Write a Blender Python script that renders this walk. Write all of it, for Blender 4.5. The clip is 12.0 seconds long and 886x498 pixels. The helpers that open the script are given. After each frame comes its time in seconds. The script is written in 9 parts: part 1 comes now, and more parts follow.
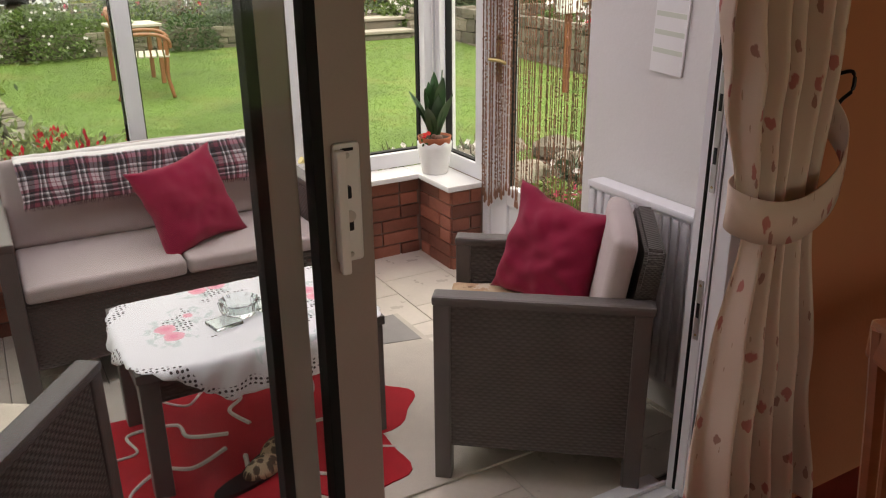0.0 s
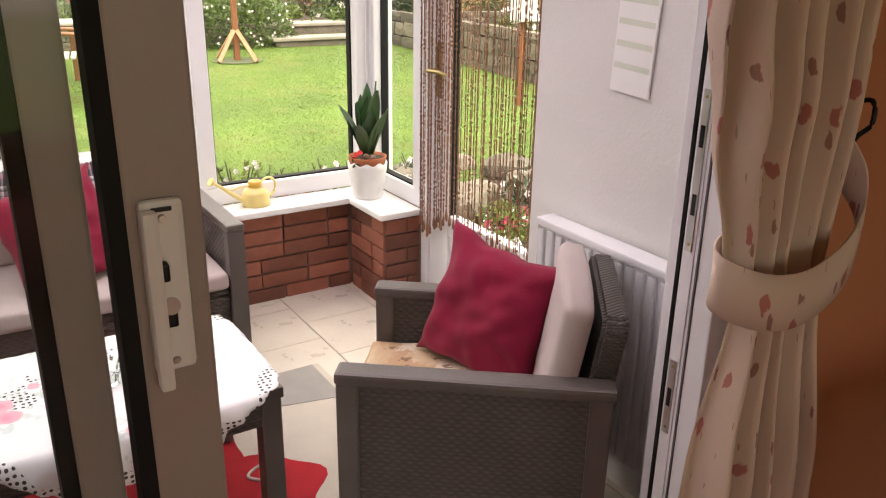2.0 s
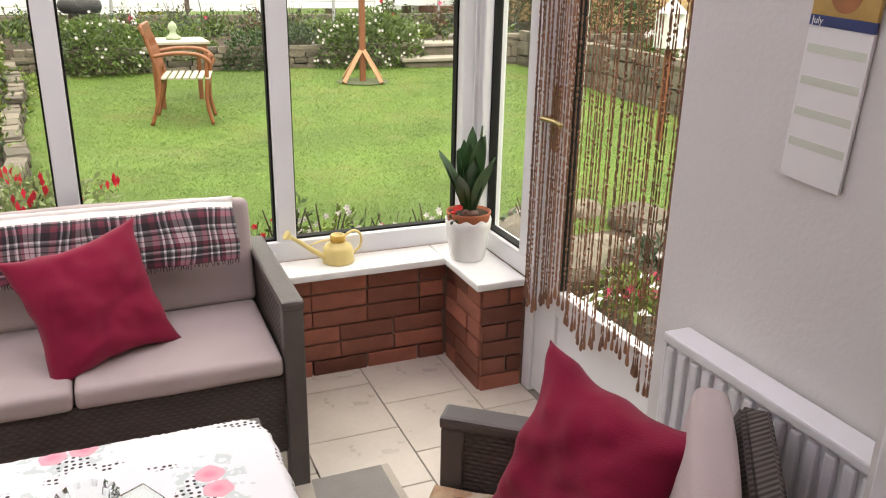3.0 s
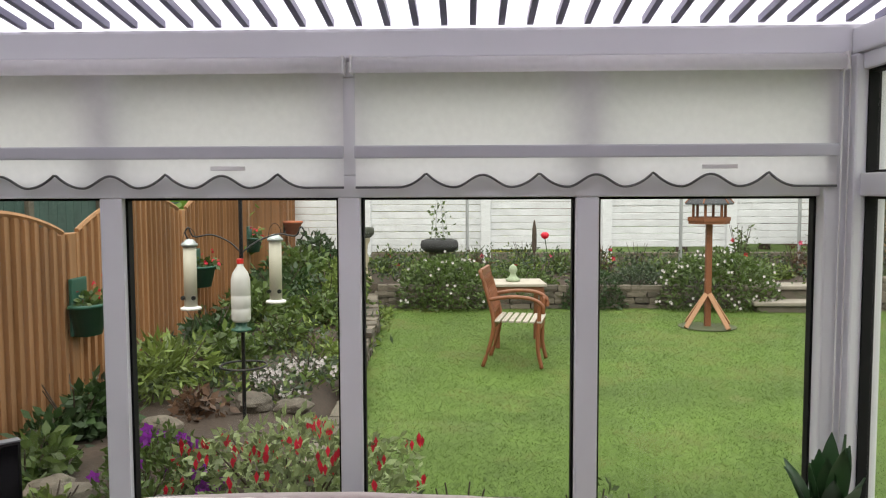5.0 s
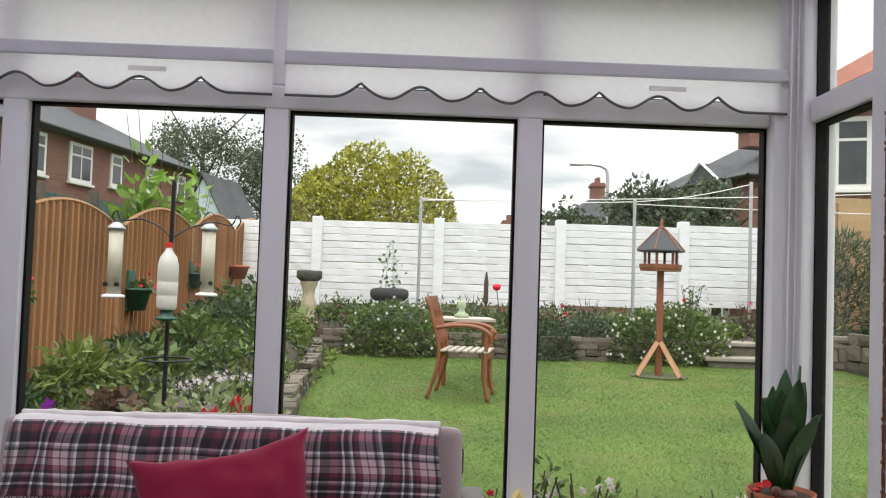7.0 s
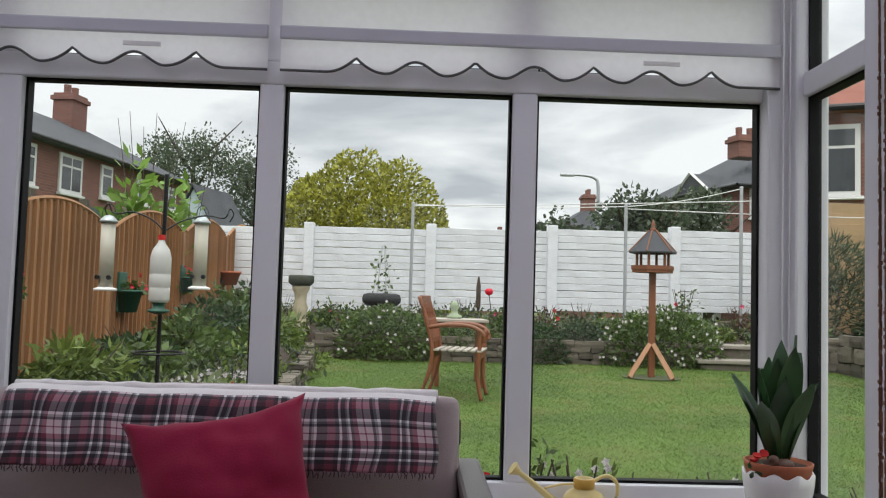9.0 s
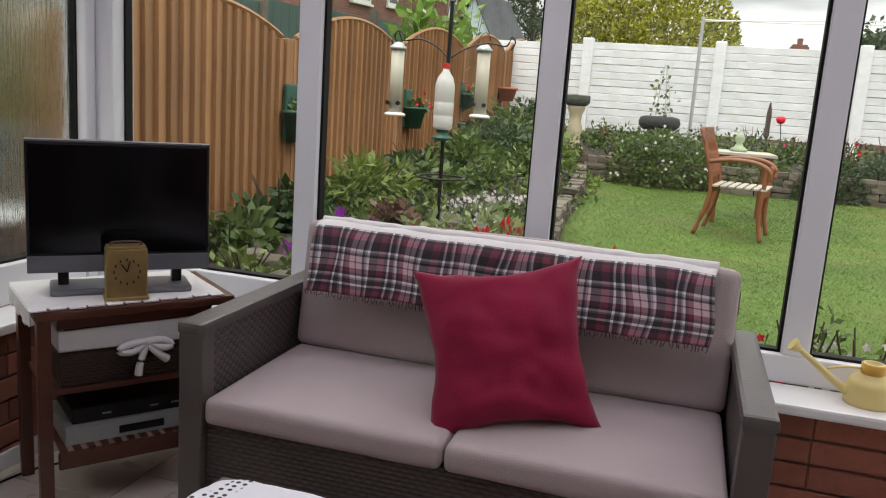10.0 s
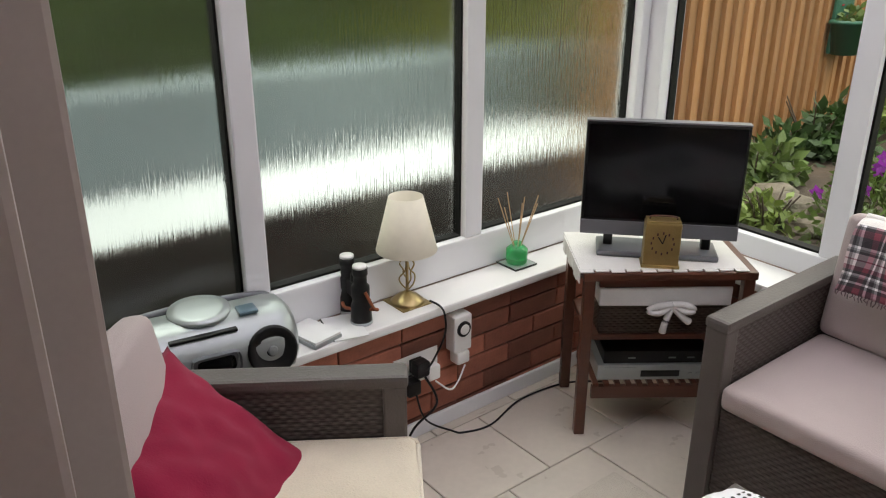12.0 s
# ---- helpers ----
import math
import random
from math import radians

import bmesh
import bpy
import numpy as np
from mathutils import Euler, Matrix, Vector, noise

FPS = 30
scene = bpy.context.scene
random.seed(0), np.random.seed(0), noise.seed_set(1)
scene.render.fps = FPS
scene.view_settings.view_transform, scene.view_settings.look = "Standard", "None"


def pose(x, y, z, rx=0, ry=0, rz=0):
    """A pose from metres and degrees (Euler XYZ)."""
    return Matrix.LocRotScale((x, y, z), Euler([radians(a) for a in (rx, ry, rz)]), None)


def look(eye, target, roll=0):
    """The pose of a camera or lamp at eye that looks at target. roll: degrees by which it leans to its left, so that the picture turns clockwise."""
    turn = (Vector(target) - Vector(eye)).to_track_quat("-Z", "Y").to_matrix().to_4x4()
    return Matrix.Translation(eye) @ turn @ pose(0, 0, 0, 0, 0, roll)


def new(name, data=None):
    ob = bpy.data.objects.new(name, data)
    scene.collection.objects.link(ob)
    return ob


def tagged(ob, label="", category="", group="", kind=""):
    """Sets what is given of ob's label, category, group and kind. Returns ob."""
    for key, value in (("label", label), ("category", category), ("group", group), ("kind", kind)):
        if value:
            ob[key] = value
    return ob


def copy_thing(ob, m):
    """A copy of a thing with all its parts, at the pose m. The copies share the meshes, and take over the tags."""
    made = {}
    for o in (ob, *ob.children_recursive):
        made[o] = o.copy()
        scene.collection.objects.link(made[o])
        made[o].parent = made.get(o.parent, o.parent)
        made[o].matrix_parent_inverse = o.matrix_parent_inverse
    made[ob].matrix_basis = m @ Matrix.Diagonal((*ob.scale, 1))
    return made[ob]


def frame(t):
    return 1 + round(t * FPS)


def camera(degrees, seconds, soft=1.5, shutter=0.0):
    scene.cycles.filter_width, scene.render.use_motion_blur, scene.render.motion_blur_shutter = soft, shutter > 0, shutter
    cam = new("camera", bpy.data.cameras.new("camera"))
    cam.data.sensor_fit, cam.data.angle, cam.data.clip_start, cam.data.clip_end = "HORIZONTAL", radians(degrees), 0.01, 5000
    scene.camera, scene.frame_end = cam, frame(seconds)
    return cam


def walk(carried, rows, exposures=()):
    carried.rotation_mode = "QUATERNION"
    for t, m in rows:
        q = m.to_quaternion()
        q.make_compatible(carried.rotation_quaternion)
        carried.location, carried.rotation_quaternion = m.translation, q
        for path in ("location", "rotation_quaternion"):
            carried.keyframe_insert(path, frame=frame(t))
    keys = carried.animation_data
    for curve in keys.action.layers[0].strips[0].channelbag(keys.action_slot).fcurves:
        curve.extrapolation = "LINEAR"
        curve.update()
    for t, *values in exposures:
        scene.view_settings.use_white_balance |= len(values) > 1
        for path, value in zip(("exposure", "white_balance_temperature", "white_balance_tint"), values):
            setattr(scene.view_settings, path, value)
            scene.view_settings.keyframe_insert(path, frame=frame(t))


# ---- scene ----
cam = camera(57.2, 12.0, 1.15)
PATH = [
    (0, (0.174, 0.179, 1.616), (1.097, 1.805, 0.906), -0.6),
    (0.5, (0.047, 0.048, 1.602), (1.077, 1.61, 0.896), -0.8),
    (1, (0.105, 0.088, 1.586), (1.213, 1.607, 0.904), 2.5),
    (1.5, (0.303, 0.342, 1.584), (1.35, 1.901, 0.896), 1.3),
    (2, (0.534, 0.565, 1.562), (1.546, 2.144, 0.868), 1.0),
    (2.5, (0.767, 0.786, 1.567), (1.635, 2.441, 0.854), 1.7),
    (3, (0.927, 1.049, 1.584), (1.66, 2.786, 0.918), 1.1),
    (3.5, (1.046, 1.191, 1.653), (1.761, 3.01, 1.226), 0.8),
    (3.7, (1.106, 1.228, 1.693), (1.776, 3.088, 1.389), 0.9),
    (5.3, (1.167, 1.506, 1.709), (1.001, 3.494, 1.569), -0.3),
    (5.5, (1.183, 1.516, 1.677), (0.988, 3.499, 1.499), -0.1),
    (6, (1.225, 1.585, 1.475), (1.057, 3.57, 1.296), 1.6),
    (6.5, (1.229, 1.653, 1.284), (1.202, 3.652, 1.291), 2.2),
    (8.5, (1.25, 1.652, 1.106), (1.346, 3.645, 1.242), 1.7),
    (9, (1.223, 1.66, 1.072), (1.288, 3.655, 1.189), 1.7),
    (9.5, (1.197, 1.653, 1.101), (1.014, 3.645, 1.118), 2.4),
    (9.8, (1.181, 1.674, 1.134), (0.771, 3.622, 0.935), 3.2),
    (10, (1.185, 1.681, 1.193), (0.636, 3.567, 0.816), 4.0),
    (10.2, (1.152, 1.674, 1.245), (0.502, 3.485, 0.701), 3.8),
    (10.5, (1.142, 1.668, 1.39), (0.309, 3.319, 0.628), 3.7),
    (11, (1.134, 1.639, 1.496), (0.014, 3.01, 0.567), 3.9),
    (11.5, (1.137, 1.586, 1.523), (-0.203, 2.747, 0.597), 2.7),
    (12, (1.137, 1.583, 1.56), (-0.316, 2.73, 0.805), 0.1),
]
EXPOSURES = [(0.0, 1.18, 7700, 8), (0.5, 1.65, 8100, 11), (1.0, 1.72, 8100, 11), (1.5, 1.76, 8100, 11), (2.5, 1.50, 7800, 10), (3.0, 1.22, 7600, 7.5), (3.5, 0.78, 7100, 5), (5.5, 0.40, 7000, 8), (6.0, 0.58, 7000, 9),
             (6.5, 0.58, 6900, 10), (8.5, 0.17, 6500, 9), (9.5, 0.11, 6500, 9), (10.0, 0.45, 6900, 9), (10.2, 0.80, 7100, 8), (10.5, 1.03, 7200, 5), (11.0, 1.04, 7300, 5), (11.5, 0.97, 7300, 4), (12.0, 1.0, 7300, 2.5)]
walk(cam, [(t, look(eye, target, roll)) for t, eye, target, roll in PATH], EXPOSURES)


# ---- world and sun: an overcast day ----
SUN_EL, SUN_AZ = radians(48), radians(200)
world = bpy.data.worlds.new("overcast_sky")
scene.world = world
world.use_nodes = True
wt = world.node_tree
wt.nodes.clear()


def wn(kind, **values):
    n = wt.nodes.new(kind)
    for k, v in values.items():
        n.inputs[k.replace("_", " ")].default_value = v
    return n


sky = wt.nodes.new("ShaderNodeTexSky")
sky.sky_type, sky.sun_disc, sky.sun_elevation, sky.sun_rotation = "NISHITA", False, SUN_EL, SUN_AZ
w_co = wt.nodes.new("ShaderNodeTexCoord")
w_sep = wt.nodes.new("ShaderNodeSeparateXYZ")
wt.links.new(w_co.outputs["Generated"], w_sep.inputs[0])
# clouds: flattened towards the horizon by dividing by height
w_add = wt.nodes.new("ShaderNodeMath")
w_add.operation = "ADD"
w_add.inputs[1].default_value = 0.16
wt.links.new(w_sep.outputs["Z"], w_add.inputs[0])
w_div = wt.nodes.new("ShaderNodeVectorMath")
w_div.operation = "DIVIDE"
wt.links.new(w_co.outputs["Generated"], w_div.inputs[0])
wt.links.new(w_add.outputs[0], w_div.inputs[1])
w_noise = wn("ShaderNodeTexNoise", Scale=1.15, Detail=7.0, Roughness=0.52, Distortion=0.3)
wt.links.new(w_div.outputs[0], w_noise.inputs["Vector"])
w_ramp = wt.nodes.new("ShaderNodeValToRGB")
w_ramp.color_ramp.elements[0].position, w_ramp.color_ramp.elements[0].color = 0.36, (0.52, 0.55, 0.59, 1)
w_ramp.color_ramp.elements[1].position, w_ramp.color_ramp.elements[1].color = 0.56, (0.98, 0.99, 1.0, 1)
wt.links.new(w_noise.outputs["Fac"], w_ramp.inputs[0])
w_grad = wt.nodes.new("ShaderNodeMapRange")
w_grad.inputs["From Min"].default_value, w_grad.inputs["From Max"].default_value = 0.25, 1.0
w_grad.inputs["To Min"].default_value, w_grad.inputs["To Max"].default_value = 0.98, 3.5
wt.links.new(w_sep.outputs["Z"], w_grad.inputs[0])
w_mul = wt.nodes.new("ShaderNodeVectorMath")
w_mul.operation = "SCALE"
wt.links.new(w_ramp.outputs[0], w_mul.inputs[0])
wt.links.new(w_grad.outputs[0], w_mul.inputs["Scale"])
bg_sky, bg_cloud = wn("ShaderNodeBackground", Strength=0.08), wn("ShaderNodeBackground", Strength=1.0)
wt.links.new(sky.outputs[0], bg_sky.inputs[0])
wt.links.new(w_mul.outputs[0], bg_cloud.inputs[0])
w_mix = wt.nodes.new("ShaderNodeMixShader")
w_mix.inputs[0].default_value = 0.93
wt.links.new(bg_sky.outputs[0], w_mix.inputs[1])
wt.links.new(bg_cloud.outputs[0], w_mix.inputs[2])
w_out = wt.nodes.new("ShaderNodeOutputWorld")
wt.links.new(w_mix.outputs[0], w_out.inputs[0])

sun_data = bpy.data.lights.new("sun", "SUN")
sun_data.energy, sun_data.angle, sun_data.color = 1.0, radians(25), (1.0, 0.95, 0.88)
sun = new("sun", sun_data)
sun.matrix_basis = look((0, 0, 20), (0.5, 2.2, 16.8))

# ---- mesh helpers ----


def part(name, bm, material, parent=None, label="", smooth=False):
    """Links a bmesh as one mesh object, under a thing or a part."""
    me = bpy.data.meshes.new(name)
    bmesh.ops.recalc_face_normals(bm, faces=bm.faces)
    bm.to_mesh(me)
    bm.free()
    for m in material if isinstance(material, (list, tuple)) else [material]:
        me.materials.append(m)
    if smooth:
        me.polygons.foreach_set("use_smooth", [True] * len(me.polygons))
    ob = new(name, me)
    if parent:
        ob.parent = parent
    if label:
        ob["label"] = label
    return ob


def data_part(name, verts, faces, material, parent=None, label="", smooth=False, uvs=None, mats=None):
    me = bpy.data.meshes.new(name)
    me.from_pydata(verts, [], faces)
    for m in material if isinstance(material, (list, tuple)) else [material]:
        me.materials.append(m)
    if mats is not None:
        me.polygons.foreach_set("material_index", mats)
    if uvs is not None:
        layer = me.uv_layers.new(name="UVMap")
        flat = np.array(uvs, dtype=np.float32)
        idx = np.zeros(len(me.loops), dtype=np.int32)
        me.loops.foreach_get("vertex_index", idx)
        layer.data.foreach_set("uv", flat[idx].ravel())
    if smooth:
        me.polygons.foreach_set("use_smooth", [True] * len(me.polygons))
    me.update()
    ob = new(name, me)
    if parent:
        ob.parent = parent
    if label:
        ob["label"] = label
    return ob


def thing(name, m, label, category, group="", kind=""):
    ob = new(name)
    ob.empty_display_size = 0.1
    ob.matrix_basis = m
    return tagged(ob, label, category, group, kind)


def box(bm, x0, x1, y0, y1, z0, z1, bevel=0.0, m=None, seg=2):
    got = bmesh.ops.create_cube(bm, size=1.0)["verts"]
    for v in got:
        v.co = Vector(((x0 + x1) / 2 + v.co.x * (x1 - x0), (y0 + y1) / 2 + v.co.y * (y1 - y0), (z0 + z1) / 2 + v.co.z * (z1 - z0)))
    if bevel > 0:
        edges = list({e for v in got for e in v.link_edges})
        res = bmesh.ops.bevel(bm, geom=edges, offset=bevel, segments=seg, affect="EDGES", profile=0.6)
        got = list({v for f in res["faces"] for v in f.verts} | {v for v in got if v.is_valid})
    if m is not None:
        bmesh.ops.transform(bm, matrix=m, verts=got)
    return got


def rbox(x0, x1, y0, y1, z0, z1, bevel=0.004, m=None, seg=2):
    bm = bmesh.new()
    box(bm, x0, x1, y0, y1, z0, z1, bevel, m, seg)
    return bm


def lathe(bm, profile, seg=28, at=(0, 0, 0)):
    """Turns (radius, height) pairs about the upright axis."""
    rings = []
    for r, z in profile:
        if r < 1e-5:
            rings.append([bm.verts.new((at[0], at[1], at[2] + z))])
        else:
            rings.append([bm.verts.new((at[0] + r * math.cos(2 * math.pi * i / seg), at[1] + r * math.sin(2 * math.pi * i / seg), at[2] + z)) for i in range(seg)])
    for a, b in zip(rings, rings[1:]):
        for i in range(seg):
            j = (i + 1) % seg
            if len(a) == 1 and len(b) > 1:
                bm.faces.new((a[0], b[i], b[j]))
            elif len(b) == 1 and len(a) > 1:
                bm.faces.new((a[i], a[j], b[0]))
            elif len(a) > 1:
                bm.faces.new((a[i], a[j], b[j], b[i]))
    return bm


def turned(profile, seg=28, at=(0, 0, 0)):
    return lathe(bmesh.new(), profile, seg, at)


def tube(bm, pts, r, seg=8, taper=None, caps=True):
    pts = [Vector(p) for p in pts]
    rings = []
    for i, p in enumerate(pts):
        d = (pts[min(i + 1, len(pts) - 1)] - pts[max(i - 1, 0)]).normalized()
        a = d.cross(Vector((0, 0, 1)) if abs(d.z) < 0.95 else Vector((1, 0, 0))).normalized()
        b = d.cross(a)
        k = r if taper is None else r + (taper - r) * i / max(1, len(pts) - 1)
        rings.append([bm.verts.new(p + (a * math.cos(2 * math.pi * s / seg) + b * math.sin(2 * math.pi * s / seg)) * k) for s in range(seg)])
    for a, b in zip(rings, rings[1:]):
        for s in range(seg):
            bm.faces.new((a[s], a[(s + 1) % seg], b[(s + 1) % seg], b[s]))
    if caps:
        bm.faces.new(rings[0][::-1])
        bm.faces.new(rings[-1])
    return bm


def tubes(pts, r, seg=8, taper=None):
    return tube(bmesh.new(), pts, r, seg, taper)


def spline(pts, n=8):
    """A smooth line through the points."""
    pts = [Vector(p) for p in pts]
    out = []
    for i in range(len(pts) - 1):
        p0, p1, p2, p3 = pts[max(i - 1, 0)], pts[i], pts[i + 1], pts[min(i + 2, len(pts) - 1)]
        for k in range(n):
            t = k / n
            out.append(0.5 * ((2 * p1) + (p2 - p0) * t + (2 * p0 - 5 * p1 + 4 * p2 - p3) * t * t + (3 * p1 - p0 - 3 * p2 + p3) * t ** 3))
    return out + [pts[-1]]


def pillow(w, h, d, n=22, pinch=0.16, seed=0, flop=0.0):
    """A stuffed square: corners drawn out into points, edges pulled in, soft creases."""
    bm = bmesh.new()
    grid = {}
    for side in (1, -1):
        for i in range(n + 1):
            for j in range(n + 1):
                u, v = 2 * i / n - 1, 2 * j / n - 1
                edge = i in (0, n) or j in (0, n)
                if edge and side == -1:
                    grid[side, i, j] = grid[1, i, j]
                    continue
                x = w / 2 * u * (1 - pinch * (1 - v * v) * abs(u) ** 3)
                y = h / 2 * v * (1 - pinch * (1 - u * u) * abs(v) ** 3)
                puff = ((1 - u * u) * (1 - v * v)) ** 0.42
                crease = noise.noise(Vector((u * 1.6 + seed, v * 2.2, side * 3.0))) * 0.32 + noise.noise(Vector((u * 4 + seed, v * 4.5, side * 5.0))) * 0.13
                z = side * d / 2 * puff * (1 + crease) + flop * (v * v) * d
                grid[side, i, j] = bm.verts.new((x, y, z))
    for side in (1, -1):
        for i in range(n):
            for j in range(n):
                q = [grid[side, i, j], grid[side, i + 1, j], grid[side, i + 1, j + 1], grid[side, i, j + 1]]
                if len(set(q)) == 4:
                    bm.faces.new(q if side == 1 else q[::-1])
    return bm


def cushion(x0, x1, y0, y1, z0, z1, r=0.03, crown=0.012, n=12):
    """A boxed seat cushion: rounded edges, a slightly domed top."""
    bm = bmesh.new()
    box(bm, x0, x1, y0, y1, z0, z1, r, None, 4)
    bmesh.ops.subdivide_edges(bm, edges=[e for e in bm.edges if e.calc_length() > 0.12], cuts=6, use_grid_fill=True)
    cx, cy, cz = (x0 + x1) / 2, (y0 + y1) / 2, (z0 + z1) / 2
    for v in bm.verts:
        u, w = 2 * (v.co.x - cx) / (x1 - x0), 2 * (v.co.y - cy) / (y1 - y0)
        k = max(0, 1 - u * u) * max(0, 1 - w * w)
        q = 2 * (v.co.z - cz) / (z1 - z0)
        v.co.z += q * crown * k + q * 0.003 * noise.noise(v.co * 9)
    return bm


# ---- materials ----


def mat(name, color, rough=0.5, metal=0.0, var=0.12, scale=6.0, fine=0.0, bump=0.0, bump_scale=60.0, spec=0.5, per_object=0.0, per_island=0.0, stretch=(1, 1, 1), sheen=0.0, dirt=None, rough_var=0.0):
    """Painted, woven or natural surface: broad and fine variation of colour, fine relief."""
    m = bpy.data.materials.new(name)
    m.use_nodes = True
    t = m.node_tree
    b = t.nodes["Principled BSDF"]
    b.inputs["Roughness"].default_value, b.inputs["Metallic"].default_value = rough, metal
    b.inputs["Specular IOR Level"].default_value = spec
    if sheen:
        b.inputs["Sheen Weight"].default_value, b.inputs["Sheen Roughness"].default_value = sheen, 0.6
    co = t.nodes.new("ShaderNodeTexCoord")
    mp = t.nodes.new("ShaderNodeMapping")
    mp.inputs["Scale"].default_value = stretch
    t.links.new(co.outputs["Object"], mp.inputs[0])
    vec = mp.outputs[0]
    n1 = t.nodes.new("ShaderNodeTexNoise")
    n1.inputs["Scale"].default_value, n1.inputs["Detail"].default_value = scale, 4
    n2 = t.nodes.new("ShaderNodeTexNoise")
    n2.inputs["Scale"].default_value, n2.inputs["Detail"].default_value = bump_scale, 3
    for n in (n1, n2):
        t.links.new(vec, n.inputs["Vector"])

    def math_node(op, a, c):
        k = t.nodes.new("ShaderNodeMath")
        k.operation = op
        for s, val in enumerate((a, c)):
            if isinstance(val, (int, float)):
                k.inputs[s].default_value = val
            else:
                t.links.new(val, k.inputs[s])
        return k.outputs[0]

    level = math_node("ADD", math_node("MULTIPLY", math_node("SUBTRACT", n1.outputs["Fac"], 0.5), 2 * var * 1.6), 1.0)
    if fine:
        level = math_node("ADD", level, math_node("MULTIPLY", math_node("SUBTRACT", n2.outputs["Fac"], 0.5), 2 * fine))
    if per_object:
        info = t.nodes.new("ShaderNodeObjectInfo")
        level = math_node("MULTIPLY", level, math_node("ADD", math_node("MULTIPLY", math_node("SUBTRACT", info.outputs["Random"], 0.5), 2 * per_object), 1.0))
    if per_island:
        geo = t.nodes.new("ShaderNodeNewGeometry")
        level = math_node("MULTIPLY", level, math_node("ADD", math_node("MULTIPLY", math_node("SUBTRACT", geo.outputs["Random Per Island"], 0.5), 2 * per_island), 1.0))
    sc = t.nodes.new("ShaderNodeVectorMath")
    sc.operation = "SCALE"
    sc.inputs[0].default_value = color
    t.links.new(level, sc.inputs["Scale"])
    out = sc.outputs[0]
    if dirt:
        n3 = t.nodes.new("ShaderNodeTexNoise")
        n3.inputs["Scale"].default_value, n3.inputs["Detail"].default_value = dirt[1], 6
        t.links.new(co.outputs["Object"], n3.inputs["Vector"])
        rp = t.nodes.new("ShaderNodeMapRange")
        rp.inputs["From Min"].default_value, rp.inputs["From Max"].default_value = dirt[2], dirt[2] + 0.14
        t.links.new(n3.outputs["Fac"], rp.inputs[0])
        mx = t.nodes.new("ShaderNodeMix")
        mx.data_type = "RGBA"
        t.links.new(rp.outputs[0], mx.inputs[0])
        t.links.new(out, mx.inputs[6])
        mx.inputs[7].default_value = (*dirt[0], 1)
        out = mx.outputs[2]
    t.links.new(out, b.inputs["Base Color"])
    if rough_var:
        t.links.new(math_node("ADD", math_node("MULTIPLY", math_node("SUBTRACT", n1.outputs["Fac"], 0.5), rough_var), rough), b.inputs["Roughness"])
    if bump:
        bp = t.nodes.new("ShaderNodeBump")
        bp.inputs["Strength"].default_value, bp.inputs["Distance"].default_value = bump, 0.004
        t.links.new(n2.outputs["Fac"], bp.inputs["Height"])
        t.links.new(bp.outputs[0], b.inputs["Normal"])
    return m


class Nodes:
    """A short way to write node sums."""

    def __init__(self, m):
        m.use_nodes = True
        self.t = m.node_tree
        self.b = self.t.nodes["Principled BSDF"]

    def node(self, kind):
        return self.t.nodes.new(kind)

    def put(self, socket, val):
        if isinstance(val, (int, float)):
            socket.default_value = val
        elif isinstance(val, tuple):
            socket.default_value = val
        else:
            self.t.links.new(val, socket)

    def op(self, kind, a, c=0.0, clamp=False):
        k = self.node("ShaderNodeMath")
        k.operation, k.use_clamp = kind, clamp
        self.put(k.inputs[0], a)
        self.put(k.inputs[1], c)
        return k.outputs[0]

    def mix(self, f, a, c):
        k = self.node("ShaderNodeMix")
        k.data_type = "RGBA"
        self.put(k.inputs[0], f)
        self.put(k.inputs[6], (*a, 1) if isinstance(a, tuple) else a)
        self.put(k.inputs[7], (*c, 1) if isinstance(c, tuple) else c)
        return k.outputs[2]

    def coords(self, kind="Object"):
        co = self.node("ShaderNodeTexCoord")
        s = self.node("ShaderNodeSeparateXYZ")
        self.put(s.inputs[0], co.outputs[kind])
        return co.outputs[kind], s.outputs[0], s.outputs[1], s.outputs[2]

    def noise(self, vec, scale, detail=4.0, rough=0.5):
        n = self.node("ShaderNodeTexNoise")
        self.put(n.inputs["Vector"], vec)
        n.inputs["Scale"].default_value, n.inputs["Detail"].default_value, n.inputs["Roughness"].default_value = scale, detail, rough
        return n.outputs["Fac"]

    def bump(self, height, strength, distance):
        k = self.node("ShaderNodeBump")
        k.inputs["Strength"].default_value, k.inputs["Distance"].default_value = strength, distance
        self.put(k.inputs["Height"], height)
        self.t.links.new(k.outputs[0], self.b.inputs["Normal"])

    def near(self, x, at, half, soft):
        """1 within half of at, falling to 0 over soft."""
        k = self.node("ShaderNodeMapRange")
        self.put(k.inputs[0], self.op("ABSOLUTE", self.op("SUBTRACT", x, at)))
        k.inputs["From Min"].default_value, k.inputs["From Max"].default_value = half, half + soft
        k.inputs["To Min"].default_value, k.inputs["To Max"].default_value = 1.0, 0.0
        return k.outputs[0]


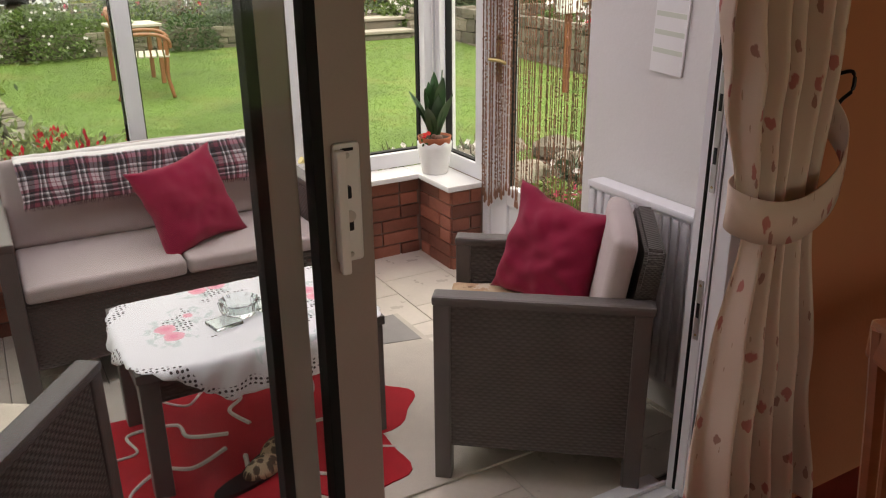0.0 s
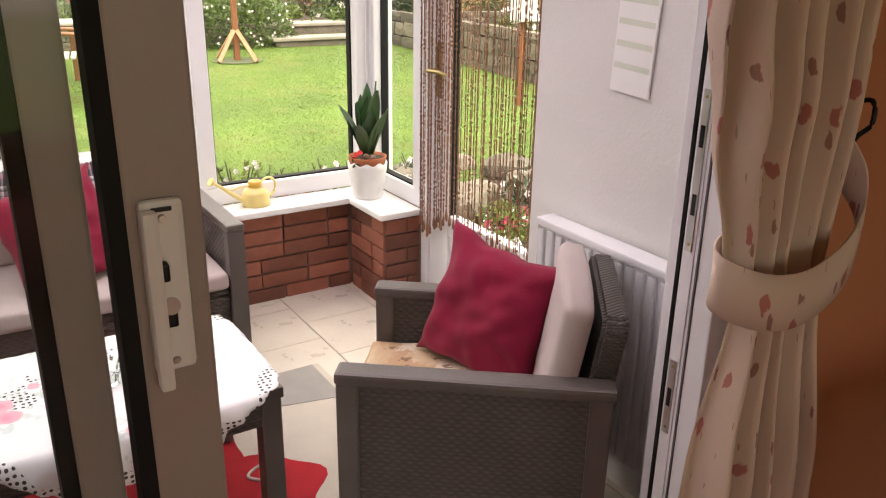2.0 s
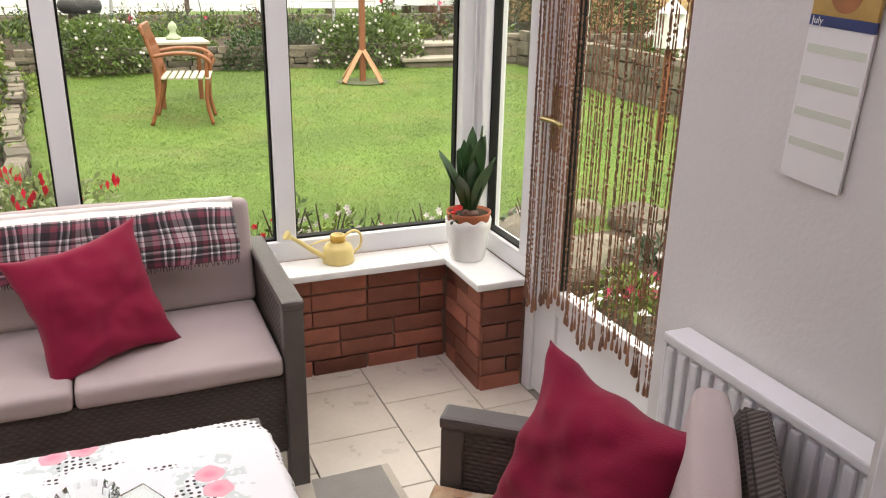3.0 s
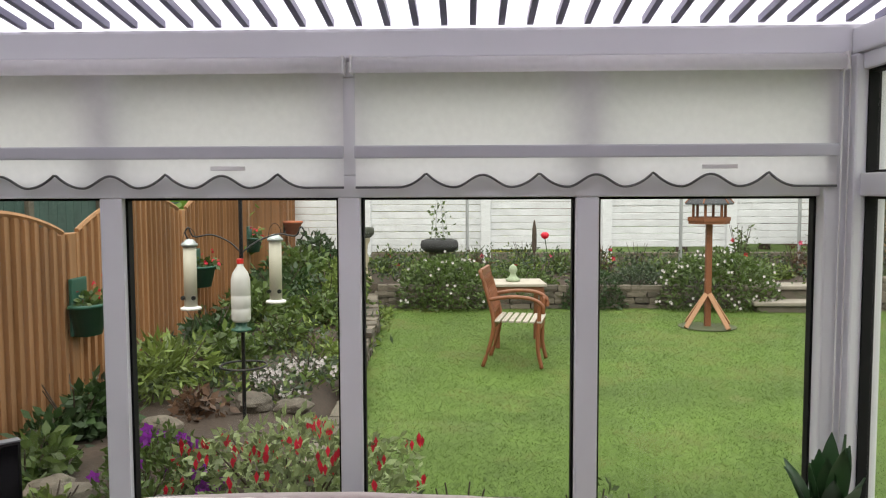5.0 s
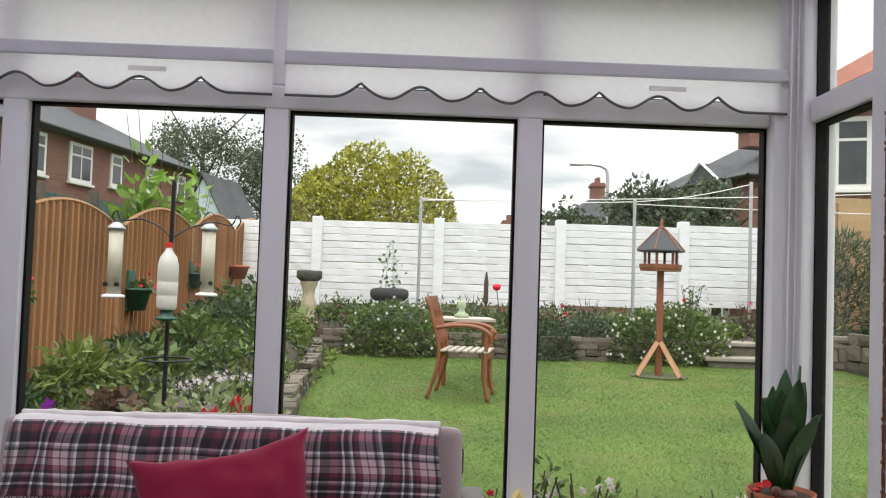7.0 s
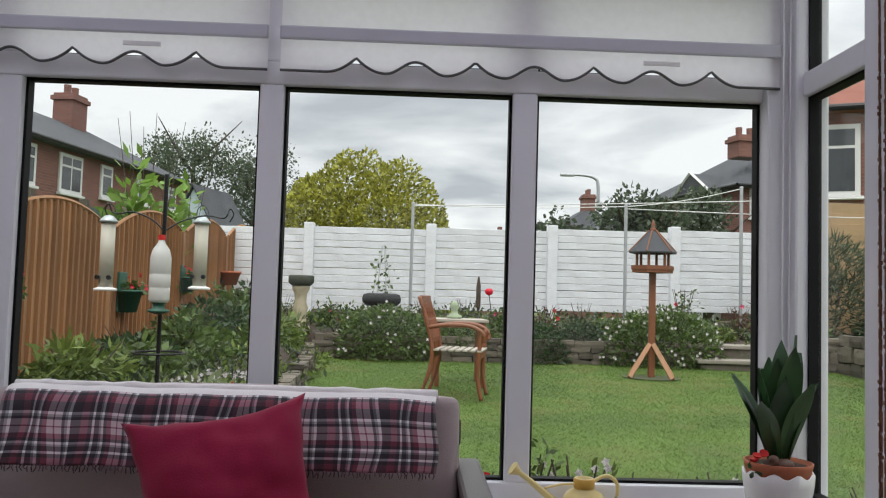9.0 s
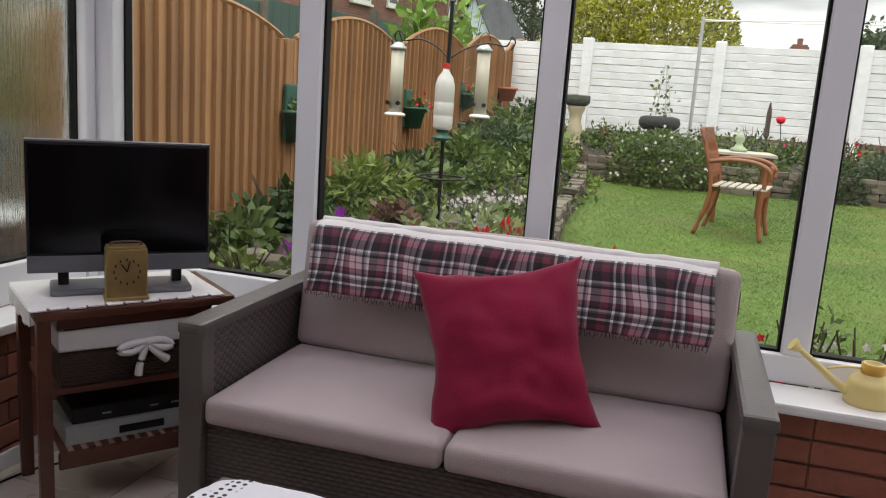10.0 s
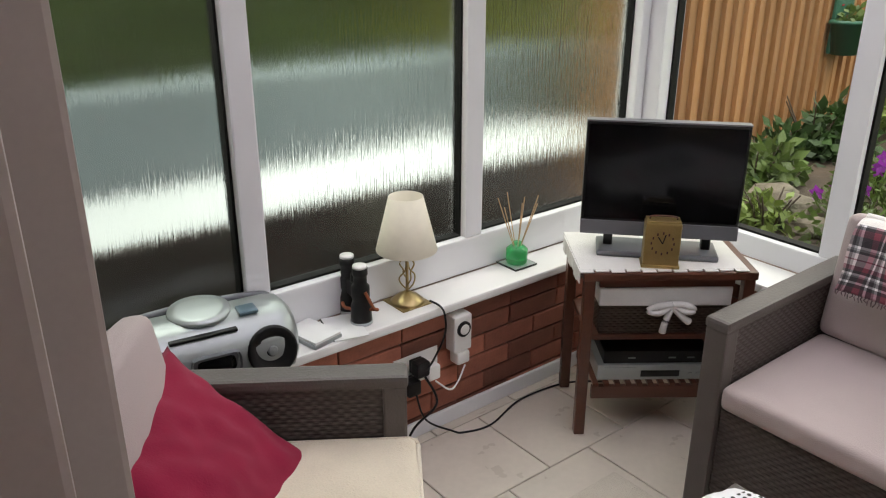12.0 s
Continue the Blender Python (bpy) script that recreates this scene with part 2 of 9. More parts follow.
def weave_mat(name, color, pitch=0.014, rows=0.011):
    """Moulded wicker: flat strands going over and under."""
    m = bpy.data.materials.new(name)
    n = Nodes(m)
    vec, x, y, z = n.coords()
    u = n.op("ADD", x, y)
    su = n.op("SINE", n.op("MULTIPLY", u, math.pi / pitch))
    sv = n.op("COSINE", n.op("MULTIPLY", z, math.pi / rows))
    row = n.op("ABSOLUTE", sv)
    over = n.op("MULTIPLY", n.op("SIGN", n.op("SINE", n.op("MULTIPLY", z, math.pi / rows))), su)
    h = n.op("ADD", n.op("MULTIPLY", over, 0.5), n.op("MULTIPLY", n.op("SUBTRACT", 1.0, row), 0.6))
    n.bump(h, 0.75, 0.004)
    # colour follows the weave height: shade in the hollows is put into it
    lvl = n.op("ADD", n.op("MULTIPLY", h, 0.25), n.op("ADD", 0.72, n.op("MULTIPLY", n.noise(vec, 7.0), 0.45)))
    sc = n.node("ShaderNodeVectorMath")
    sc.operation = "SCALE"
    sc.inputs[0].default_value = color
    n.put(sc.inputs["Scale"], lvl)
    n.put(n.b.inputs["Base Color"], sc.outputs[0])
    n.b.inputs["Roughness"].default_value = 0.5
    n.b.inputs["Specular IOR Level"].default_value = 0.32
    return m


def glass_mat(name, tint=(1, 1, 1), rough=0.0, fleck=0.0):
    """A thin pane: clear passage with a reflecting face, and a little grime."""
    m = bpy.data.materials.new(name)
    m.use_nodes = True
    t = m.node_tree
    t.nodes.clear()
    tr = t.nodes.new("ShaderNodeBsdfTransparent")
    tr.inputs[0].default_value = (*tint, 1)
    gl = t.nodes.new("ShaderNodeBsdfGlossy")
    gl.inputs["Roughness"].default_value = 0.02
    lw = t.nodes.new("ShaderNodeLayerWeight")
    lw.inputs["Blend"].default_value = 0.5
    pw = t.nodes.new("ShaderNodeMath")
    pw.operation = "POWER"
    pw.inputs[1].default_value = 5.0
    t.links.new(lw.outputs["Facing"], pw.inputs[0])
    fr = t.nodes.new("ShaderNodeMapRange")
    fr.inputs["To Min"].default_value, fr.inputs["To Max"].default_value = 0.012, 0.5
    t.links.new(pw.outputs[0], fr.inputs[0])
    mx = t.nodes.new("ShaderNodeMixShader")
    t.links.new(fr.outputs[0], mx.inputs[0])
    t.links.new(tr.outputs[0], mx.inputs[1])
    t.links.new(gl.outputs[0], mx.inputs[2])
    last = mx.outputs[0]
    if fleck:
        df = t.nodes.new("ShaderNodeBsdfTranslucent")
        df.inputs[0].default_value = (0.8, 0.82, 0.85, 1)
        co = t.nodes.new("ShaderNodeTexCoord")
        mp = t.nodes.new("ShaderNodeMapping")
        mp.inputs["Scale"].default_value = (5, 5, 1.1)
        t.links.new(co.outputs["Object"], mp.inputs[0])
        nz = t.nodes.new("ShaderNodeTexNoise")
        nz.inputs["Scale"].default_value, nz.inputs["Detail"].default_value = 1.6, 5
        t.links.new(mp.outputs[0], nz.inputs["Vector"])
        mr = t.nodes.new("ShaderNodeMapRange")
        mr.inputs["From Min"].default_value, mr.inputs["From Max"].default_value = 0.5, 0.75
        mr.inputs["To Max"].default_value = fleck
        t.links.new(nz.outputs["Fac"], mr.inputs[0])
        m2 = t.nodes.new("ShaderNodeMixShader")
        t.links.new(mr.outputs[0], m2.inputs[0])
        t.links.new(last, m2.inputs[1])
        t.links.new(df.outputs[0], m2.inputs[2])
        last = m2.outputs[0]
    o = t.nodes.new("ShaderNodeOutputMaterial")
    t.links.new(last, o.inputs[0])
    return m


def reeded_mat(name):
    """Rain-patterned obscure glass: upright runs of ripples that blur what lies behind."""
    m = bpy.data.materials.new(name)
    m.use_nodes = True
    t = m.node_tree
    t.nodes.clear()
    co = t.nodes.new("ShaderNodeTexCoord")
    mp = t.nodes.new("ShaderNodeMapping")
    mp.inputs["Scale"].default_value = (95, 95, 5)
    t.links.new(co.outputs["Object"], mp.inputs[0])
    nz = t.nodes.new("ShaderNodeTexNoise")
    nz.inputs["Scale"].default_value, nz.inputs["Detail"].default_value, nz.inputs["Roughness"].default_value = 1.6, 3, 0.6
    t.links.new(mp.outputs[0], nz.inputs["Vector"])
    bp = t.nodes.new("ShaderNodeBump")
    bp.inputs["Strength"].default_value, bp.inputs["Distance"].default_value = 0.75, 0.004
    t.links.new(nz.outputs["Fac"], bp.inputs["Height"])
    rf = t.nodes.new("ShaderNodeBsdfRefraction")
    rf.inputs["Roughness"].default_value, rf.inputs["IOR"].default_value = 0.20, 1.3
    rf.inputs[0].default_value = (0.93, 0.96, 0.95, 1)
    gl = t.nodes.new("ShaderNodeBsdfGlossy")
    gl.inputs["Roughness"].default_value = 0.15
    for n in (rf, gl):
        t.links.new(bp.outputs[0], n.inputs["Normal"])
    mx = t.nodes.new("ShaderNodeMixShader")
    mx.inputs[0].default_value = 0.05
    t.links.new(rf.outputs[0], mx.inputs[1])
    t.links.new(gl.outputs[0], mx.inputs[2])
    o = t.nodes.new("ShaderNodeOutputMaterial")
    t.links.new(mx.outputs[0], o.inputs[0])
    return m


def sheer_mat(name, color, through_share, rough=0.7, scale=40.0, var=0.05):
    """Cloth or plastic that lets part of the light through."""
    m = bpy.data.materials.new(name)
    m.use_nodes = True
    t = m.node_tree
    b = t.nodes["Principled BSDF"]
    b.inputs["Roughness"].default_value = rough
    co = t.nodes.new("ShaderNodeTexCoord")
    nz = t.nodes.new("ShaderNodeTexNoise")
    nz.inputs["Scale"].default_value = scale
    t.links.new(co.outputs["Object"], nz.inputs["Vector"])
    mr = t.nodes.new("ShaderNodeMapRange")
    mr.inputs["To Min"].default_value, mr.inputs["To Max"].default_value = 1 - var, 1 + var
    t.links.new(nz.outputs["Fac"], mr.inputs[0])
    sc = t.nodes.new("ShaderNodeVectorMath")
    sc.operation = "SCALE"
    sc.inputs[0].default_value = color
    t.links.new(mr.outputs[0], sc.inputs["Scale"])
    t.links.new(sc.outputs[0], b.inputs["Base Color"])
    tl = t.nodes.new("ShaderNodeBsdfTranslucent")
    t.links.new(sc.outputs[0], tl.inputs[0])
    mx = t.nodes.new("ShaderNodeMixShader")
    mx.inputs[0].default_value = through_share
    t.links.new(b.outputs[0], mx.inputs[1])
    t.links.new(tl.outputs[0], mx.inputs[2])
    t.links.new(mx.outputs[0], t.nodes["Material Output"].inputs[0])
    return m


UPVC = mat("white_upvc", (0.74, 0.74, 0.76), 0.32, var=0.04, scale=2.0, rough_var=0.1)
GASKET = mat("black_rubber", (0.010, 0.010, 0.010), 0.7, spec=0.2)
SILL = mat("sill_board", (0.80, 0.79, 0.78), 0.22, var=0.03, scale=3.0)
PLASTER = mat("white_plaster", (0.66, 0.645, 0.63), 0.85, var=0.05, scale=1.6, fine=0.03, bump=0.25, bump_scale=90)
ORANGE = mat("orange_wall_paint", (0.47, 0.185, 0.090), 0.8, var=0.06, scale=1.4, bump=0.2, bump_scale=80)
CEIL = mat("ceiling_paint", (0.75, 0.74, 0.72), 0.9, var=0.03)
CARPET = mat("red_carpet", (0.30, 0.045, 0.035), 0.95, var=0.2, scale=9, fine=0.3, bump=0.8, bump_scale=420)
TILE = mat("cream_floor_tile", (0.56, 0.50, 0.43), 0.30, var=0.10, scale=5, fine=0.05, bump_scale=40, per_object=0.05, rough_var=0.25)
GROUT = mat("tile_grout", (0.22, 0.20, 0.18), 0.9, var=0.2, scale=14)
BRICK = mat("red_brick", (0.26, 0.088, 0.056), 0.8, var=0.25, scale=16, fine=0.2, bump=0.5, bump_scale=110, per_object=0.48, dirt=((0.13, 0.06, 0.05), 9.0, 0.58))
MORTAR = mat("mortar", (0.20, 0.135, 0.11), 0.95, var=0.2, scale=20, bump=0.5)
RATTAN = weave_mat("grey_brown_wicker", (0.080, 0.066, 0.060))
RATTAN_FINE = weave_mat("fine_grey_brown_wicker", (0.082, 0.069, 0.063), 0.008, 0.006)
RATTAN_CAP = mat("grey_brown_resin", (0.095, 0.080, 0.074), 0.42, var=0.1, scale=10, bump=0.3, bump_scale=160)
CUSHION = mat("taupe_cushion_cloth", (0.43, 0.355, 0.34), 0.85, var=0.05, scale=7, fine=0.06, bump=0.35, bump_scale=380, sheen=0.2)
CRIMSON = mat("crimson_cushion_cover", (0.24, 0.006, 0.036), 0.8, spec=0.2, var=0.16, scale=9, fine=0.1, bump=0.3, bump_scale=300, sheen=0.08)
BLIND = sheer_mat("white_blind_cloth", (0.90, 0.89, 0.89), 0.70)
BLIND_EDGE = mat("grey_braid", (0.10, 0.10, 0.10), 0.8)
ROOF = sheer_mat("polycarbonate_sheet", (0.84, 0.815, 0.90), 0.92, 0.35, 3.0, 0.04)
ROOF_RIB = mat("polycarbonate_rib", (0.10, 0.10, 0.16), 0.4, var=0.1)
PANE = glass_mat("window_glass", (0.97, 0.98, 0.975), fleck=0.005)
DOOR_PANE = glass_mat("patio_glass", (0.95, 0.96, 0.955), fleck=0.005)
REEDED = reeded_mat("rain_pattern_glass")
BRASS = mat("polished_brass", (0.42, 0.32, 0.16), 0.28, 1.0, var=0.08)
STEEL = mat("zinc_plated_steel", (0.55, 0.54, 0.52), 0.35, 1.0, var=0.12, scale=20)
DOOR_LEAF = mat("taupe_door_finish", (0.33, 0.275, 0.25), 0.42, var=0.08, scale=3.0, fine=0.05, bump_scale=200)
WHITE_PLASTIC = mat("white_plastic", (0.75, 0.74, 0.72), 0.35, var=0.03)
BLACK_PLASTIC = mat("black_plastic", (0.010, 0.010, 0.011), 0.38, spec=0.3, var=0.1)


def ramp_of(n, x, stops, constant=True):
    r = n.node("ShaderNodeValToRGB")
    r.color_ramp.interpolation = "CONSTANT" if constant else "LINEAR"
    el = r.color_ramp.elements
    while len(el) < len(stops):
        el.new(0.5)
    for e, (p, c) in zip(el, stops):
        e.position, e.color = p, (*c, 1)
    n.put(r.inputs[0], x)
    return r.outputs[0]


def plaid_mat():
    m = bpy.data.materials.new("plaid_fleece")
    n = Nodes(m)
    vec, u, v, _ = n.coords("UV")
    red, dark, pale, grey, white = (0.17, 0.026, 0.045), (0.014, 0.012, 0.015), (0.64, 0.50, 0.51), (0.20, 0.21, 0.21), (0.86, 0.84, 0.84)
    stops = [(0.0, red), (0.12, dark), (0.18, white), (0.22, dark), (0.30, grey), (0.33, white), (0.37, dark), (0.42, red), (0.50, pale), (0.595, red), (0.62, pale), (0.715, dark), (0.76, grey), (0.80, white), (0.84, dark), (0.93, dark)]
    cu = ramp_of(n, n.op("FRACT", n.op("DIVIDE", u, 0.146)), stops)
    cv = ramp_of(n, n.op("FRACT", n.op("DIVIDE", v, 0.146)), stops)
    pr = n.node("ShaderNodeVectorMath")
    pr.operation = "MULTIPLY"
    n.put(pr.inputs[0], cu)
    n.put(pr.inputs[1], cv)
    ga = n.node("ShaderNodeGamma")
    ga.inputs[1].default_value = 0.5
    n.put(ga.inputs[0], pr.outputs[0])
    c = n.mix(0.7, n.mix(0.5, cu, cv), ga.outputs[0])
    nz = n.noise(vec, 240.0)
    c = n.mix(n.op("MULTIPLY", nz, 0.25), c, (0.05, 0.03, 0.04))
    n.put(n.b.inputs["Base Color"], c)
    n.b.inputs["Roughness"].default_value = 0.95
    n.b.inputs["Sheen Weight"].default_value = 0.3
    n.bump(nz, 0.5, 0.003)
    return m


def floral_mat(name, base, scale, spots, size=0.16, space="UV"):
    """Cloth printed with scattered flowers on thin stalks."""
    m = bpy.data.materials.new(name)
    n = Nodes(m)
    vec, u, v, _ = n.coords(space)
    c = base
    for k, (col, rad, off, sx) in enumerate(spots):
        mp = n.node("ShaderNodeMapping")
        mp.inputs["Location"].default_value = (off, off * 1.7, 0)
        mp.inputs["Scale"].default_value = (scale * sx, scale, 1)
        n.put(mp.inputs[0], vec)
        vo = n.node("ShaderNodeTexVoronoi")
        vo.voronoi_dimensions = "2D"
        vo.inputs["Scale"].default_value, vo.inputs["Randomness"].default_value = 1.0, 0.75
        n.put(vo.inputs["Vector"], mp.outputs[0])
        wob = n.op("ADD", vo.outputs["Distance"], n.op("MULTIPLY", n.op("SUBTRACT", n.noise(mp.outputs[0], 7.0, 2.0), 0.5), size))
        mr = n.node("ShaderNodeMapRange")
        n.put(mr.inputs[0], wob)
        mr.inputs["From Min"].default_value, mr.inputs["From Max"].default_value = rad, rad * 1.35
        mr.inputs["To Min"].default_value, mr.inputs["To Max"].default_value = 0.85, 0.0
        c = n.mix(mr.outputs[0], c, col)
    nz = n.noise(vec, 300.0)
    n.put(n.b.inputs["Base Color"], n.mix(n.op("MULTIPLY", nz, 0.12), c, (0.25, 0.2, 0.15)))
    n.b.inputs["Roughness"].default_value = 0.9
    n.bump(nz, 0.3, 0.002)
    return m


def lace_mat():
    """White cotton with bands of cut-out eyelets and printed pink roses with pale green leaves."""
    m = bpy.data.materials.new("lace_tablecloth_cotton")
    n = Nodes(m)
    vec, u, v, _ = n.coords("UV")
    r = n.op("SQRT", n.op("ADD", n.op("POWER", n.op("DIVIDE", u, 1.16), 2.0), n.op("POWER", v, 2.0)))
    ang = n.op("ARCTAN2", v, u)
    wave = n.op("MULTIPLY", n.op("SINE", n.op("MULTIPLY", ang, 10.0)), 0.022)
    rr = n.op("ADD", r, wave)
    broken = n.near(n.noise(vec, 7.0, 1.0), 0.62, 0.10, 0.01)
    band = n.op("MAXIMUM", n.op("MULTIPLY", n.near(rr, 0.195, 0.012, 0.002), broken), n.op("MAXIMUM", n.near(rr, 0.395, 0.016, 0.002), n.near(rr, 0.452, 0.008, 0.002)))

    def away(places):
        """Distance to the nearest of some places on the cloth and of their mirror places."""
        best = None
        for x, y in [p for q in places for p in (q, (-q[0], -q[1]))]:
            dn = n.node("ShaderNodeVectorMath")
            dn.operation = "DISTANCE"
            n.put(dn.inputs[0], vec)
            dn.inputs[1].default_value = (x, y, 0)
            best = dn.outputs["Value"] if best is None else n.op("MINIMUM", best, dn.outputs["Value"])
        return best

    vo = n.node("ShaderNodeTexVoronoi")
    vo.voronoi_dimensions = "2D"
    vo.inputs["Scale"].default_value, vo.inputs["Randomness"].default_value = 62.0, 0.35
    n.put(vo.inputs["Vector"], vec)
    hole = n.near(vo.outputs["Distance"], 0.0, 0.25, 0.06)
    band = n.op("MAXIMUM", band, n.near(n.op("ADD", away([(-0.205, 0.005), (-0.05, 0.225)]), n.op("MULTIPLY", n.noise(vec, 14.0, 1.0), 0.03)), 0.0, 0.055, 0.003))
    holes = n.op("MULTIPLY", hole, band)
    wob = n.op("MULTIPLY", n.op("SUBTRACT", n.noise(vec, 42.0, 2.0), 0.5), 0.018)
    d = n.op("ADD", away([(-0.257, 0.0), (-0.245, -0.063), (-0.09, 0.262), (-0.023, 0.273)]), wob)
    bud = n.op("ADD", away([(-0.17, 0.07)]), wob)
    pink = n.op("MAXIMUM", n.near(d, 0.0, 0.031, 0.004), n.near(bud, 0.0, 0.014, 0.004))
    core = n.near(d, 0.0, 0.006, 0.016)
    leaf = n.op("MULTIPLY", n.near(n.op("MINIMUM", d, bud), 0.055, 0.022, 0.008), n.near(n.noise(vec, 30.0, 2.0), 0.60, 0.06, 0.02))
    c = n.mix(n.op("MULTIPLY", leaf, 0.7), (0.80, 0.80, 0.81), (0.50, 0.60, 0.57))
    c = n.mix(n.op("MULTIPLY", pink, 0.9), c, (0.84, 0.36, 0.43))
    c = n.mix(n.op("MULTIPLY", core, 0.6), c, (0.78, 0.20, 0.30))
    pink = n.op("MAXIMUM", pink, core)
    holes = n.op("MULTIPLY", holes, n.op("SUBTRACT", 1.0, pink))
    c = n.mix(holes, c, (0.045, 0.04, 0.04))
    n.put(n.b.inputs["Base Color"], c)
    n.b.inputs["Roughness"].default_value = 0.85
    n.bump(n.op("SUBTRACT", n.noise(vec, 260.0), n.op("MULTIPLY", holes, 2.0)), 0.35, 0.002)
    return m


PLAID = plaid_mat()
FLEECE = mat("cream_fleece", (0.80, 0.77, 0.73), 0.95, var=0.06, scale=30, bump=0.6, bump_scale=300, sheen=0.4)
CURTAIN = floral_mat("floral_curtain_cloth", (0.66, 0.52, 0.43), 5.0, [((0.42, 0.27, 0.19), 0.03, 3.3, 4.0), ((0.44, 0.11, 0.10), 0.075, 0.0, 1.3), ((0.30, 0.13, 0.10), 0.055, 7.1, 1.5)], 0.22)
PRINT = floral_mat("printed_seat_cover", (0.62, 0.52, 0.40), 9.0, [((0.42, 0.24, 0.12), 0.42, 0.4, 0.6), ((0.50, 0.36, 0.22), 0.36, 2.2, 0.7), ((0.16, 0.09, 0.05), 0.10, 5.0, 1.6)], 0.7)
LACE = lace_mat()

# ---- conservatory shell ----
XL, XR, YB, YH = -0.82, 2.38, 4.11, 1.715   # left glass, right glass, garden glass, house wall
Z_SILL, Z_LOW, Z_TRAN, Z_TOP, Z_HEAD = 0.455, 0.535, 1.69, 1.76, 2.07

floor = tagged(part("floor", rbox(XL - 0.06, XR + 0.06, YH, YB + 0.06, -0.12, -0.008, 0), GROUT), "grey grout bed under cream floor tiles", "floor", kind="structure")


def window_bars(name, bars, panes, glass, label, gaskets=True):
    """A window wall: an empty that holds each bar of the frame, each pane and the black gasket round it. Bars and panes are boxes."""
    w = thing(name, Matrix(), label, "window", kind="structure")
    for b in bars:
        part("window_frame", rbox(*b, 0.006), UPVC, w)
    for (x0, x1, y0, y1, z0, z1), g in panes:
        p = part("pane", rbox(x0, x1, y0, y1, z0, z1, 0), g, w)
        p.visible_shadow = False
        if not gaskets:
            continue
        bm = bmesh.new()
        k, d = 0.008, 0.014
        if x1 - x0 > y1 - y0:
            for a, c in ((x0, x0 + k), (x1 - k, x1)):
                box(bm, a, c, y0 - d, y1 + d, z0, z1)
            for a, c in ((z0, z0 + k), (z1 - k, z1)):
                box(bm, x0 + k, x1 - k, y0 - d, y1 + d, a, c)
        else:
            for a, c in ((y0, y0 + k), (y1 - k, y1)):
                box(bm, x0 - d, x1 + d, a, c, z0, z1)
            for a, c in ((z0, z0 + k), (z1 - k, z1)):
                box(bm, x0 - d, x1 + d, y0 + k, y1 - k, a, c)
        part("gasket", bm, GASKET, w, "black rubber glazing gasket")
    return w


# garden side
gx = [(-0.70, -0.030), (0.045, 0.742), (0.814, 1.50), (1.574, 2.262)]
fy0, fy1 = 4.065, 4.14
bars = [(-0.70, 2.262, fy0, fy1, Z_SILL, Z_LOW), (-0.70, 2.262, fy0, fy1, Z_TRAN, Z_TOP), (-0.70, 2.262, fy0, fy1, Z_HEAD, 2.12)]
for (a, b), (c, d) in zip(gx, gx[1:]):
    bars += [(b, c, fy0 + 0.002, fy1 - 0.002, Z_LOW, Z_TRAN), (b, c, fy0 + 0.002, fy1 - 0.002, Z_TOP, Z_HEAD)]
panes = []
for a, b in gx:
    panes += [((a, b, YB - 0.004, YB + 0.004, Z_LOW, Z_TRAN), PANE), ((a, b, YB - 0.004, YB + 0.004, Z_TOP, Z_HEAD), PANE)]
window_bars("window_1", bars, panes, PANE, "white plastic garden window with four tall panes and toplights")

# rain-glass side
ly = [(1.70, 2.412), (2.482, 3.188), (3.260, 3.985)]
fx0, fx1 = -0.855, -0.775
bars = [(fx0, fx1, YH, 3.985, Z_SILL, Z_LOW + 0.045), (fx0, fx1, YH, 3.985, Z_TRAN, Z_TOP), (fx0, fx1, YH, 3.985, Z_HEAD, 2.12), (fx0, fx1, YH, 1.70, Z_LOW + 0.045, Z_HEAD)]
for (a, b), (c, d) in zip(ly, ly[1:]):
    bars += [(fx0 + 0.002, fx1 - 0.002, b, c, Z_LOW + 0.045, Z_TRAN), (fx0 + 0.002, fx1 - 0.002, b, c, Z_TOP, Z_HEAD)]
panes = []
for a, b in ly:
    panes += [((XL - 0.004, XL + 0.004, a, b, Z_LOW + 0.045, Z_TRAN), REEDED), ((XL - 0.004, XL + 0.004, a, b, Z_TOP, Z_HEAD), REEDED)]
window_bars("window_2", bars, panes, REEDED, "white plastic side window with three panes of rain-patterned obscure glass")

# door side
sx0, sx1 = 2.345, 2.42
bars = [(sx0, sx1, 3.585, 3.985, Z_SILL, Z_LOW), (sx0, sx1, 3.585, 3.985, Z_TRAN, Z_TOP), (sx0, sx1, 3.585, 3.985, Z_HEAD, 2.12), (sx0 - 0.005, sx1, 3.585, 3.65, Z_LOW, Z_HEAD)]
panes = [((XR - 0.004, XR + 0.004, 3.65, 3.985, Z_LOW, Z_TRAN), PANE), ((XR - 0.004, XR + 0.004, 3.65, 3.985, Z_TOP, Z_HEAD), PANE)]
window_bars("window_3", bars, panes, PANE, "narrow white plastic window beside the garden door")

bm = bmesh.new()
box(bm, 2.262, 2.425, 4.035, 4.145, Z_SILL, 2.12, 0.008)
box(bm, 2.325, 2.425, 3.985, 4.033, Z_SILL, 2.12, 0.008)
tagged(part("corner_post", bm, UPVC), "white plastic corner post of the conservatory", "post", kind="structure")
bm = bmesh.new()
box(bm, -0.86, -0.70, 4.035, 4.145, Z_SILL, 2.12, 0.008)
box(bm, -0.86, -0.765, 3.985, 4.033, Z_SILL, 2.12, 0.008)
tagged(part("corner_post", bm, UPVC), "white plastic corner post of the conservatory", "post", kind="structure")

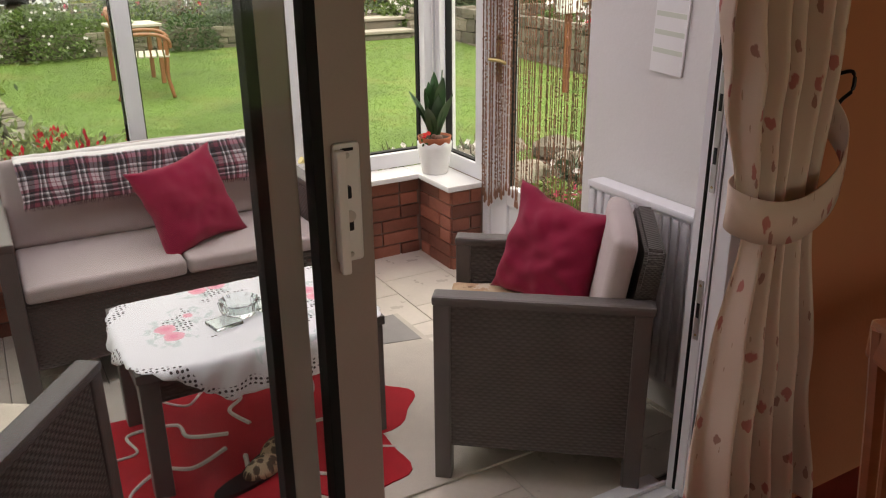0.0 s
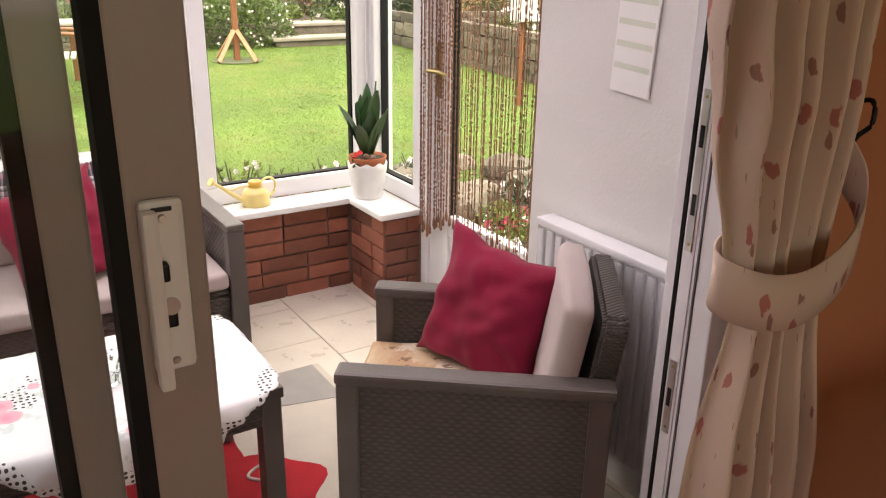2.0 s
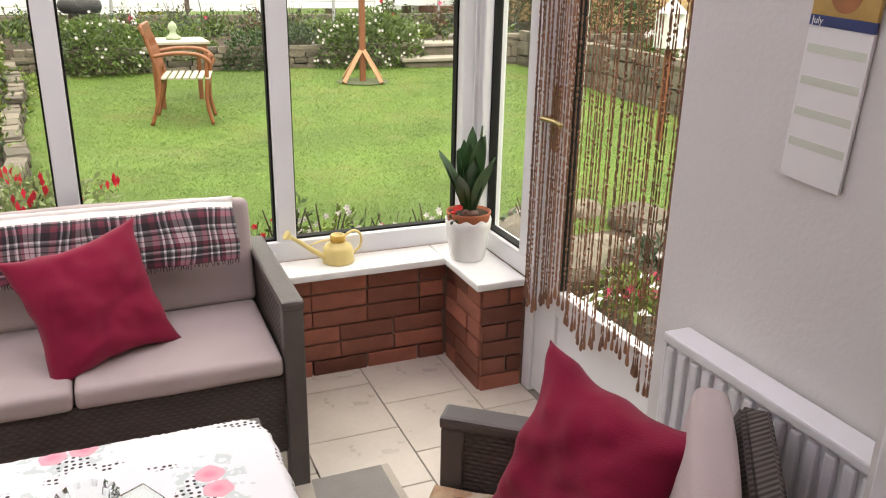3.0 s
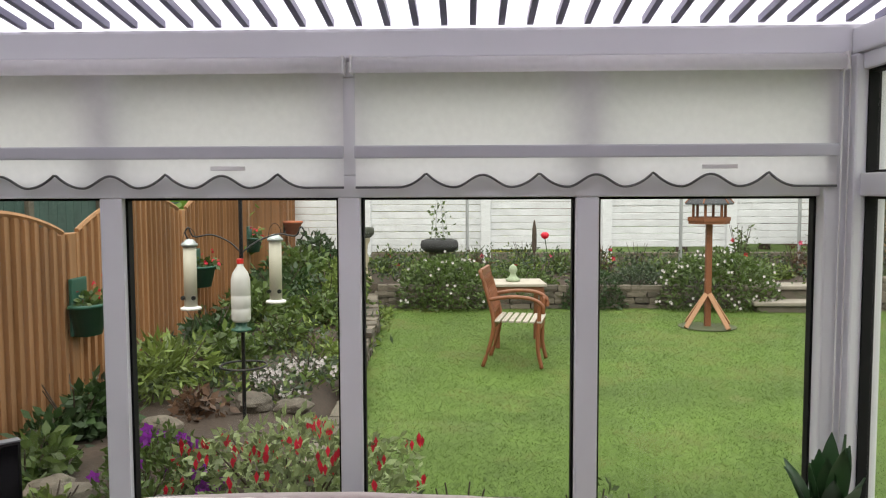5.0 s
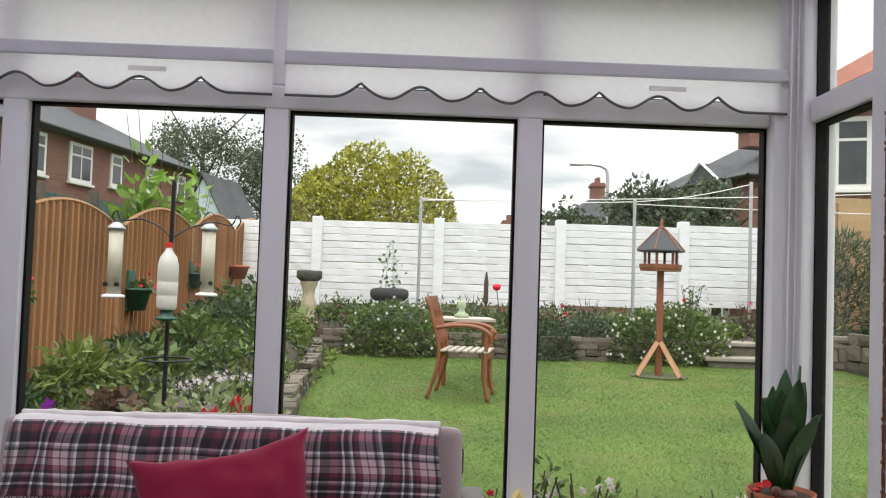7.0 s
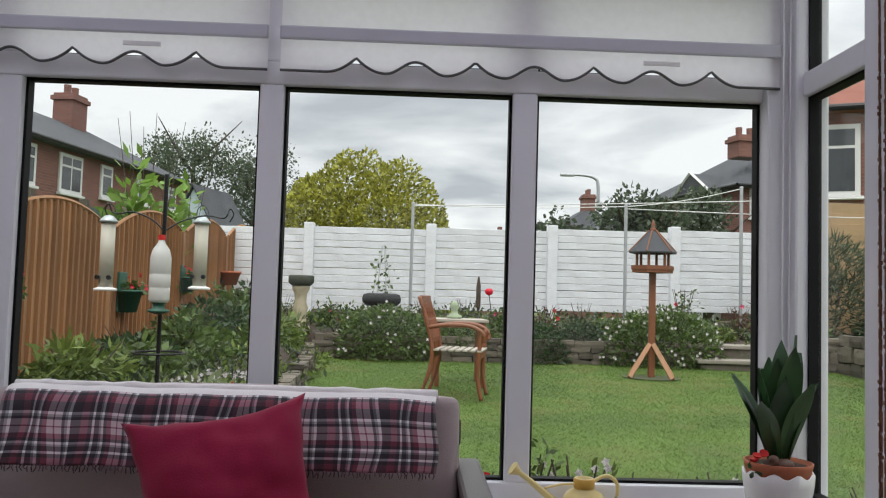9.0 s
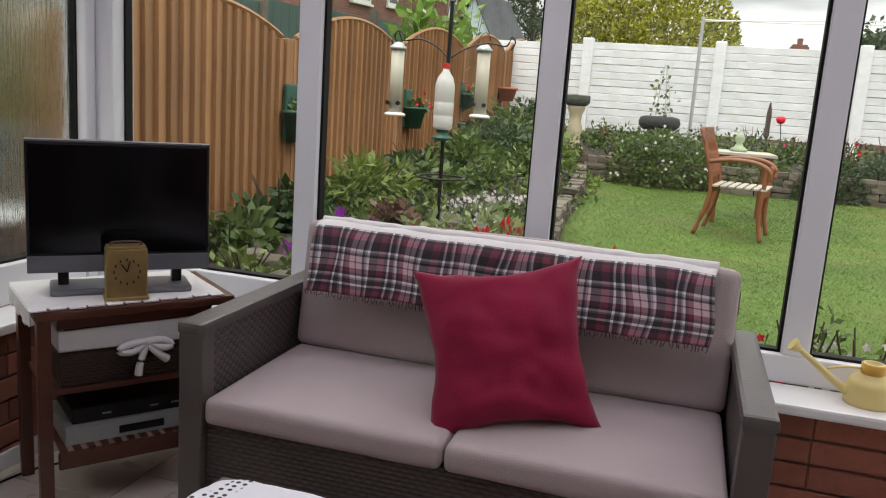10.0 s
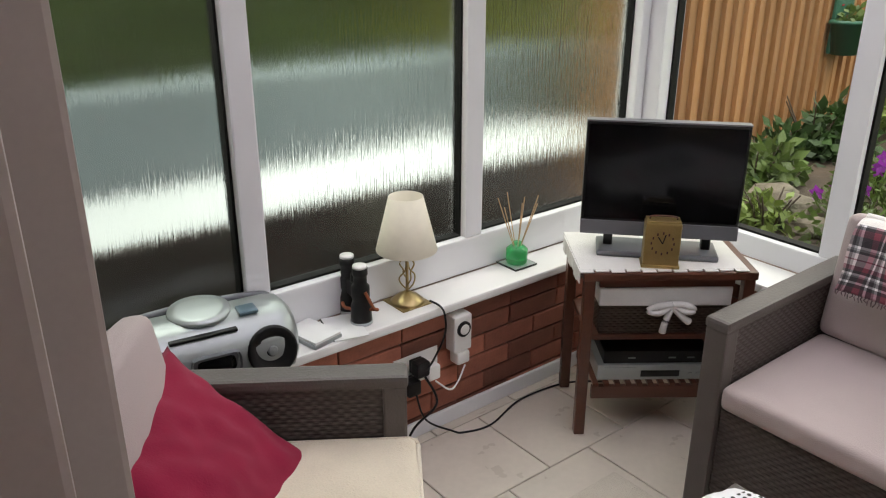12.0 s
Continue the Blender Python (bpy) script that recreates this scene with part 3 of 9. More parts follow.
# eaves beam, roof sheet and ribs
bm = bmesh.new()
box(bm, -0.88, 2.44, 4.03, 4.16, 2.121, 2.215, 0.01)
tagged(part("eaves_beam", bm, UPVC), "white plastic eaves beam above the garden window", "beam", kind="structure")
for x0, x1 in ((-0.88, -0.76), (2.33, 2.44)):
    bm = bmesh.new()
    box(bm, x0, x1, YH, 4.03, 2.121, 2.20, 0.008)
    tagged(part("eaves_beam", bm, UPVC), "white plastic beam at the side of the roof", "beam", kind="structure")
SLOPE = 0.135


def roof_z(y):
    return 2.225 + (4.16 - y) * SLOPE


bm = bmesh.new()
for y0, y1 in ((1.55, 4.24),):
    vs = [bm.verts.new(p) for p in ((-0.9, y0, roof_z(y0)), (2.46, y0, roof_z(y0)), (2.46, y1, roof_z(y1)), (-0.9, y1, roof_z(y1)))]
    top = [bm.verts.new(v.co + Vector((0, 0, 0.025))) for v in vs]
    bm.faces.new(vs[::-1])
    bm.faces.new(top)
    for i in range(4):
        bm.faces.new((vs[i], vs[(i + 1) % 4], top[(i + 1) % 4], top[i]))
k = -0.86
while k < 2.44:
    a = [bm.verts.new(p) for p in ((k, 1.60, roof_z(1.60) - 0.001), (k + 0.020, 1.60, roof_z(1.60) - 0.001), (k + 0.020, 4.03, roof_z(4.03) - 0.001), (k, 4.03, roof_z(4.03) - 0.001))]
    c = [bm.verts.new(v.co - Vector((0, 0, 0.022))) for v in a]
    fs = [bm.faces.new(c[::-1])] + [bm.faces.new((a[i], a[(i + 1) % 4], c[(i + 1) % 4], c[i])) for i in range(4)]
    for f in fs:
        f.material_index = 1
    k += 0.088
tagged(part("ceiling", bm, [ROOF, ROOF_RIB]), "violet-tinted polycarbonate roof with close parallel ribs", "ceiling", kind="structure")

# sills
bm = bmesh.new()
box(bm, -0.62, 2.135, 3.885, fy0, Z_SILL - 0.03, Z_SILL, 0.008)
tagged(part("window_sill", bm, SILL), "glossy white sill board under the garden window", "sill", kind="structure")
bm = bmesh.new()
box(bm, 2.135, sx0, 3.575, fy0, Z_SILL - 0.03, Z_SILL, 0.008)
tagged(part("window_sill", bm, SILL), "glossy white sill board beside the garden door", "sill", kind="structure")
bm = bmesh.new()
box(bm, fx1, -0.62, YH + 0.002, fy0, Z_SILL - 0.03, Z_SILL, 0.008)
tagged(part("window_sill", bm, SILL), "glossy white sill board under the rain-glass window", "sill", kind="structure")

# dado wall cores (mortar) - bricks are laid on them at the end of the file
dado_back = tagged(part("wall_north", rbox(-0.86, 2.42, 3.945, 4.15, -0.3, Z_SILL - 0.03, 0), MORTAR), "low red brick wall under the garden window", "wall", kind="structure")
dado_left = tagged(part("wall_west", rbox(-0.87, -0.672, YH, 3.943, -0.3, Z_SILL - 0.03, 0), MORTAR), "low red brick wall under the rain-glass window", "wall", kind="structure")
dado_right = tagged(part("wall_east", rbox(2.172, 2.42, 3.598, 3.943, -0.3, Z_SILL - 0.03, 0), MORTAR), "short red brick return wall beside the door", "wall", kind="structure")
bm = bmesh.new()
box(bm, -0.66, -0.648, YH, 3.93, 0, 0.055, 0.004)
tagged(part("baseboard", bm, UPVC), "narrow white skirting along the brick wall", "skirting", kind="structure")

# house walls round the patio opening
WX0, WX1, Y_IN = -0.60, 1.865, 1.46
house = [(XL - 2.2, WX0, Y_IN, YH, -0.1, 2.75), (WX1, 3.6, Y_IN, YH, -0.1, 2.75), (WX0, WX1, Y_IN, YH, 2.10, 2.75)]
bm = bmesh.new()
for b in house:
    box(bm, *b)
for x0, x1, y0, y1, z0, z1 in house:
    tagged(part("wall_living_north", rbox(x0, x1, Y_IN - 0.012, Y_IN - 0.001, z0, z1, 0), ORANGE), "orange painted living room wall beside the curtain", "wall", kind="structure")
tagged(part("wall_south", bm, PLASTER), "plastered house wall round the patio door", "wall", kind="structure")
tagged(part("wall_house_side", rbox(2.15, 2.44, YH, 2.56, -0.1, 2.72, 0.006), PLASTER), "white plastered wall with calendar, clock and radiator", "wall", kind="structure")
tagged(part("door_lintel", rbox(2.345, 2.44, 2.56, 3.585, 2.085, 2.121, 0.003), UPVC), "white plastic head of the garden door frame", "lintel", kind="structure")
bm = bmesh.new()
box(bm, XL - 0.03, XR + 0.06, YH - 0.05, YH - 0.003, 2.11, 2.75)
tagged(part("trim", bm, UPVC), "white wall plate where the roof meets the house", "trim", kind="structure")

# living room shell
LX0, LX1, LY0, LZ = -2.4, 3.4, -3.2, 2.42
tagged(part("floor_living", rbox(LX0, LX1, LY0, Y_IN, -0.12, -0.004, 0), CARPET), "red carpet of the living room", "floor", kind="structure")
tagged(part("floor_threshold", rbox(WX0, WX1, Y_IN, YH, -0.12, -0.006, 0), UPVC), "white patio door threshold", "floor", kind="structure")
tagged(part("ceiling_living", rbox(LX0, LX1, LY0, Y_IN - 0.012, LZ, LZ + 0.1, 0), CEIL), "white painted living room ceiling", "ceiling", kind="structure")
tagged(part("wall_living_east", rbox(LX1, LX1 + 0.15, LY0, Y_IN, -0.1, LZ + 0.1, 0), ORANGE), "orange painted wall of the living room", "wall", kind="structure")
tagged(part("wall_living_west", rbox(LX0 - 0.15, LX0, LY0, Y_IN, -0.1, LZ + 0.1, 0), ORANGE), "orange painted wall of the living room", "wall", kind="structure")
# this wall is left open for the added window
bm = bmesh.new()
for b in ((LX0, -1.7, LY0 - 0.2, LY0, -0.1, LZ + 0.1), (2.7, LX1, LY0 - 0.2, LY0, -0.1, LZ + 0.1), (-1.7, 2.7, LY0 - 0.2, LY0, -0.1, 0.30), (-1.7, 2.7, LY0 - 0.2, LY0, 2.25, LZ + 0.1)):
    box(bm, *b)
tagged(part("wall_living_south", bm, ORANGE), "orange painted wall with an opening for the added daylight window", "wall", kind="structure")
# unseen window, added so that daylight reaches the living room
wy0, wy1 = LY0 - 0.15, LY0 - 0.08
window_bars("window_4", [(-1.7, 2.7, wy0, wy1, 0.30, 0.37), (-1.7, 2.7, wy0, wy1, 2.18, 2.25), (-1.7, -1.63, wy0, wy1, 0.37, 2.18), (2.63, 2.7, wy0, wy1, 0.37, 2.18), (0.46, 0.54, wy0, wy1, 0.37, 2.18)],
            [((-1.63, 0.46, LY0 - 0.12, LY0 - 0.112, 0.37, 2.18), PANE), ((0.54, 2.63, LY0 - 0.12, LY0 - 0.112, 0.37, 2.18), PANE)], PANE, "unseen white front window, added to let daylight into the living room")

# ---- sliding patio door ----
door = thing("door_1", Matrix(), "taupe sliding patio door in a white frame, standing half open", "sliding door", kind="structure")
part("outer_frame", rbox(WX0, WX0 + 0.06, 1.53, YH - 0.004, 0.0, 2.10, 0.004), UPVC, door)
part("outer_frame", rbox(WX0 + 0.06, WX1 - 0.065, 1.53, YH - 0.004, 2.04, 2.10, 0.004), UPVC, door)
jamb = part("outer_frame", rbox(WX1 - 0.065, WX1, 1.53, 1.662, 0.0, 2.10, 0.004), UPVC, door)
bm = bmesh.new()
box(bm, WX0 + 0.06, WX1 - 0.065, 1.53, YH + 0.018, -0.002, 0.03, 0.004)
for y in (1.613, 1.668):
    box(bm, WX0 + 0.06, WX1 - 0.065, y - 0.005, y + 0.005, 0.03, 0.045, 0.002)
part("track", bm, UPVC, door, "white threshold with two raised rails")
for name, x0, x1, yc in (("sliding_panel", -0.47, 0.816, 1.613), ("fixed_panel", WX0 + 0.06, 0.684, 1.668)):
    y0, y1 = yc - 0.023, yc + 0.023
    w = 0.098 if name == "sliding_panel" else 0.061
    p = part(name, rbox(x1 - w, x1, y0, y1, 0.046, 2.038, 0.005), DOOR_LEAF, door)
    part("stile", rbox(x0, x0 + w, y0, y1, 0.046, 2.038, 0.005), DOOR_LEAF, p)
    part("rail", rbox(x0 + w, x1 - w, y0, y1, 0.046, 0.13, 0.005), DOOR_LEAF, p)
    part("rail", rbox(x0 + w, x1 - w, y0, y1, 1.955, 2.038, 0.005), DOOR_LEAF, p)
    g = part("pane", rbox(x0 + w - 0.01, x1 - w + 0.002, yc - 0.004, yc + 0.004, 0.12, 1.965, 0), DOOR_PANE, p)
    g.visible_shadow = False
    part("gasket", rbox(x1 - w - 0.022, x1 - w + 0.001, y0 - 0.002, y1 + 0.002, 0.13, 1.955, 0.002), GASKET, p, "black rubber glazing gasket")
    if name == "sliding_panel":
        bm = rbox(0.732, 0.788, y0 - 0.012, y0, 1.02, 1.26, 0.008)
        part("lock_plate", bm, WHITE_PLASTIC, p, "white lock plate with a keyhole")
        part("keyhole", turned([(0.0, 0), (0.012, 0), (0.012, 0.004), (0, 0.004)], 16), STEEL, p).matrix_basis = pose(0.760, y0 - 0.012, 1.115, 90)
        part("keyhole", rbox(0.753, 0.767, y0 - 0.0145, y0 - 0.0115, 1.085, 1.115, 0.003), BLACK_PLASTIC, p)
        part("slot", rbox(0.747, 0.773, y0 - 0.0145, y0 - 0.0115, 1.245, 1.251, 0.001), BLACK_PLASTIC, p)
        for z in (1.236, 1.035):
            part("screw", turned([(0.0, 0), (0.006, 0), (0.004, 0.003), (0, 0.003)], 12), STEEL, p).matrix_basis = pose(0.760, y0 - 0.012, z, 90)
        part("thumb_lever", rbox(0.748, 0.760, y0 - 0.03, y0 - 0.012, 1.155, 1.18, 0.004), BLACK_PLASTIC, p)
        part("pull_handle", rbox(0.740, 0.778, y1 + 0.012, y1 + 0.058, 1.00, 1.235, 0.012), WHITE_PLASTIC, p, "white pull handle on the garden side")
        for z in (1.05, 1.21):
            part("handle_foot", rbox(0.747, 0.769, y1, y1 + 0.014, z, z + 0.025, 0.003), WHITE_PLASTIC, p)
        part("pull_handle", rbox(0.732, 0.752, y0 - 0.032, y0 - 0.010, 1.00, 1.25, 0.006), WHITE_PLASTIC, p)
# keeps on the receiving jamb
KX = WX1 - 0.065
part("keep_strip", rbox(KX - 0.0025, KX + 0.001, 1.592, 1.622, 0.04, 2.03, 0.0006), UPVC, jamb, "white channel for the lock keeps")
for z0, z1 in ((0.56, 0.74), (0.99, 1.32)):
    kp = part("keep", rbox(KX - 0.0055, KX - 0.0026, 1.598, 1.616, z0, z1, 0.001), STEEL, jamb, "zinc lock keep screwed to the jamb")
    n = 1 if z1 - z0 < 0.2 else 2
    for k in range(n):
        zc = z0 + (z1 - z0) * (0.5 if n == 1 else 0.3 + 0.42 * k)
        part("slot", rbox(KX - 0.0068, KX - 0.0053, 1.602, 1.612, zc - 0.022, zc + 0.022, 0.0005), BLACK_PLASTIC, kp)
    for zc in (z0 + 0.015, z1 - 0.015):
        part("screw", turned([(0.0, 0), (0.004, 0), (0.003, 0.002), (0, 0.002)], 10), BRASS, kp).matrix_basis = pose(KX - 0.0054, 1.607, zc, 0, -90)
part("seal_strip", rbox(KX - 0.0035, KX + 0.001, 1.624, 1.634, 0.04, 2.03, 0.001), GASKET, jamb, "dark brush seal along the jamb")
part("seal_strip", rbox(KX - 0.0030, KX + 0.001, 1.578, 1.583, 0.04, 2.03, 0.001), BLIND_EDGE, jamb, "grey seal along the jamb")

# ---- garden door ----
gdoor = thing("door_2", Matrix(), "white half-glazed garden door, shut", "door", kind="structure")
for y0, y1 in ((2.56, 2.625), (3.525, 3.584)):
    part("door_frame", rbox(2.345, 2.42, y0, y1, 0.0, 2.085, 0.005), UPVC, gdoor)
leaf = (2.355, 2.405)
part("stile", rbox(*leaf, 3.375, 3.522, 0.02, 2.08, 0.006), UPVC, gdoor)
part("stile", rbox(*leaf, 2.628, 2.76, 0.02, 2.08, 0.006), UPVC, gdoor)
part("rail", rbox(*leaf, 2.76, 3.375, 1.98, 2.08, 0.006), UPVC, gdoor)
part("rail", rbox(*leaf, 2.76, 3.375, 0.38, 0.475, 0.006), UPVC, gdoor)
part("bottom_panel", rbox(2.368, 2.395, 2.76, 3.375, 0.14, 0.38, 0.003), UPVC, gdoor)
part("rail", rbox(*leaf, 2.76, 3.375, 0.02, 0.14, 0.006), UPVC, gdoor)
p = part("pane", rbox(XR - 0.004, XR + 0.004, 2.75, 3.385, 0.465, 1.99, 0), PANE, gdoor)
p.visible_shadow = False
bm = bmesh.new()
for y in (2.763, 3.366):
    box(bm, 2.366, 2.394, y, y + 0.008, 0.478, 1.978)
part("gasket", bm, GASKET, gdoor)
hp = part("handle_plate", rbox(2.343, 2.356, 3.435, 3.470, 0.98, 1.20, 0.004), BRASS, gdoor, "polished brass handle plate")
part("lever", tubes(spline([(2.345, 3.452, 1.09), (2.30, 3.452, 1.09), (2.295, 3.44, 1.09), (2.295, 3.36, 1.093), (2.297, 3.325, 1.086)], 5), 0.009, 10), BRASS, hp, "brass lever handle", True)
part("key", rbox(2.325, 2.345, 3.448, 3.456, 1.015, 1.030, 0.002), STEEL, hp)

# ---- blinds ----


BLIND_BAR = mat("grey_blind_pocket", (0.50, 0.50, 0.53), 0.6, var=0.06)


def roller_blind(x0, x1):
    b = thing("roller_blind", pose(0, 0, 0), "white roller blind half drawn, scalloped hem with dark braid", "blind", "blinds of the garden window")
    part("roller", tubes([(x0, 4.005, 2.098), (x1, 4.005, 2.098)], 0.024, 20), BLIND, b, "white blind cloth on the roller", True)
    part("bracket", rbox(x1 - 0.004, x1 + 0.004, 3.975, 4.035, 2.07, 2.125, 0.003), WHITE_PLASTIC, b)
    part("bracket", rbox(x0 - 0.004, x0 + 0.004, 3.975, 4.035, 2.07, 2.125, 0.003), WHITE_PLASTIC, b)
    n = 180
    bm = bmesh.new()
    rows = []

    def hem(x):
        k = ((x - x0) / (x1 - x0) - 0.149) / 0.237
        if k < -0.25 or k > 3.25:
            return 1.724
        d = abs(k - round(k))
        if d < 0.25:
            return 1.724 + 0.044 * (1 - d / 0.25) ** 2
        return 1.724 + 0.038 * math.cos((0.5 - d) / 0.25 * math.pi / 2) ** 2

    for i in range(n + 1):
        x = x0 + 0.006 + (x1 - x0 - 0.012) * i / n
        zs = [2.10, 1.95, 1.84, 1.80, hem(x)]
        rows.append([bm.verts.new((x, 4.027, z)) for z in zs])
    for a, c in zip(rows, rows[1:]):
        for j in range(4):
            bm.faces.new((a[j], c[j], c[j + 1], a[j + 1]))
    cloth = part("cloth", bm, BLIND, b, "white translucent blind cloth")
    pts = [(x0 + 0.006 + (x1 - x0 - 0.012) * i / n, 4.025, hem(x0 + (x1 - x0) * i / n) - 0.002) for i in range(n + 1)]
    part("braid", tubes(pts, 0.0042, 6), BLIND_EDGE, b, "dark braid along the scalloped hem")
    part("hem_bar", rbox(x0 + 0.004, x1 - 0.004, 4.008, 4.024, 1.812, 1.852, 0.005), BLIND_BAR, b, "stiffened pocket with the hem bar")
    part("pull_tab", rbox((x0 + x1) / 2 + 0.33, (x0 + x1) / 2 + 0.44, 4.016, 4.023, 1.776, 1.790, 0.002), WHITE_PLASTIC, b)
    return b


roller_blind(-0.735, 0.775)
roller_blind(0.80, 2.30)
bm = bmesh.new()
for dx in (0, 0.02):
    tube(bm, [(2.295 + dx, 4.0, 2.08), (2.295 + dx, 4.005, 0.92)], 0.0022, 6)
cord = tagged(part("blind_cord", bm, WHITE_PLASTIC), "white beaded pull cord of the blind", "cord")

# ---- wicker furniture ----


def wicker_seat(name, w, seats, label, category, m, group=""):
    """Moulded wicker chair or sofa facing -y: side panels with flat arm caps, leaning back, box base and cushions."""
    c = thing(name, m, label, category, group)
    h, d, t = w / 2, 0.64, 0.062
    for s in (-1, 1):
        x0, x1 = (h - t, h) if s > 0 else (-h, -h + t)
        part("side_panel", rbox(x0 + 0.006, x1 - 0.006, -0.31, 0.30, 0.13, 0.615, 0.006), RATTAN, c)
        part("armrest", rbox(x0 - 0.003, x1 + 0.003, -0.322, 0.325, 0.612, 0.642, 0.010), RATTAN_CAP, c, "flat moulded arm cap")
        for y0, y1 in ((-0.318, -0.265), (0.265, 0.318)):
            part("leg", rbox(x0, x1, y0, y1, 0.0, 0.614, 0.006), RATTAN_CAP, c)
    part("base", rbox(-h + t, h - t, -0.30, 0.30, 0.13, 0.400, 0.008), RATTAN, c)
    # back: leans out, with cut corners at the top
    bm = bmesh.new()
    k = h - t - 0.004
    outline = [(-k, 0.39), (k, 0.39), (k, 0.645), (h - 0.050, 0.68), (h - 0.050, 0.755), (h - 0.075, 0.79), (-h + 0.075, 0.79), (-h + 0.050, 0.755), (-h + 0.050, 0.68), (-k, 0.645)]
    front, rear = [], []
    for x, z in outline:
        y = 0.215 + 0.07 * (z - 0.33) / 0.45
        front.append(bm.verts.new((x, y, z)))
        rear.append(bm.verts.new((x, y + 0.06, z - 0.005)))
    bm.faces.new(front)
    bm.faces.new(rear[::-1])
    for i in range(len(outline)):
        j = (i + 1) % len(outline)
        bm.faces.new((front[i], rear[i], rear[j], front[j]))
    bmesh.ops.bevel(bm, geom=list(bm.edges), offset=0.010, segments=2, affect="EDGES")
    part("backrest", bm, RATTAN_FINE, c)
    inner = w - 2 * t
    for i in range(seats):
        x0 = -inner / 2 + inner * i / seats + 0.003
        part("seat_cushion", cushion(x0, x0 + inner / seats - 0.006, -0.318, 0.17, 0.401, 0.466, 0.022), CUSHION, c, "taupe boxed seat cushion", True)
    bm = cushion(-inner / 2 - 0.004, inner / 2 + 0.004, -0.034, 0.034, -0.178, 0.178, 0.03, 0.0)
    for v in bm.verts:
        k = (v.co.x / (inner / 2)) ** 2
        v.co.y -= 0.016 * (1 - k) * (1 if v.co.y < 0 else 0)
        v.co.z += 0.02 * (1 - k) * (1 if v.co.z > 0 else 0)
    b = part("back_cushion", bm, CUSHION, c, "taupe back cushion", True)
    b.matrix_basis = pose(0, 0.208, 0.637, -9)
    return c


SOFA_X, SOFA_Y = 0.7625, 3.545
CH_R, CH_L = pose(1.645, 2.112, 0, 0, 0, 231.6), pose(-0.100, 2.075, 0, 0, 0, 145.6)
sofa = wicker_seat("wicker_sofa", 1.285, 2, "grey-brown wicker two-seat sofa with taupe cushions under the window", "sofa", pose(SOFA_X, SOFA_Y, 0))
chair_r = wicker_seat("wicker_armchair", 0.572, 1, "grey-brown wicker armchair with taupe cushions before the radiator", "armchair", CH_R, "wicker armchairs")
chair_l = copy_thing(chair_r, CH_L)
tagged(chair_l, "grey-brown wicker armchair with taupe cushions beside the rain-glass window")


def scatter_cushion(m, label, size=0.46, seed=0, flop=0.0):
    bm = pillow(size, size, 0.15, n=34, seed=seed, flop=flop)
    for v in bm.verts:
        # creases that run in from the corners and sag across the middle
        u, w = v.co.x / size, v.co.y / size
        r = math.hypot(u, w)
        a = math.atan2(w, u)
        ridge = math.sin(a * 11 + seed + 3 * noise.noise(Vector((u * 3, w * 3, seed))))
        v.co.z += (1 if v.co.z > 0 else -1) * 0.004 * ridge * min(1, r * 2.2) * (1 - min(1, 1.6 * abs(abs(u) - abs(w))))
        v.co.z += 0.005 * noise.noise(Vector((u * 4 + seed, w * 6, 2.0)))
        v.co.y += 0.010 * noise.noise(Vector((u * 6, seed * 1.7, w * 2)))
        v.co.x += 0.008 * noise.noise(Vector((seed * 2.3, w * 6, u * 2)))
    ob = part("scatter_cushion", bm, CRIMSON, None, "", True)
    ob.matrix_basis = m
    return tagged(ob, label, "cushion", "crimson scatter cushions")



def facing(c, n, roll):
    """A pose at c whose own z looks along n and whose y points up."""
    c, n = Vector(c), Vector(n).normalized()
    return look(c, c - n, roll)


scatter_cushion(facing((0.838, 3.445, 0.628), (0.28, -0.88, 0.40), 8), "crimson square cushion leaning on the sofa back", 0.40, 1)
scatter_cushion(facing((1.715, 2.165, 0.652), (-0.88, -0.34, 0.30), -8), "crimson square cushion standing in the armchair", 0.39, 5)
scatter_cushion(facing((-0.175, 2.005, 0.555), (0.42, 0.42, 0.80), 85), "crimson square cushion slumped in the armchair", 0.44, 9, 0.2)


def draped(name, rows_yz, x0, x1, material, label, category, n=60, white_after=99, sag=0.009, wob=0.016):
    """A cloth laid along x over a line of (y, z) points, with a fringe-free soft edge."""
    line = spline([(0, y, z) for y, z in rows_yz], 6)
    length = [0.0]
    for a, b in zip(line, line[1:]):
        length.append(length[-1] + (b - a).length)
    verts, uvs, faces, mats = [], [], [], []
    for j, p in enumerate(line):
        for i in range(n + 1):
            x = x0 + (x1 - x0) * i / n
            k = noise.noise(Vector((x * 5, length[j] * 6, 1.3)))
            verts.append((x + wob * noise.noise(Vector((i * 0.2, length[j] * 9, 4))), p.y - sag * k, p.z + sag * 0.8 * noise.noise(Vector((x * 7, 3.1, length[j] * 2)))))
            uvs.append((x, length[j]))
    for j in range(len(line) - 1):
        for i in range(n):
            a = j * (n + 1) + i
            faces.append((a, a + 1, a + n + 2, a + n + 1))
            mats.append(1 if j > white_after else 0)
    ob = data_part(name, verts, faces, material, None, "", True, uvs, mats)
    so = ob.modifiers.new("thickness", "SOLIDIFY")
    so.thickness, so.offset = 0.007, 1.0
    return tagged(ob, label, category)


throw = draped("plaid_throw", [(3.616, 0.650), (3.634, 0.715), (3.655, 0.785), (3.688, 0.814), (3.725, 0.820), (3.765, 0.812), (3.785, 0.77), (3.79, 0.70)], 0.245, 1.285, [PLAID, FLEECE], "plaid fleece throw in burgundy, grey and white over the sofa back", "throw", white_after=16)

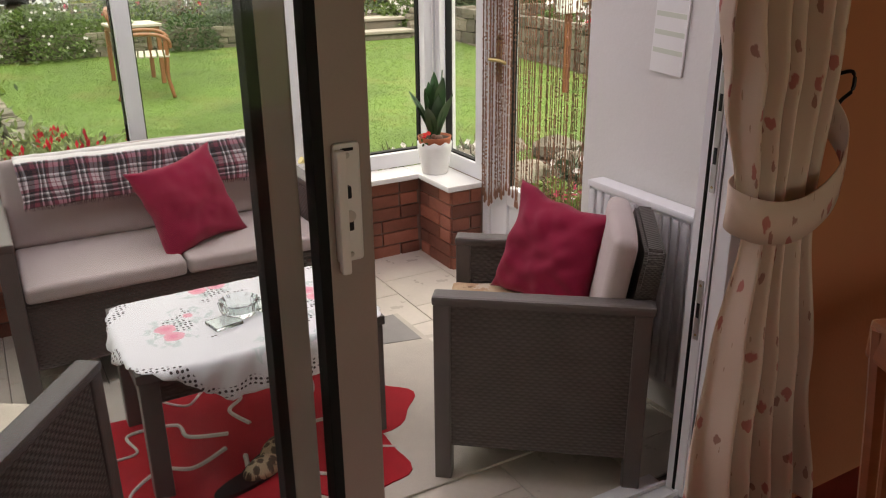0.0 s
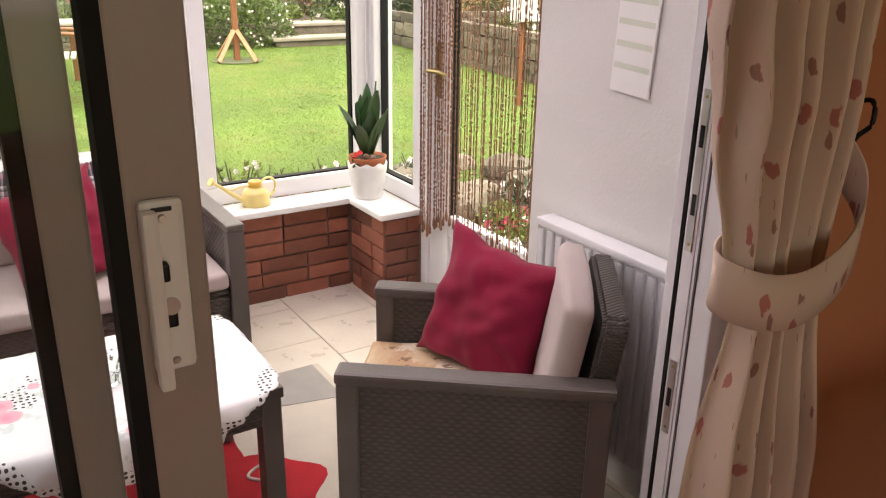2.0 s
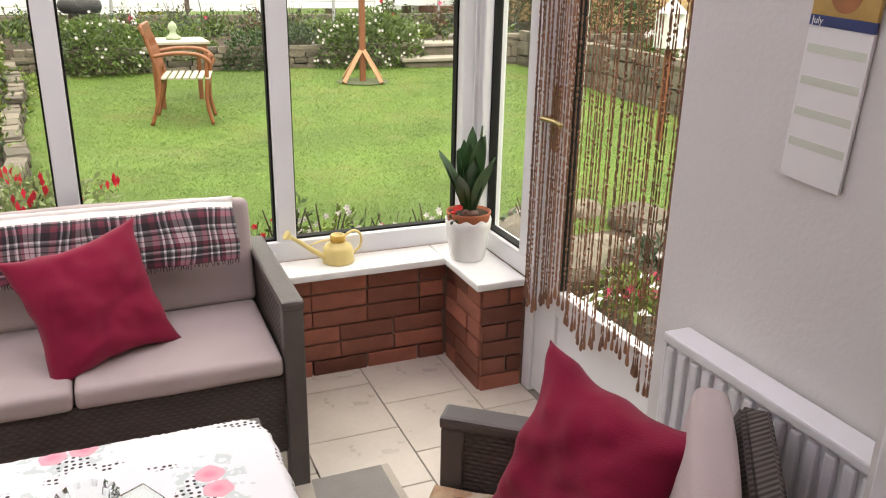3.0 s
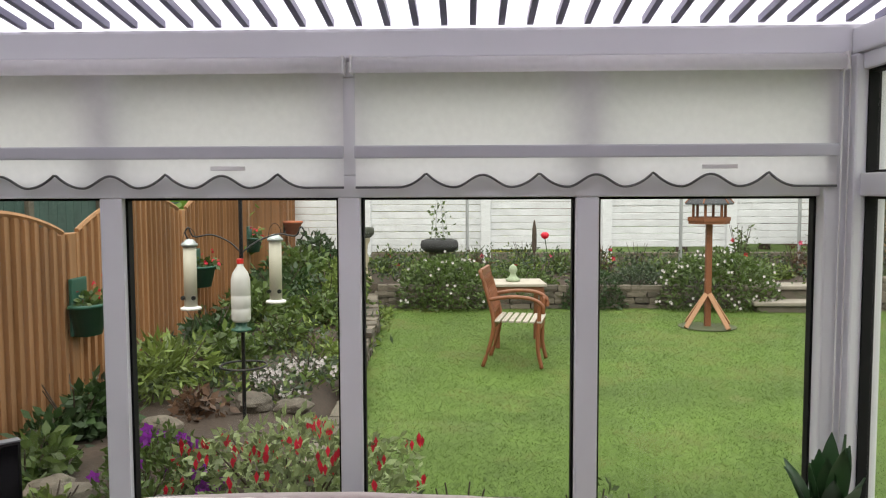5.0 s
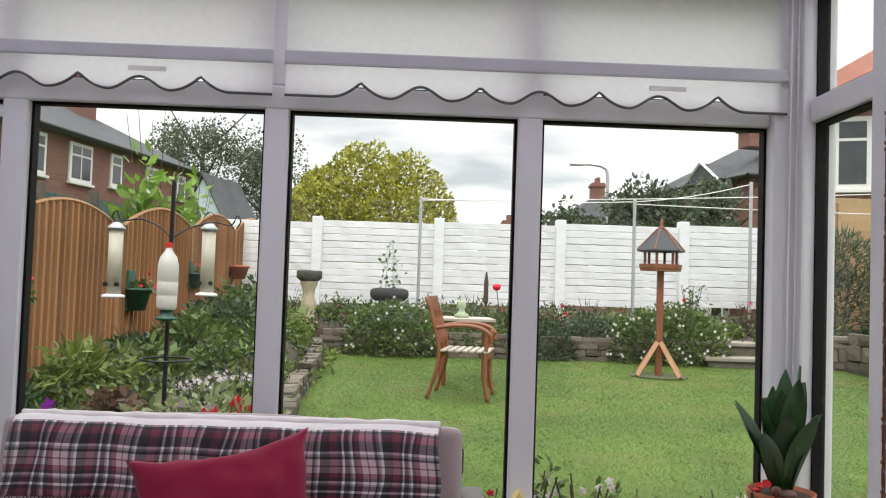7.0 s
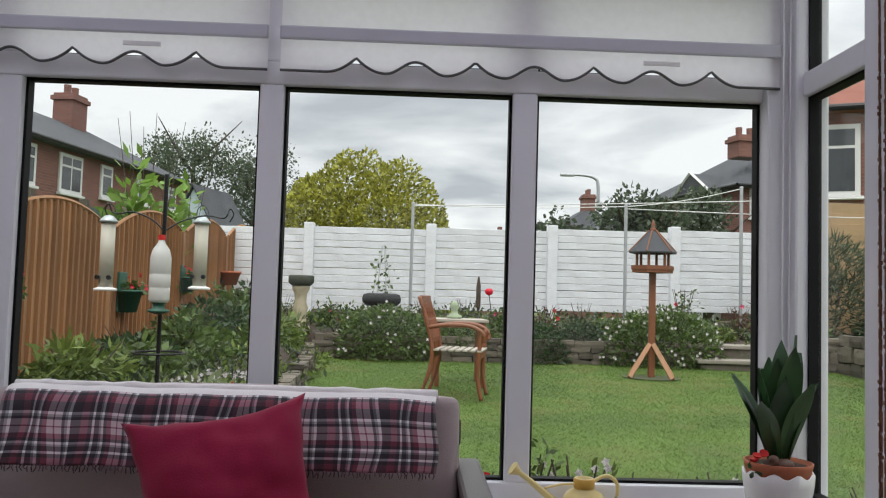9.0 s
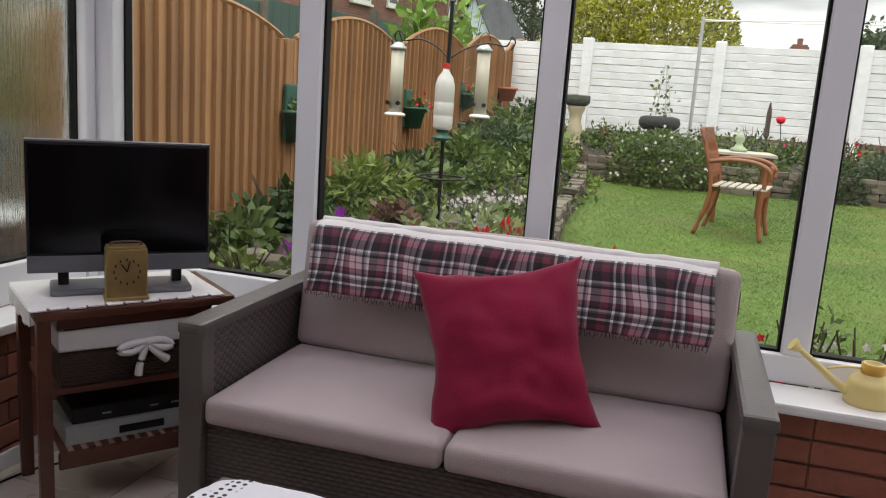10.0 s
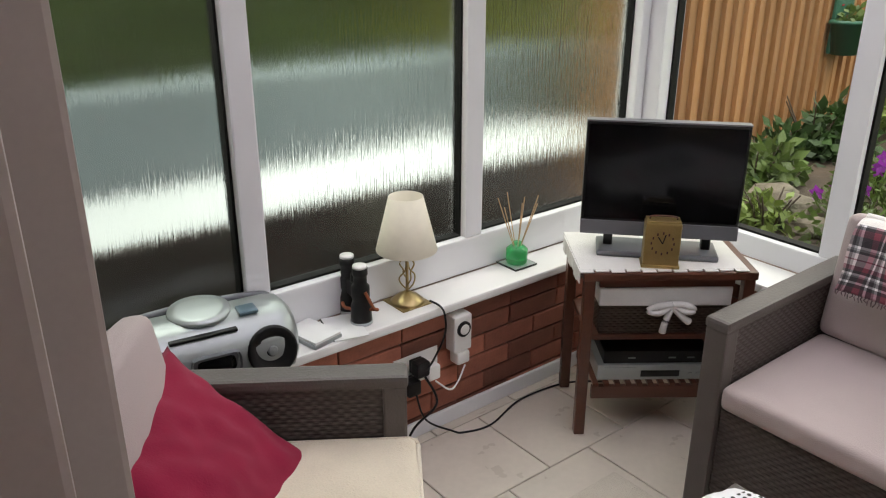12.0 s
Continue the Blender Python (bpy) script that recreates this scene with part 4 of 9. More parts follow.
bm = bmesh.new()
rt = random.Random(12)
for k in range(120):
    x = 0.25 + 1.03 * k / 119
    dz = 0.004 * noise.noise(Vector((x * 7, 3.1, 0)))
    tube(bm, [(x, 3.609, 0.654 + dz), (x + rt.uniform(-0.003, 0.003), 3.606, 0.648 + dz), (x + rt.uniform(-0.005, 0.005), 3.605, 0.640 + rt.uniform(-0.004, 0.004))], 0.0022, 4, 0.0012)
part("fringe", bm, mat("plaid_fringe_wool", (0.10, 0.065, 0.075), 0.95, var=0.3, scale=40, per_island=0.5), throw, "short wool fringe along the hem")
edge_line = [(0.243 + 1.044 * k / 40, 3.722 + 0.006 * noise.noise(Vector((k * 0.4, 0, 0))), 0.824 + 0.005 * noise.noise(Vector((0, k * 0.5, 0)))) for k in range(41)]
part("fleece_edge", tubes(edge_line, 0.014, 10), FLEECE, throw, "thick cream fleece lining rolled over the top", True)

# ---- coffee table with cloth ----
TX0, TX1, TY0, TY1, TZ = 0.415, 1.212, 2.402, 2.945, 0.452
table = thing("coffee_table", pose((TX0 + TX1) / 2, (TY0 + TY1) / 2, 0), "grey-brown resin wicker coffee table on the red rug", "coffee table")
tw, td = (TX1 - TX0) / 2, (TY1 - TY0) / 2
bm = bmesh.new()
for i in range(6):
    y0 = -td + 2 * td * i / 6
    box(bm, -tw, tw, y0 + 0.0015, y0 + 2 * td / 6 - 0.0015, TZ - 0.032, TZ, 0.004)
part("tabletop", bm, RATTAN_CAP, table)
bm = bmesh.new()
for b in ((-tw + 0.03, tw - 0.03, -td + 0.012, -td + 0.03), (-tw + 0.03, tw - 0.03, td - 0.03, td - 0.012), (-tw + 0.012, -tw + 0.03, -td + 0.03, td - 0.03), (tw - 0.03, tw - 0.012, -td + 0.03, td - 0.03)):
    box(bm, *b, TZ - 0.11, TZ - 0.033, 0.003)
part("apron", bm, RATTAN, table)
for sx in (-1, 1):
    for sy in (-1, 1):
        part("leg", rbox(sx * (tw - 0.006) - (0.058 if sx > 0 else 0), sx * (tw - 0.006) + (0 if sx > 0 else 0.058), sy * (td - 0.006) - (0.058 if sy > 0 else 0), sy * (td - 0.006) + (0 if sy > 0 else 0.058), 0.004, TZ - 0.033, 0.006), RATTAN_CAP, table)


def tablecloth():
    nr, na = 40, 168
    verts, uvs, faces = [(0, 0, TZ + 0.004)], [(0, 0)], []
    for r in range(1, nr + 1):
        for a in range(na):
            th = 2 * math.pi * a / na
            k = r / nr
            edge = 0.418 * (1 + 0.028 * math.cos(10 * th) + 0.010 * math.cos(40 * th))
            sq = (abs(math.cos(th)) ** 2.0 + abs(math.sin(th)) ** 2.0) ** (-1 / 2.0)
            rad = edge * sq * k
            x, y = rad * math.cos(th) * 1.10, rad * math.sin(th)
            u, v = x, y
            ox, oy = max(0, abs(x) - tw), max(0, abs(y) - td)
            over = math.hypot(ox, oy)
            z = TZ + 0.004 + 0.0012 * noise.noise(Vector((x * 14, y * 14, 0)))
            if over > 0:
                fold = 0.014 + 0.010 * math.sin(th * 26) * min(1, over / 0.08)
                cx, cy = max(-tw, min(tw, x)), max(-td, min(td, y))
                nx, ny = (x - cx) / over, (y - cy) / over
                bend = min(over, 0.02)
                x, y = cx + nx * (bend * 0.6 + fold * min(1, over / 0.05)), cy + ny * (bend * 0.6 + fold * min(1, over / 0.05))
                z = TZ + 0.004 - max(0, over - 0.008)
            verts.append((x, y, z))
            uvs.append((u, v))
    for a in range(na):
        faces.append((0, 1 + a, 1 + (a + 1) % na))
    for r in range(nr - 1):
        for a in range(na):
            p, q = 1 + r * na + a, 1 + r * na + (a + 1) % na
            faces.append((p, p + na, q + na, q))
    ob = data_part("tablecloth", verts, faces, LACE, None, "", True, uvs)
    ob.matrix_basis = pose((TX0 + TX1) / 2, (TY0 + TY1) / 2 - 0.012, 0)
    so = ob.modifiers.new("thickness", "SOLIDIFY")
    so.thickness, so.offset = 0.002, 1.0
    return tagged(ob, "white cutwork tablecloth with pink roses over the coffee table", "tablecloth")


tablecloth()

# ---- interior things ----
WOOD_DARK = mat("dark_mahogany", (0.085, 0.028, 0.016), 0.32, var=0.25, scale=5, fine=0.15, bump=0.15, bump_scale=60, stretch=(1, 1, 6))
WOOD_ORANGE = mat("varnished_pine", (0.27, 0.095, 0.043), 0.35, var=0.18, scale=5, fine=0.1, bump=0.1, bump_scale=50, stretch=(1, 1, 5))
SCREEN = mat("tv_screen", (0.004, 0.004, 0.005), 0.10, spec=0.2, var=0.0)
TV_GREY = mat("silver_grey_plastic", (0.16, 0.165, 0.18), 0.35, 0.3, var=0.06)
SILVER = mat("silver_plastic", (0.38, 0.41, 0.41), 0.30, 0.55, var=0.06)
GOLD = mat("antique_gold", (0.40, 0.29, 0.12), 0.38, 0.75, var=0.2, scale=14, bump=0.3, bump_scale=120)
LINEN = mat("white_linen", (0.70, 0.68, 0.66), 0.9, var=0.05, scale=20, bump=0.4, bump_scale=200)
WICKER = weave_mat("dark_willow", (0.040, 0.024, 0.016), 0.012, 0.009)
CREAM_SHADE = sheer_mat("cream_lampshade", (0.87, 0.83, 0.73), 0.35)
CREAM_PAD = mat("cream_wool_pad", (0.70, 0.62, 0.48), 0.95, var=0.07, scale=12, fine=0.1, bump=0.6, bump_scale=260, sheen=0.3)
POT_WHITE = mat("white_glazed_pot", (0.76, 0.75, 0.73), 0.25, var=0.06, scale=12)
TERRACOTTA = mat("terracotta", (0.42, 0.13, 0.06), 0.75, var=0.2, scale=18, bump=0.3)
YELLOW = mat("pale_yellow_enamel", (0.74, 0.60, 0.24), 0.3, var=0.05, scale=10)
PLANT_LEAF = mat("strap_leaf", (0.032, 0.090, 0.028), 0.35, var=0.35, scale=9, per_island=0.3)
SOIL = mat("potting_soil", (0.05, 0.028, 0.018), 0.95, var=0.4, scale=50, bump=1.0, bump_scale=160)
FIGURE = mat("brown_resin", (0.12, 0.05, 0.03), 0.5, var=0.2, scale=20)
RED_RUG = mat("red_rug_pile", (0.42, 0.010, 0.020), 0.95, var=0.14, scale=10, fine=0.2, bump=0.8, bump_scale=330)
GREY_RUG = mat("grey_rug_pile", (0.30, 0.28, 0.26), 0.95, var=0.10, scale=10, fine=0.15, bump=0.8, bump_scale=330)
CREAM_RUG = mat("cream_rug_pile", (0.52, 0.47, 0.40), 0.95, var=0.08, scale=8, fine=0.12, bump=0.8, bump_scale=330)
WHITE_RUG = mat("white_rug_pile", (0.66, 0.60, 0.55), 0.95, var=0.08, scale=30, bump=0.8, bump_scale=330)
LEOPARD = floral_mat("leopard_cloth", (0.50, 0.38, 0.24), 38.0, [((0.02, 0.014, 0.01), 0.34, 0.0, 1.0)], 0.5, "Object")
CLEAR = bpy.data.materials.new("cut_glass")
cn = Nodes(CLEAR)
cn.b.inputs["Transmission Weight"].default_value, cn.b.inputs["Roughness"].default_value, cn.b.inputs["IOR"].default_value = 1.0, 0.03, 1.45
cn.b.inputs["Base Color"].default_value = (0.92, 0.97, 0.96, 1)
GREEN_GLASS = bpy.data.materials.new("green_glass")
cn = Nodes(GREEN_GLASS)
cn.b.inputs["Transmission Weight"].default_value, cn.b.inputs["Roughness"].default_value = 0.6, 0.15
cn.b.inputs["Base Color"].default_value = (0.05, 0.55, 0.16, 1)
REED = mat("rattan_reed", (0.55, 0.36, 0.20), 0.8, var=0.1)
PAPER = mat("paper", (0.78, 0.78, 0.77), 0.6, var=0.02)
NAVY = mat("navy_print", (0.03, 0.05, 0.16), 0.5, var=0.05)
PALE_GREEN = mat("pale_green_print", (0.60, 0.64, 0.55), 0.6, var=0.02)
PHOTO = mat("golden_photo_print", (0.50, 0.33, 0.10), 0.4, var=0.3, scale=14)
PHOTO_DARK = mat("brown_photo_print", (0.36, 0.15, 0.06), 0.4, var=0.3, scale=20)
CLOCK_RIM = mat("dark_brown_clock_rim", (0.035, 0.016, 0.014), 0.3, var=0.1)
CLOCK_FACE = mat("grey_white_dial", (0.62, 0.66, 0.66), 0.5, var=0.05)
BEAD = mat("brown_wooden_bead", (0.24, 0.115, 0.070), 0.4, var=0.2, scale=30, per_object=0.3, per_island=0.2)

# rug: cream and grey ground with a great red flower
rug = thing("rug", pose(0.77, 2.645, 0), "cream rug with a great red flower under the coffee table", "rug")
part("ground", rbox(-0.90, 0.90, -0.60, 0.60, 0.0, 0.010, 0.004), CREAM_RUG, rug)


def blob(bm, cx, cy, rx, ry, turn, z0, z1, wave=0.05, lobes=5, seed=0, n=44):
    ring0, ring1 = [], []
    for i in range(n):
        a = 2 * math.pi * i / n
        k = 1 + wave * math.cos(lobes * a + seed)
        x, y = rx * k * math.cos(a), ry * k * math.sin(a)
        x, y = cx + x * math.cos(turn) - y * math.sin(turn), cy + x * math.sin(turn) + y * math.cos(turn)
        ring0.append(bm.verts.new((max(-0.897, min(0.897, x)), max(-0.597, min(0.597, y)), z0)))
        ring1.append(bm.verts.new((max(-0.897, min(0.897, x)), max(-0.597, min(0.597, y)), z1)))
    bm.faces.new(ring1)
    for i in range(n):
        bm.faces.new((ring0[i], ring0[(i + 1) % n], ring1[(i + 1) % n], ring1[i]))


petals = [(0.0, 0.30, 0.0), (0.9, 0.34, 0.3), (1.75, 0.32, 0.1), (2.6, 0.36, 0.5), (3.5, 0.35, 0.2), (4.35, 0.33, 0.6), (5.3, 0.34, 0.9)]
for k, (a, r, s) in enumerate(petals):
    bm = bmesh.new()
    blob(bm, 0.02 + 0.27 * math.cos(a) * 1.1, -0.06 + 0.25 * math.sin(a), 0.30, 0.20, a, 0.008, 0.0125 + 0.0004 * k, 0.06, 6, s * 5)
    part("red_petal", bm, RED_RUG, rug, "red rug petal")
    bm = bmesh.new()
    line = [(0.02 + math.cos(a + d) * q * 1.1, -0.06 + math.sin(a + d) * q, 0.0165) for q, d in ((0.10, -0.25), (0.22, -0.05), (0.30, -0.28), (0.42, -0.05), (0.36, 0.22), (0.46, 0.30))]
    tube(bm, [(max(-0.88, min(0.88, p.x)), max(-0.58, min(0.58, p.y)), p.z) for p in spline(line, 8)], 0.0085, 6, 0.004)
    part("white_line", bm, WHITE_RUG, rug, "white line drawn into the rug")
for pts in (((-0.90, -0.05), (-0.90, 0.26), (-0.89, 0.385), (-0.76, 0.555), (-0.715, 0.55), (-0.635, 0.365), (-0.675, 0.385), (-0.73, 0.49), (-0.765, 0.32), (-0.76, 0.145)), ((0.62, 0.37), (0.64, 0.594), (0.872, 0.594), (0.872, 0.315))):
    bm = bmesh.new()
    lo, hi = [bm.verts.new((x, y, 0.008)) for x, y in pts], [bm.verts.new((x, y, 0.0122)) for x, y in pts]
    bm.faces.new(hi)
    for i in range(len(pts)):
        bm.faces.new((lo[i], lo[(i + 1) % len(pts)], hi[(i + 1) % len(pts)], hi[i]))
    part("grey_leaf", bm, GREY_RUG, rug, "grey leaf shape in the rug")

# slippers under the table
for i, (x, y, r) in enumerate(((0.70, 2.36, 20), (0.78, 2.43, 35))):
    sl = thing("slipper", pose(x, y, 0.016, 0, 0, r), "leopard-print slipper on the rug under the table", "slipper", "slippers")
    bm = bmesh.new()
    blob(bm, 0, 0, 0.125, 0.042, 0, 0.0, 0.014, 0.06, 2, 0.4)
    part("sole", bm, BLACK_PLASTIC, sl)
    bm = bmesh.new()
    bmesh.ops.create_uvsphere(bm, u_segments=18, v_segments=10, radius=1)
    for v in bm.verts:
        v.co = Vector((0.05 + v.co.x * 0.072, v.co.y * 0.044, 0.010 + max(0, v.co.z) * 0.05))
    part("upper", bm, LEOPARD, sl, "leopard-print upper", True)

# covers in the armchairs


def seat_cover(m, x0, x1, y0, y1, z, material, name, label, thick=0.012, crease=0.006):
    n = 26
    verts, uvs, faces = [], [], []
    for j in range(n + 1):
        for i in range(n + 1):
            u, v = i / n, j / n
            x, y = x0 + (x1 - x0) * u, y0 + (y1 - y0) * v
            e = min(u, 1 - u, v, 1 - v)
            zz = z + 0.012 * min(1, 4 * u * (1 - u)) * min(1, 4 * v * (1 - v)) + crease * noise.noise(Vector((x * 9, y * 9, 2))) - (0.012 if e < 0.02 else 0)
            verts.append((x + 0.006 * noise.noise(Vector((0, y * 8, 5))), y + 0.006 * noise.noise(Vector((x * 8, 0, 7))), zz))
            uvs.append((x, y))
    for j in range(n):
        for i in range(n):
            a = j * (n + 1) + i
            faces.append((a, a + 1, a + n + 2, a + n + 1))
    ob = data_part(name, verts, faces, material, None, "", True, uvs)
    so = ob.modifiers.new("thickness", "SOLIDIFY")
    so.thickness, so.offset = thick, -1.0
    ob.matrix_basis = m
    return tagged(ob, label, "seat cover")


seat_cover(CH_R, -0.215, 0.215, -0.325, 0.10, 0.482, PRINT, "printed_seat_cover", "cream seat cover printed in browns on the armchair")
seat_cover(CH_L, -0.218, 0.218, -0.340, 0.13, 0.500, CREAM_PAD, "wool_seat_pad", "cream wool pad on the armchair seat", 0.032, 0.008)
pad_ob = bpy.data.objects["wool_seat_pad"]
corner = [(0.19, -0.312), (0.19, 0.105), (-0.19, 0.105), (-0.19, -0.312)]
ring = []
for k, (cx, cy) in enumerate(corner):
    for q in range(5):
        a = (k - 1) * math.pi / 2 + q * math.pi / 8
        ring.append((cx + 0.028 * math.cos(a), cy + 0.028 * math.sin(a), 0.486 + 0.004 * noise.noise(Vector((cx * 9, cy * 9, q)))))
part("piping", tubes(ring + ring[:1], 0.0055, 8), CREAM_PAD, pad_ob, "corded edge of the pad", True)

# television on its stand
stand = thing("tv_stand", pose(-0.316, 3.600, 0, 0, 0, 53.1), "dark mahogany stand with shelves in the corner", "tv stand")
sw, sd = 0.265, 0.165
part("top", rbox(-sw, sw, -sd, sd, 0.548, 0.575, 0.006), WOOD_DARK, stand)
for sx in (-1, 1):
    for sy in (-1, 1):
        cx, cy = sx * (sw - 0.022), sy * (sd - 0.022)
        part("leg", rbox(cx - 0.017, cx + 0.017, cy - 0.017, cy + 0.017, 0, 0.548, 0.004), WOOD_DARK, stand)
part("shelf", rbox(-sw + 0.03, sw - 0.03, -sd + 0.03, sd - 0.03, 0.335, 0.352, 0.003), WOOD_DARK, stand)
for y in (-sd + 0.04, sd - 0.04):
    part("rail", rbox(-sw + 0.057, sw - 0.057, y - 0.009, y + 0.009, 0.12, 0.165, 0.003), WOOD_DARK, stand)
    part("rail", rbox(-sw + 0.057, sw - 0.057, y - 0.009, y + 0.009, 0.515, 0.548, 0.003), WOOD_DARK, stand)
for i in range(12):
    x = -sw + 0.07 + i * (2 * sw - 0.14) / 11
    part("slat", rbox(x - 0.009, x + 0.009, -sd + 0.031, sd - 0.031, 0.165, 0.176, 0.002), WOOD_DARK, stand)
bm = bmesh.new()
box(bm, -sw - 0.008, sw - 0.03, -sd + 0.02, sd + 0.005, 0.5765, 0.581, 0.001)
for i in range(11):
    x = -sw + 0.01 + i * 0.047
    box(bm, x - 0.020, x + 0.020, -sd + 0.002 + 0.006 * (i % 2), -sd + 0.03, 0.5765, 0.5805, 0.001)
for i in range(6):
    y = -sd + 0.03 + i * 0.05
    box(bm, -sw - 0.013, -sw - 0.009, y - 0.023, y + 0.023, 0.54 - 0.01 * (i % 2), 0.581, 0.001)
mt = tagged(part("lace_mat", bm, LINEN), "white crocheted mat over the stand top", "mat")
mt.matrix_basis = pose(-0.316, 3.600, 0, 0, 0, 53.1)

tv = thing("television", pose(-0.322, 3.592, 0.581, 0, 0, 42.5), "small flat television with a silver-grey lower bar on its stand", "television")
part("housing", rbox(-0.239, 0.239, -0.022, 0.03, 0.055, 0.415, 0.006), BLACK_PLASTIC, tv)
part("screen", rbox(-0.230, 0.230, -0.0245, -0.021, 0.110, 0.406, 0.001), SCREEN, tv, "black glass screen")
part("top_edge", rbox(-0.239, 0.239, -0.024, 0.012, 0.4145, 0.4195, 0.001), TV_GREY, tv)
part("speaker_bar", rbox(-0.239, 0.239, -0.027, -0.0215, 0.056, 0.103, 0.003), TV_GREY, tv, "silver-grey speaker bar")
for x in (-0.15, 0.15):
    part("foot", rbox(x - 0.014, x + 0.014, -0.016, 0.016, 0.018, 0.056, 0.004), BLACK_PLASTIC, tv)
part("base", rbox(-0.185, 0.185, -0.075, 0.06, 0.0, 0.019, 0.008), TV_GREY, tv)

clk = thing("carriage_clock", pose(-0.242, 3.510, 0.5812, 0, 0, 44), "antique gold mantel clock standing before the television", "clock")
part("case", rbox(-0.053, 0.053, -0.028, 0.028, 0.0, 0.142, 0.005), GOLD, clk)
part("base", rbox(-0.057, 0.057, -0.032, 0.032, 0.0, 0.010, 0.003), GOLD, clk)
part("top", rbox(-0.050, 0.050, -0.026, 0.026, 0.1425, 0.148, 0.002), GOLD, clk)
part("handle", tubes(spline([(-0.04, 0, 0.148), (-0.036, 0, 0.156), (0, 0, 0.158), (0.036, 0, 0.156), (0.04, 0, 0.148)], 5), 0.0028, 8), WOOD_DARK, clk, "", True)
bm = bmesh.new()
for a in range(12):
    c, s = math.cos(a * math.pi / 6), math.sin(a * math.pi / 6)
    box(bm, c * 0.033 - 0.0022, c * 0.033 + 0.0022, -0.0296, -0.0282, 0.08 + s * 0.033 - 0.004, 0.08 + s * 0.033 + 0.004)
part("numeral", bm, WOOD_DARK, clk, "dark hour marks")
for ang, ln in ((-0.6, 0.026), (0.25, 0.03)):
    bm = bmesh.new()
    box(bm, -0.0016, 0.0016, -0.0306, -0.0298, 0, ln)
    hd = part("pointer", bm, BLACK_PLASTIC, clk)
    hd.matrix_basis = Matrix.Translation((0, 0, 0.08)) @ Matrix.Rotation(ang, 4, "Y")

bk = thing("wicker_basket", pose(-0.316, 3.600, 0.3525, 0, 0, 53.1), "dark willow basket with a white linen liner tied in a bow", "basket")
bm = bmesh.new()
for b in ((-0.20, 0.20, -0.125, -0.113), (-0.20, 0.20, 0.10, 0.112), (-0.20, -0.188, -0.113, 0.10), (0.188, 0.20, -0.113, 0.10), ):
    box(bm, *b, 0.0, 0.15, 0.004)
box(bm, -0.19, 0.19, -0.113, 0.10, 0.0, 0.010)
part("body", bm, WICKER, bk)
bm = bmesh.new()
box(bm, -0.206, 0.206, -0.134, -0.119, 0.098, 0.160, 0.006)
box(bm, -0.206, -0.186, -0.119, 0.11, 0.10, 0.160, 0.005)
box(bm, 0.186, 0.206, -0.119, 0.11, 0.10, 0.160, 0.005)
for v in bm.verts:
    v.co.z += 0.006 * noise.noise(v.co * 16)
    v.co.y += 0.004 * noise.noise(v.co * 22)
part("liner", bm, LINEN, bk, "white linen liner", True)
for pts in (((0.02, -0.14, 0.105), (-0.02, -0.155, 0.085), (-0.055, -0.15, 0.09), (-0.03, -0.15, 0.105), (0.02, -0.142, 0.106)), ((0.02, -0.14, 0.105), (0.06, -0.155, 0.088), (0.085, -0.15, 0.092), (0.06, -0.15, 0.108), (0.02, -0.142, 0.106)), ((0.02, -0.142, 0.10), (0.0, -0.15, 0.05), (-0.005, -0.148, 0.015)), ((0.02, -0.142, 0.10), (0.05, -0.15, 0.07), (0.075, -0.148, 0.05))):
    bm = tubes(spline(pts, 6), 0.009, 8, 0.012)
    part("bow", bm, LINEN, bk, "white linen bow", True)

dv = thing("disc_player", pose(-0.316, 3.600, 0.1765, 0, 0, 53.1), "silver disc player on the slatted shelf", "disc player")
part("body", rbox(-0.19, 0.19, -0.12, 0.10, 0.004, 0.058, 0.003), SILVER, dv)
part("display", rbox(-0.05, 0.075, -0.1225, -0.1195, 0.016, 0.038, 0.001), BLACK_PLASTIC, dv)
part("tray", rbox(-0.17, -0.065, -0.122, -0.1195, 0.03, 0.05, 0.001), SILVER, dv)
for x in (0.11, 0.135, 0.16):
    part("button", rbox(x - 0.007, x + 0.007, -0.1235, -0.1195, 0.02, 0.03, 0.001), SILVER, dv)
st = thing("set_top_box", pose(-0.316, 3.600, 0.2350, 0, 0, 53.1), "black set-top box on the silver disc player", "set-top box")
part("body", rbox(-0.17, 0.17, -0.11, 0.09, 0.0, 0.045, 0.004), BLACK_PLASTIC, st)
for x in (-0.08, 0.05, 0.11):
    part("light", rbox(x - 0.012, x + 0.012, -0.1115, -0.1095, 0.018, 0.023, 0.0005), SILVER, st)

# sill things
lamp = thing("table_lamp", pose(-0.715, 2.905, Z_SILL) @ Matrix.Diagonal((1, 1, 0.93, 1)), "brass table lamp with a cream cone shade on the sill", "table lamp")
part("base", turned([(0, 0), (0.052, 0), (0.054, 0.006), (0.046, 0.014), (0.034, 0.026), (0.016, 0.036), (0.008, 0.042), (0, 0.042)], 32), BRASS, lamp, "brass dome base", True)
part("foot_plate", rbox(-0.055, 0.055, -0.055, 0.055, 0.0, 0.004, 0.002), BRASS, lamp)
part("stem", tubes([(0, 0, 0.04), (0, 0, 0.19)], 0.005, 10), BRASS, lamp, "", True)
for i in range(4):
    a = i * math.pi / 2 + 0.4
    pts = [(math.cos(a + k * 0.5) * r, math.sin(a + k * 0.5) * r, z) for k, (r, z) in enumerate(((0.006, 0.05), (0.020, 0.07), (0.026, 0.095), (0.014, 0.115), (0.022, 0.14), (0.008, 0.165)))]
    part("scroll", tubes(spline(pts, 5), 0.0025, 6), BRASS, lamp, "twisted wire scroll", True)
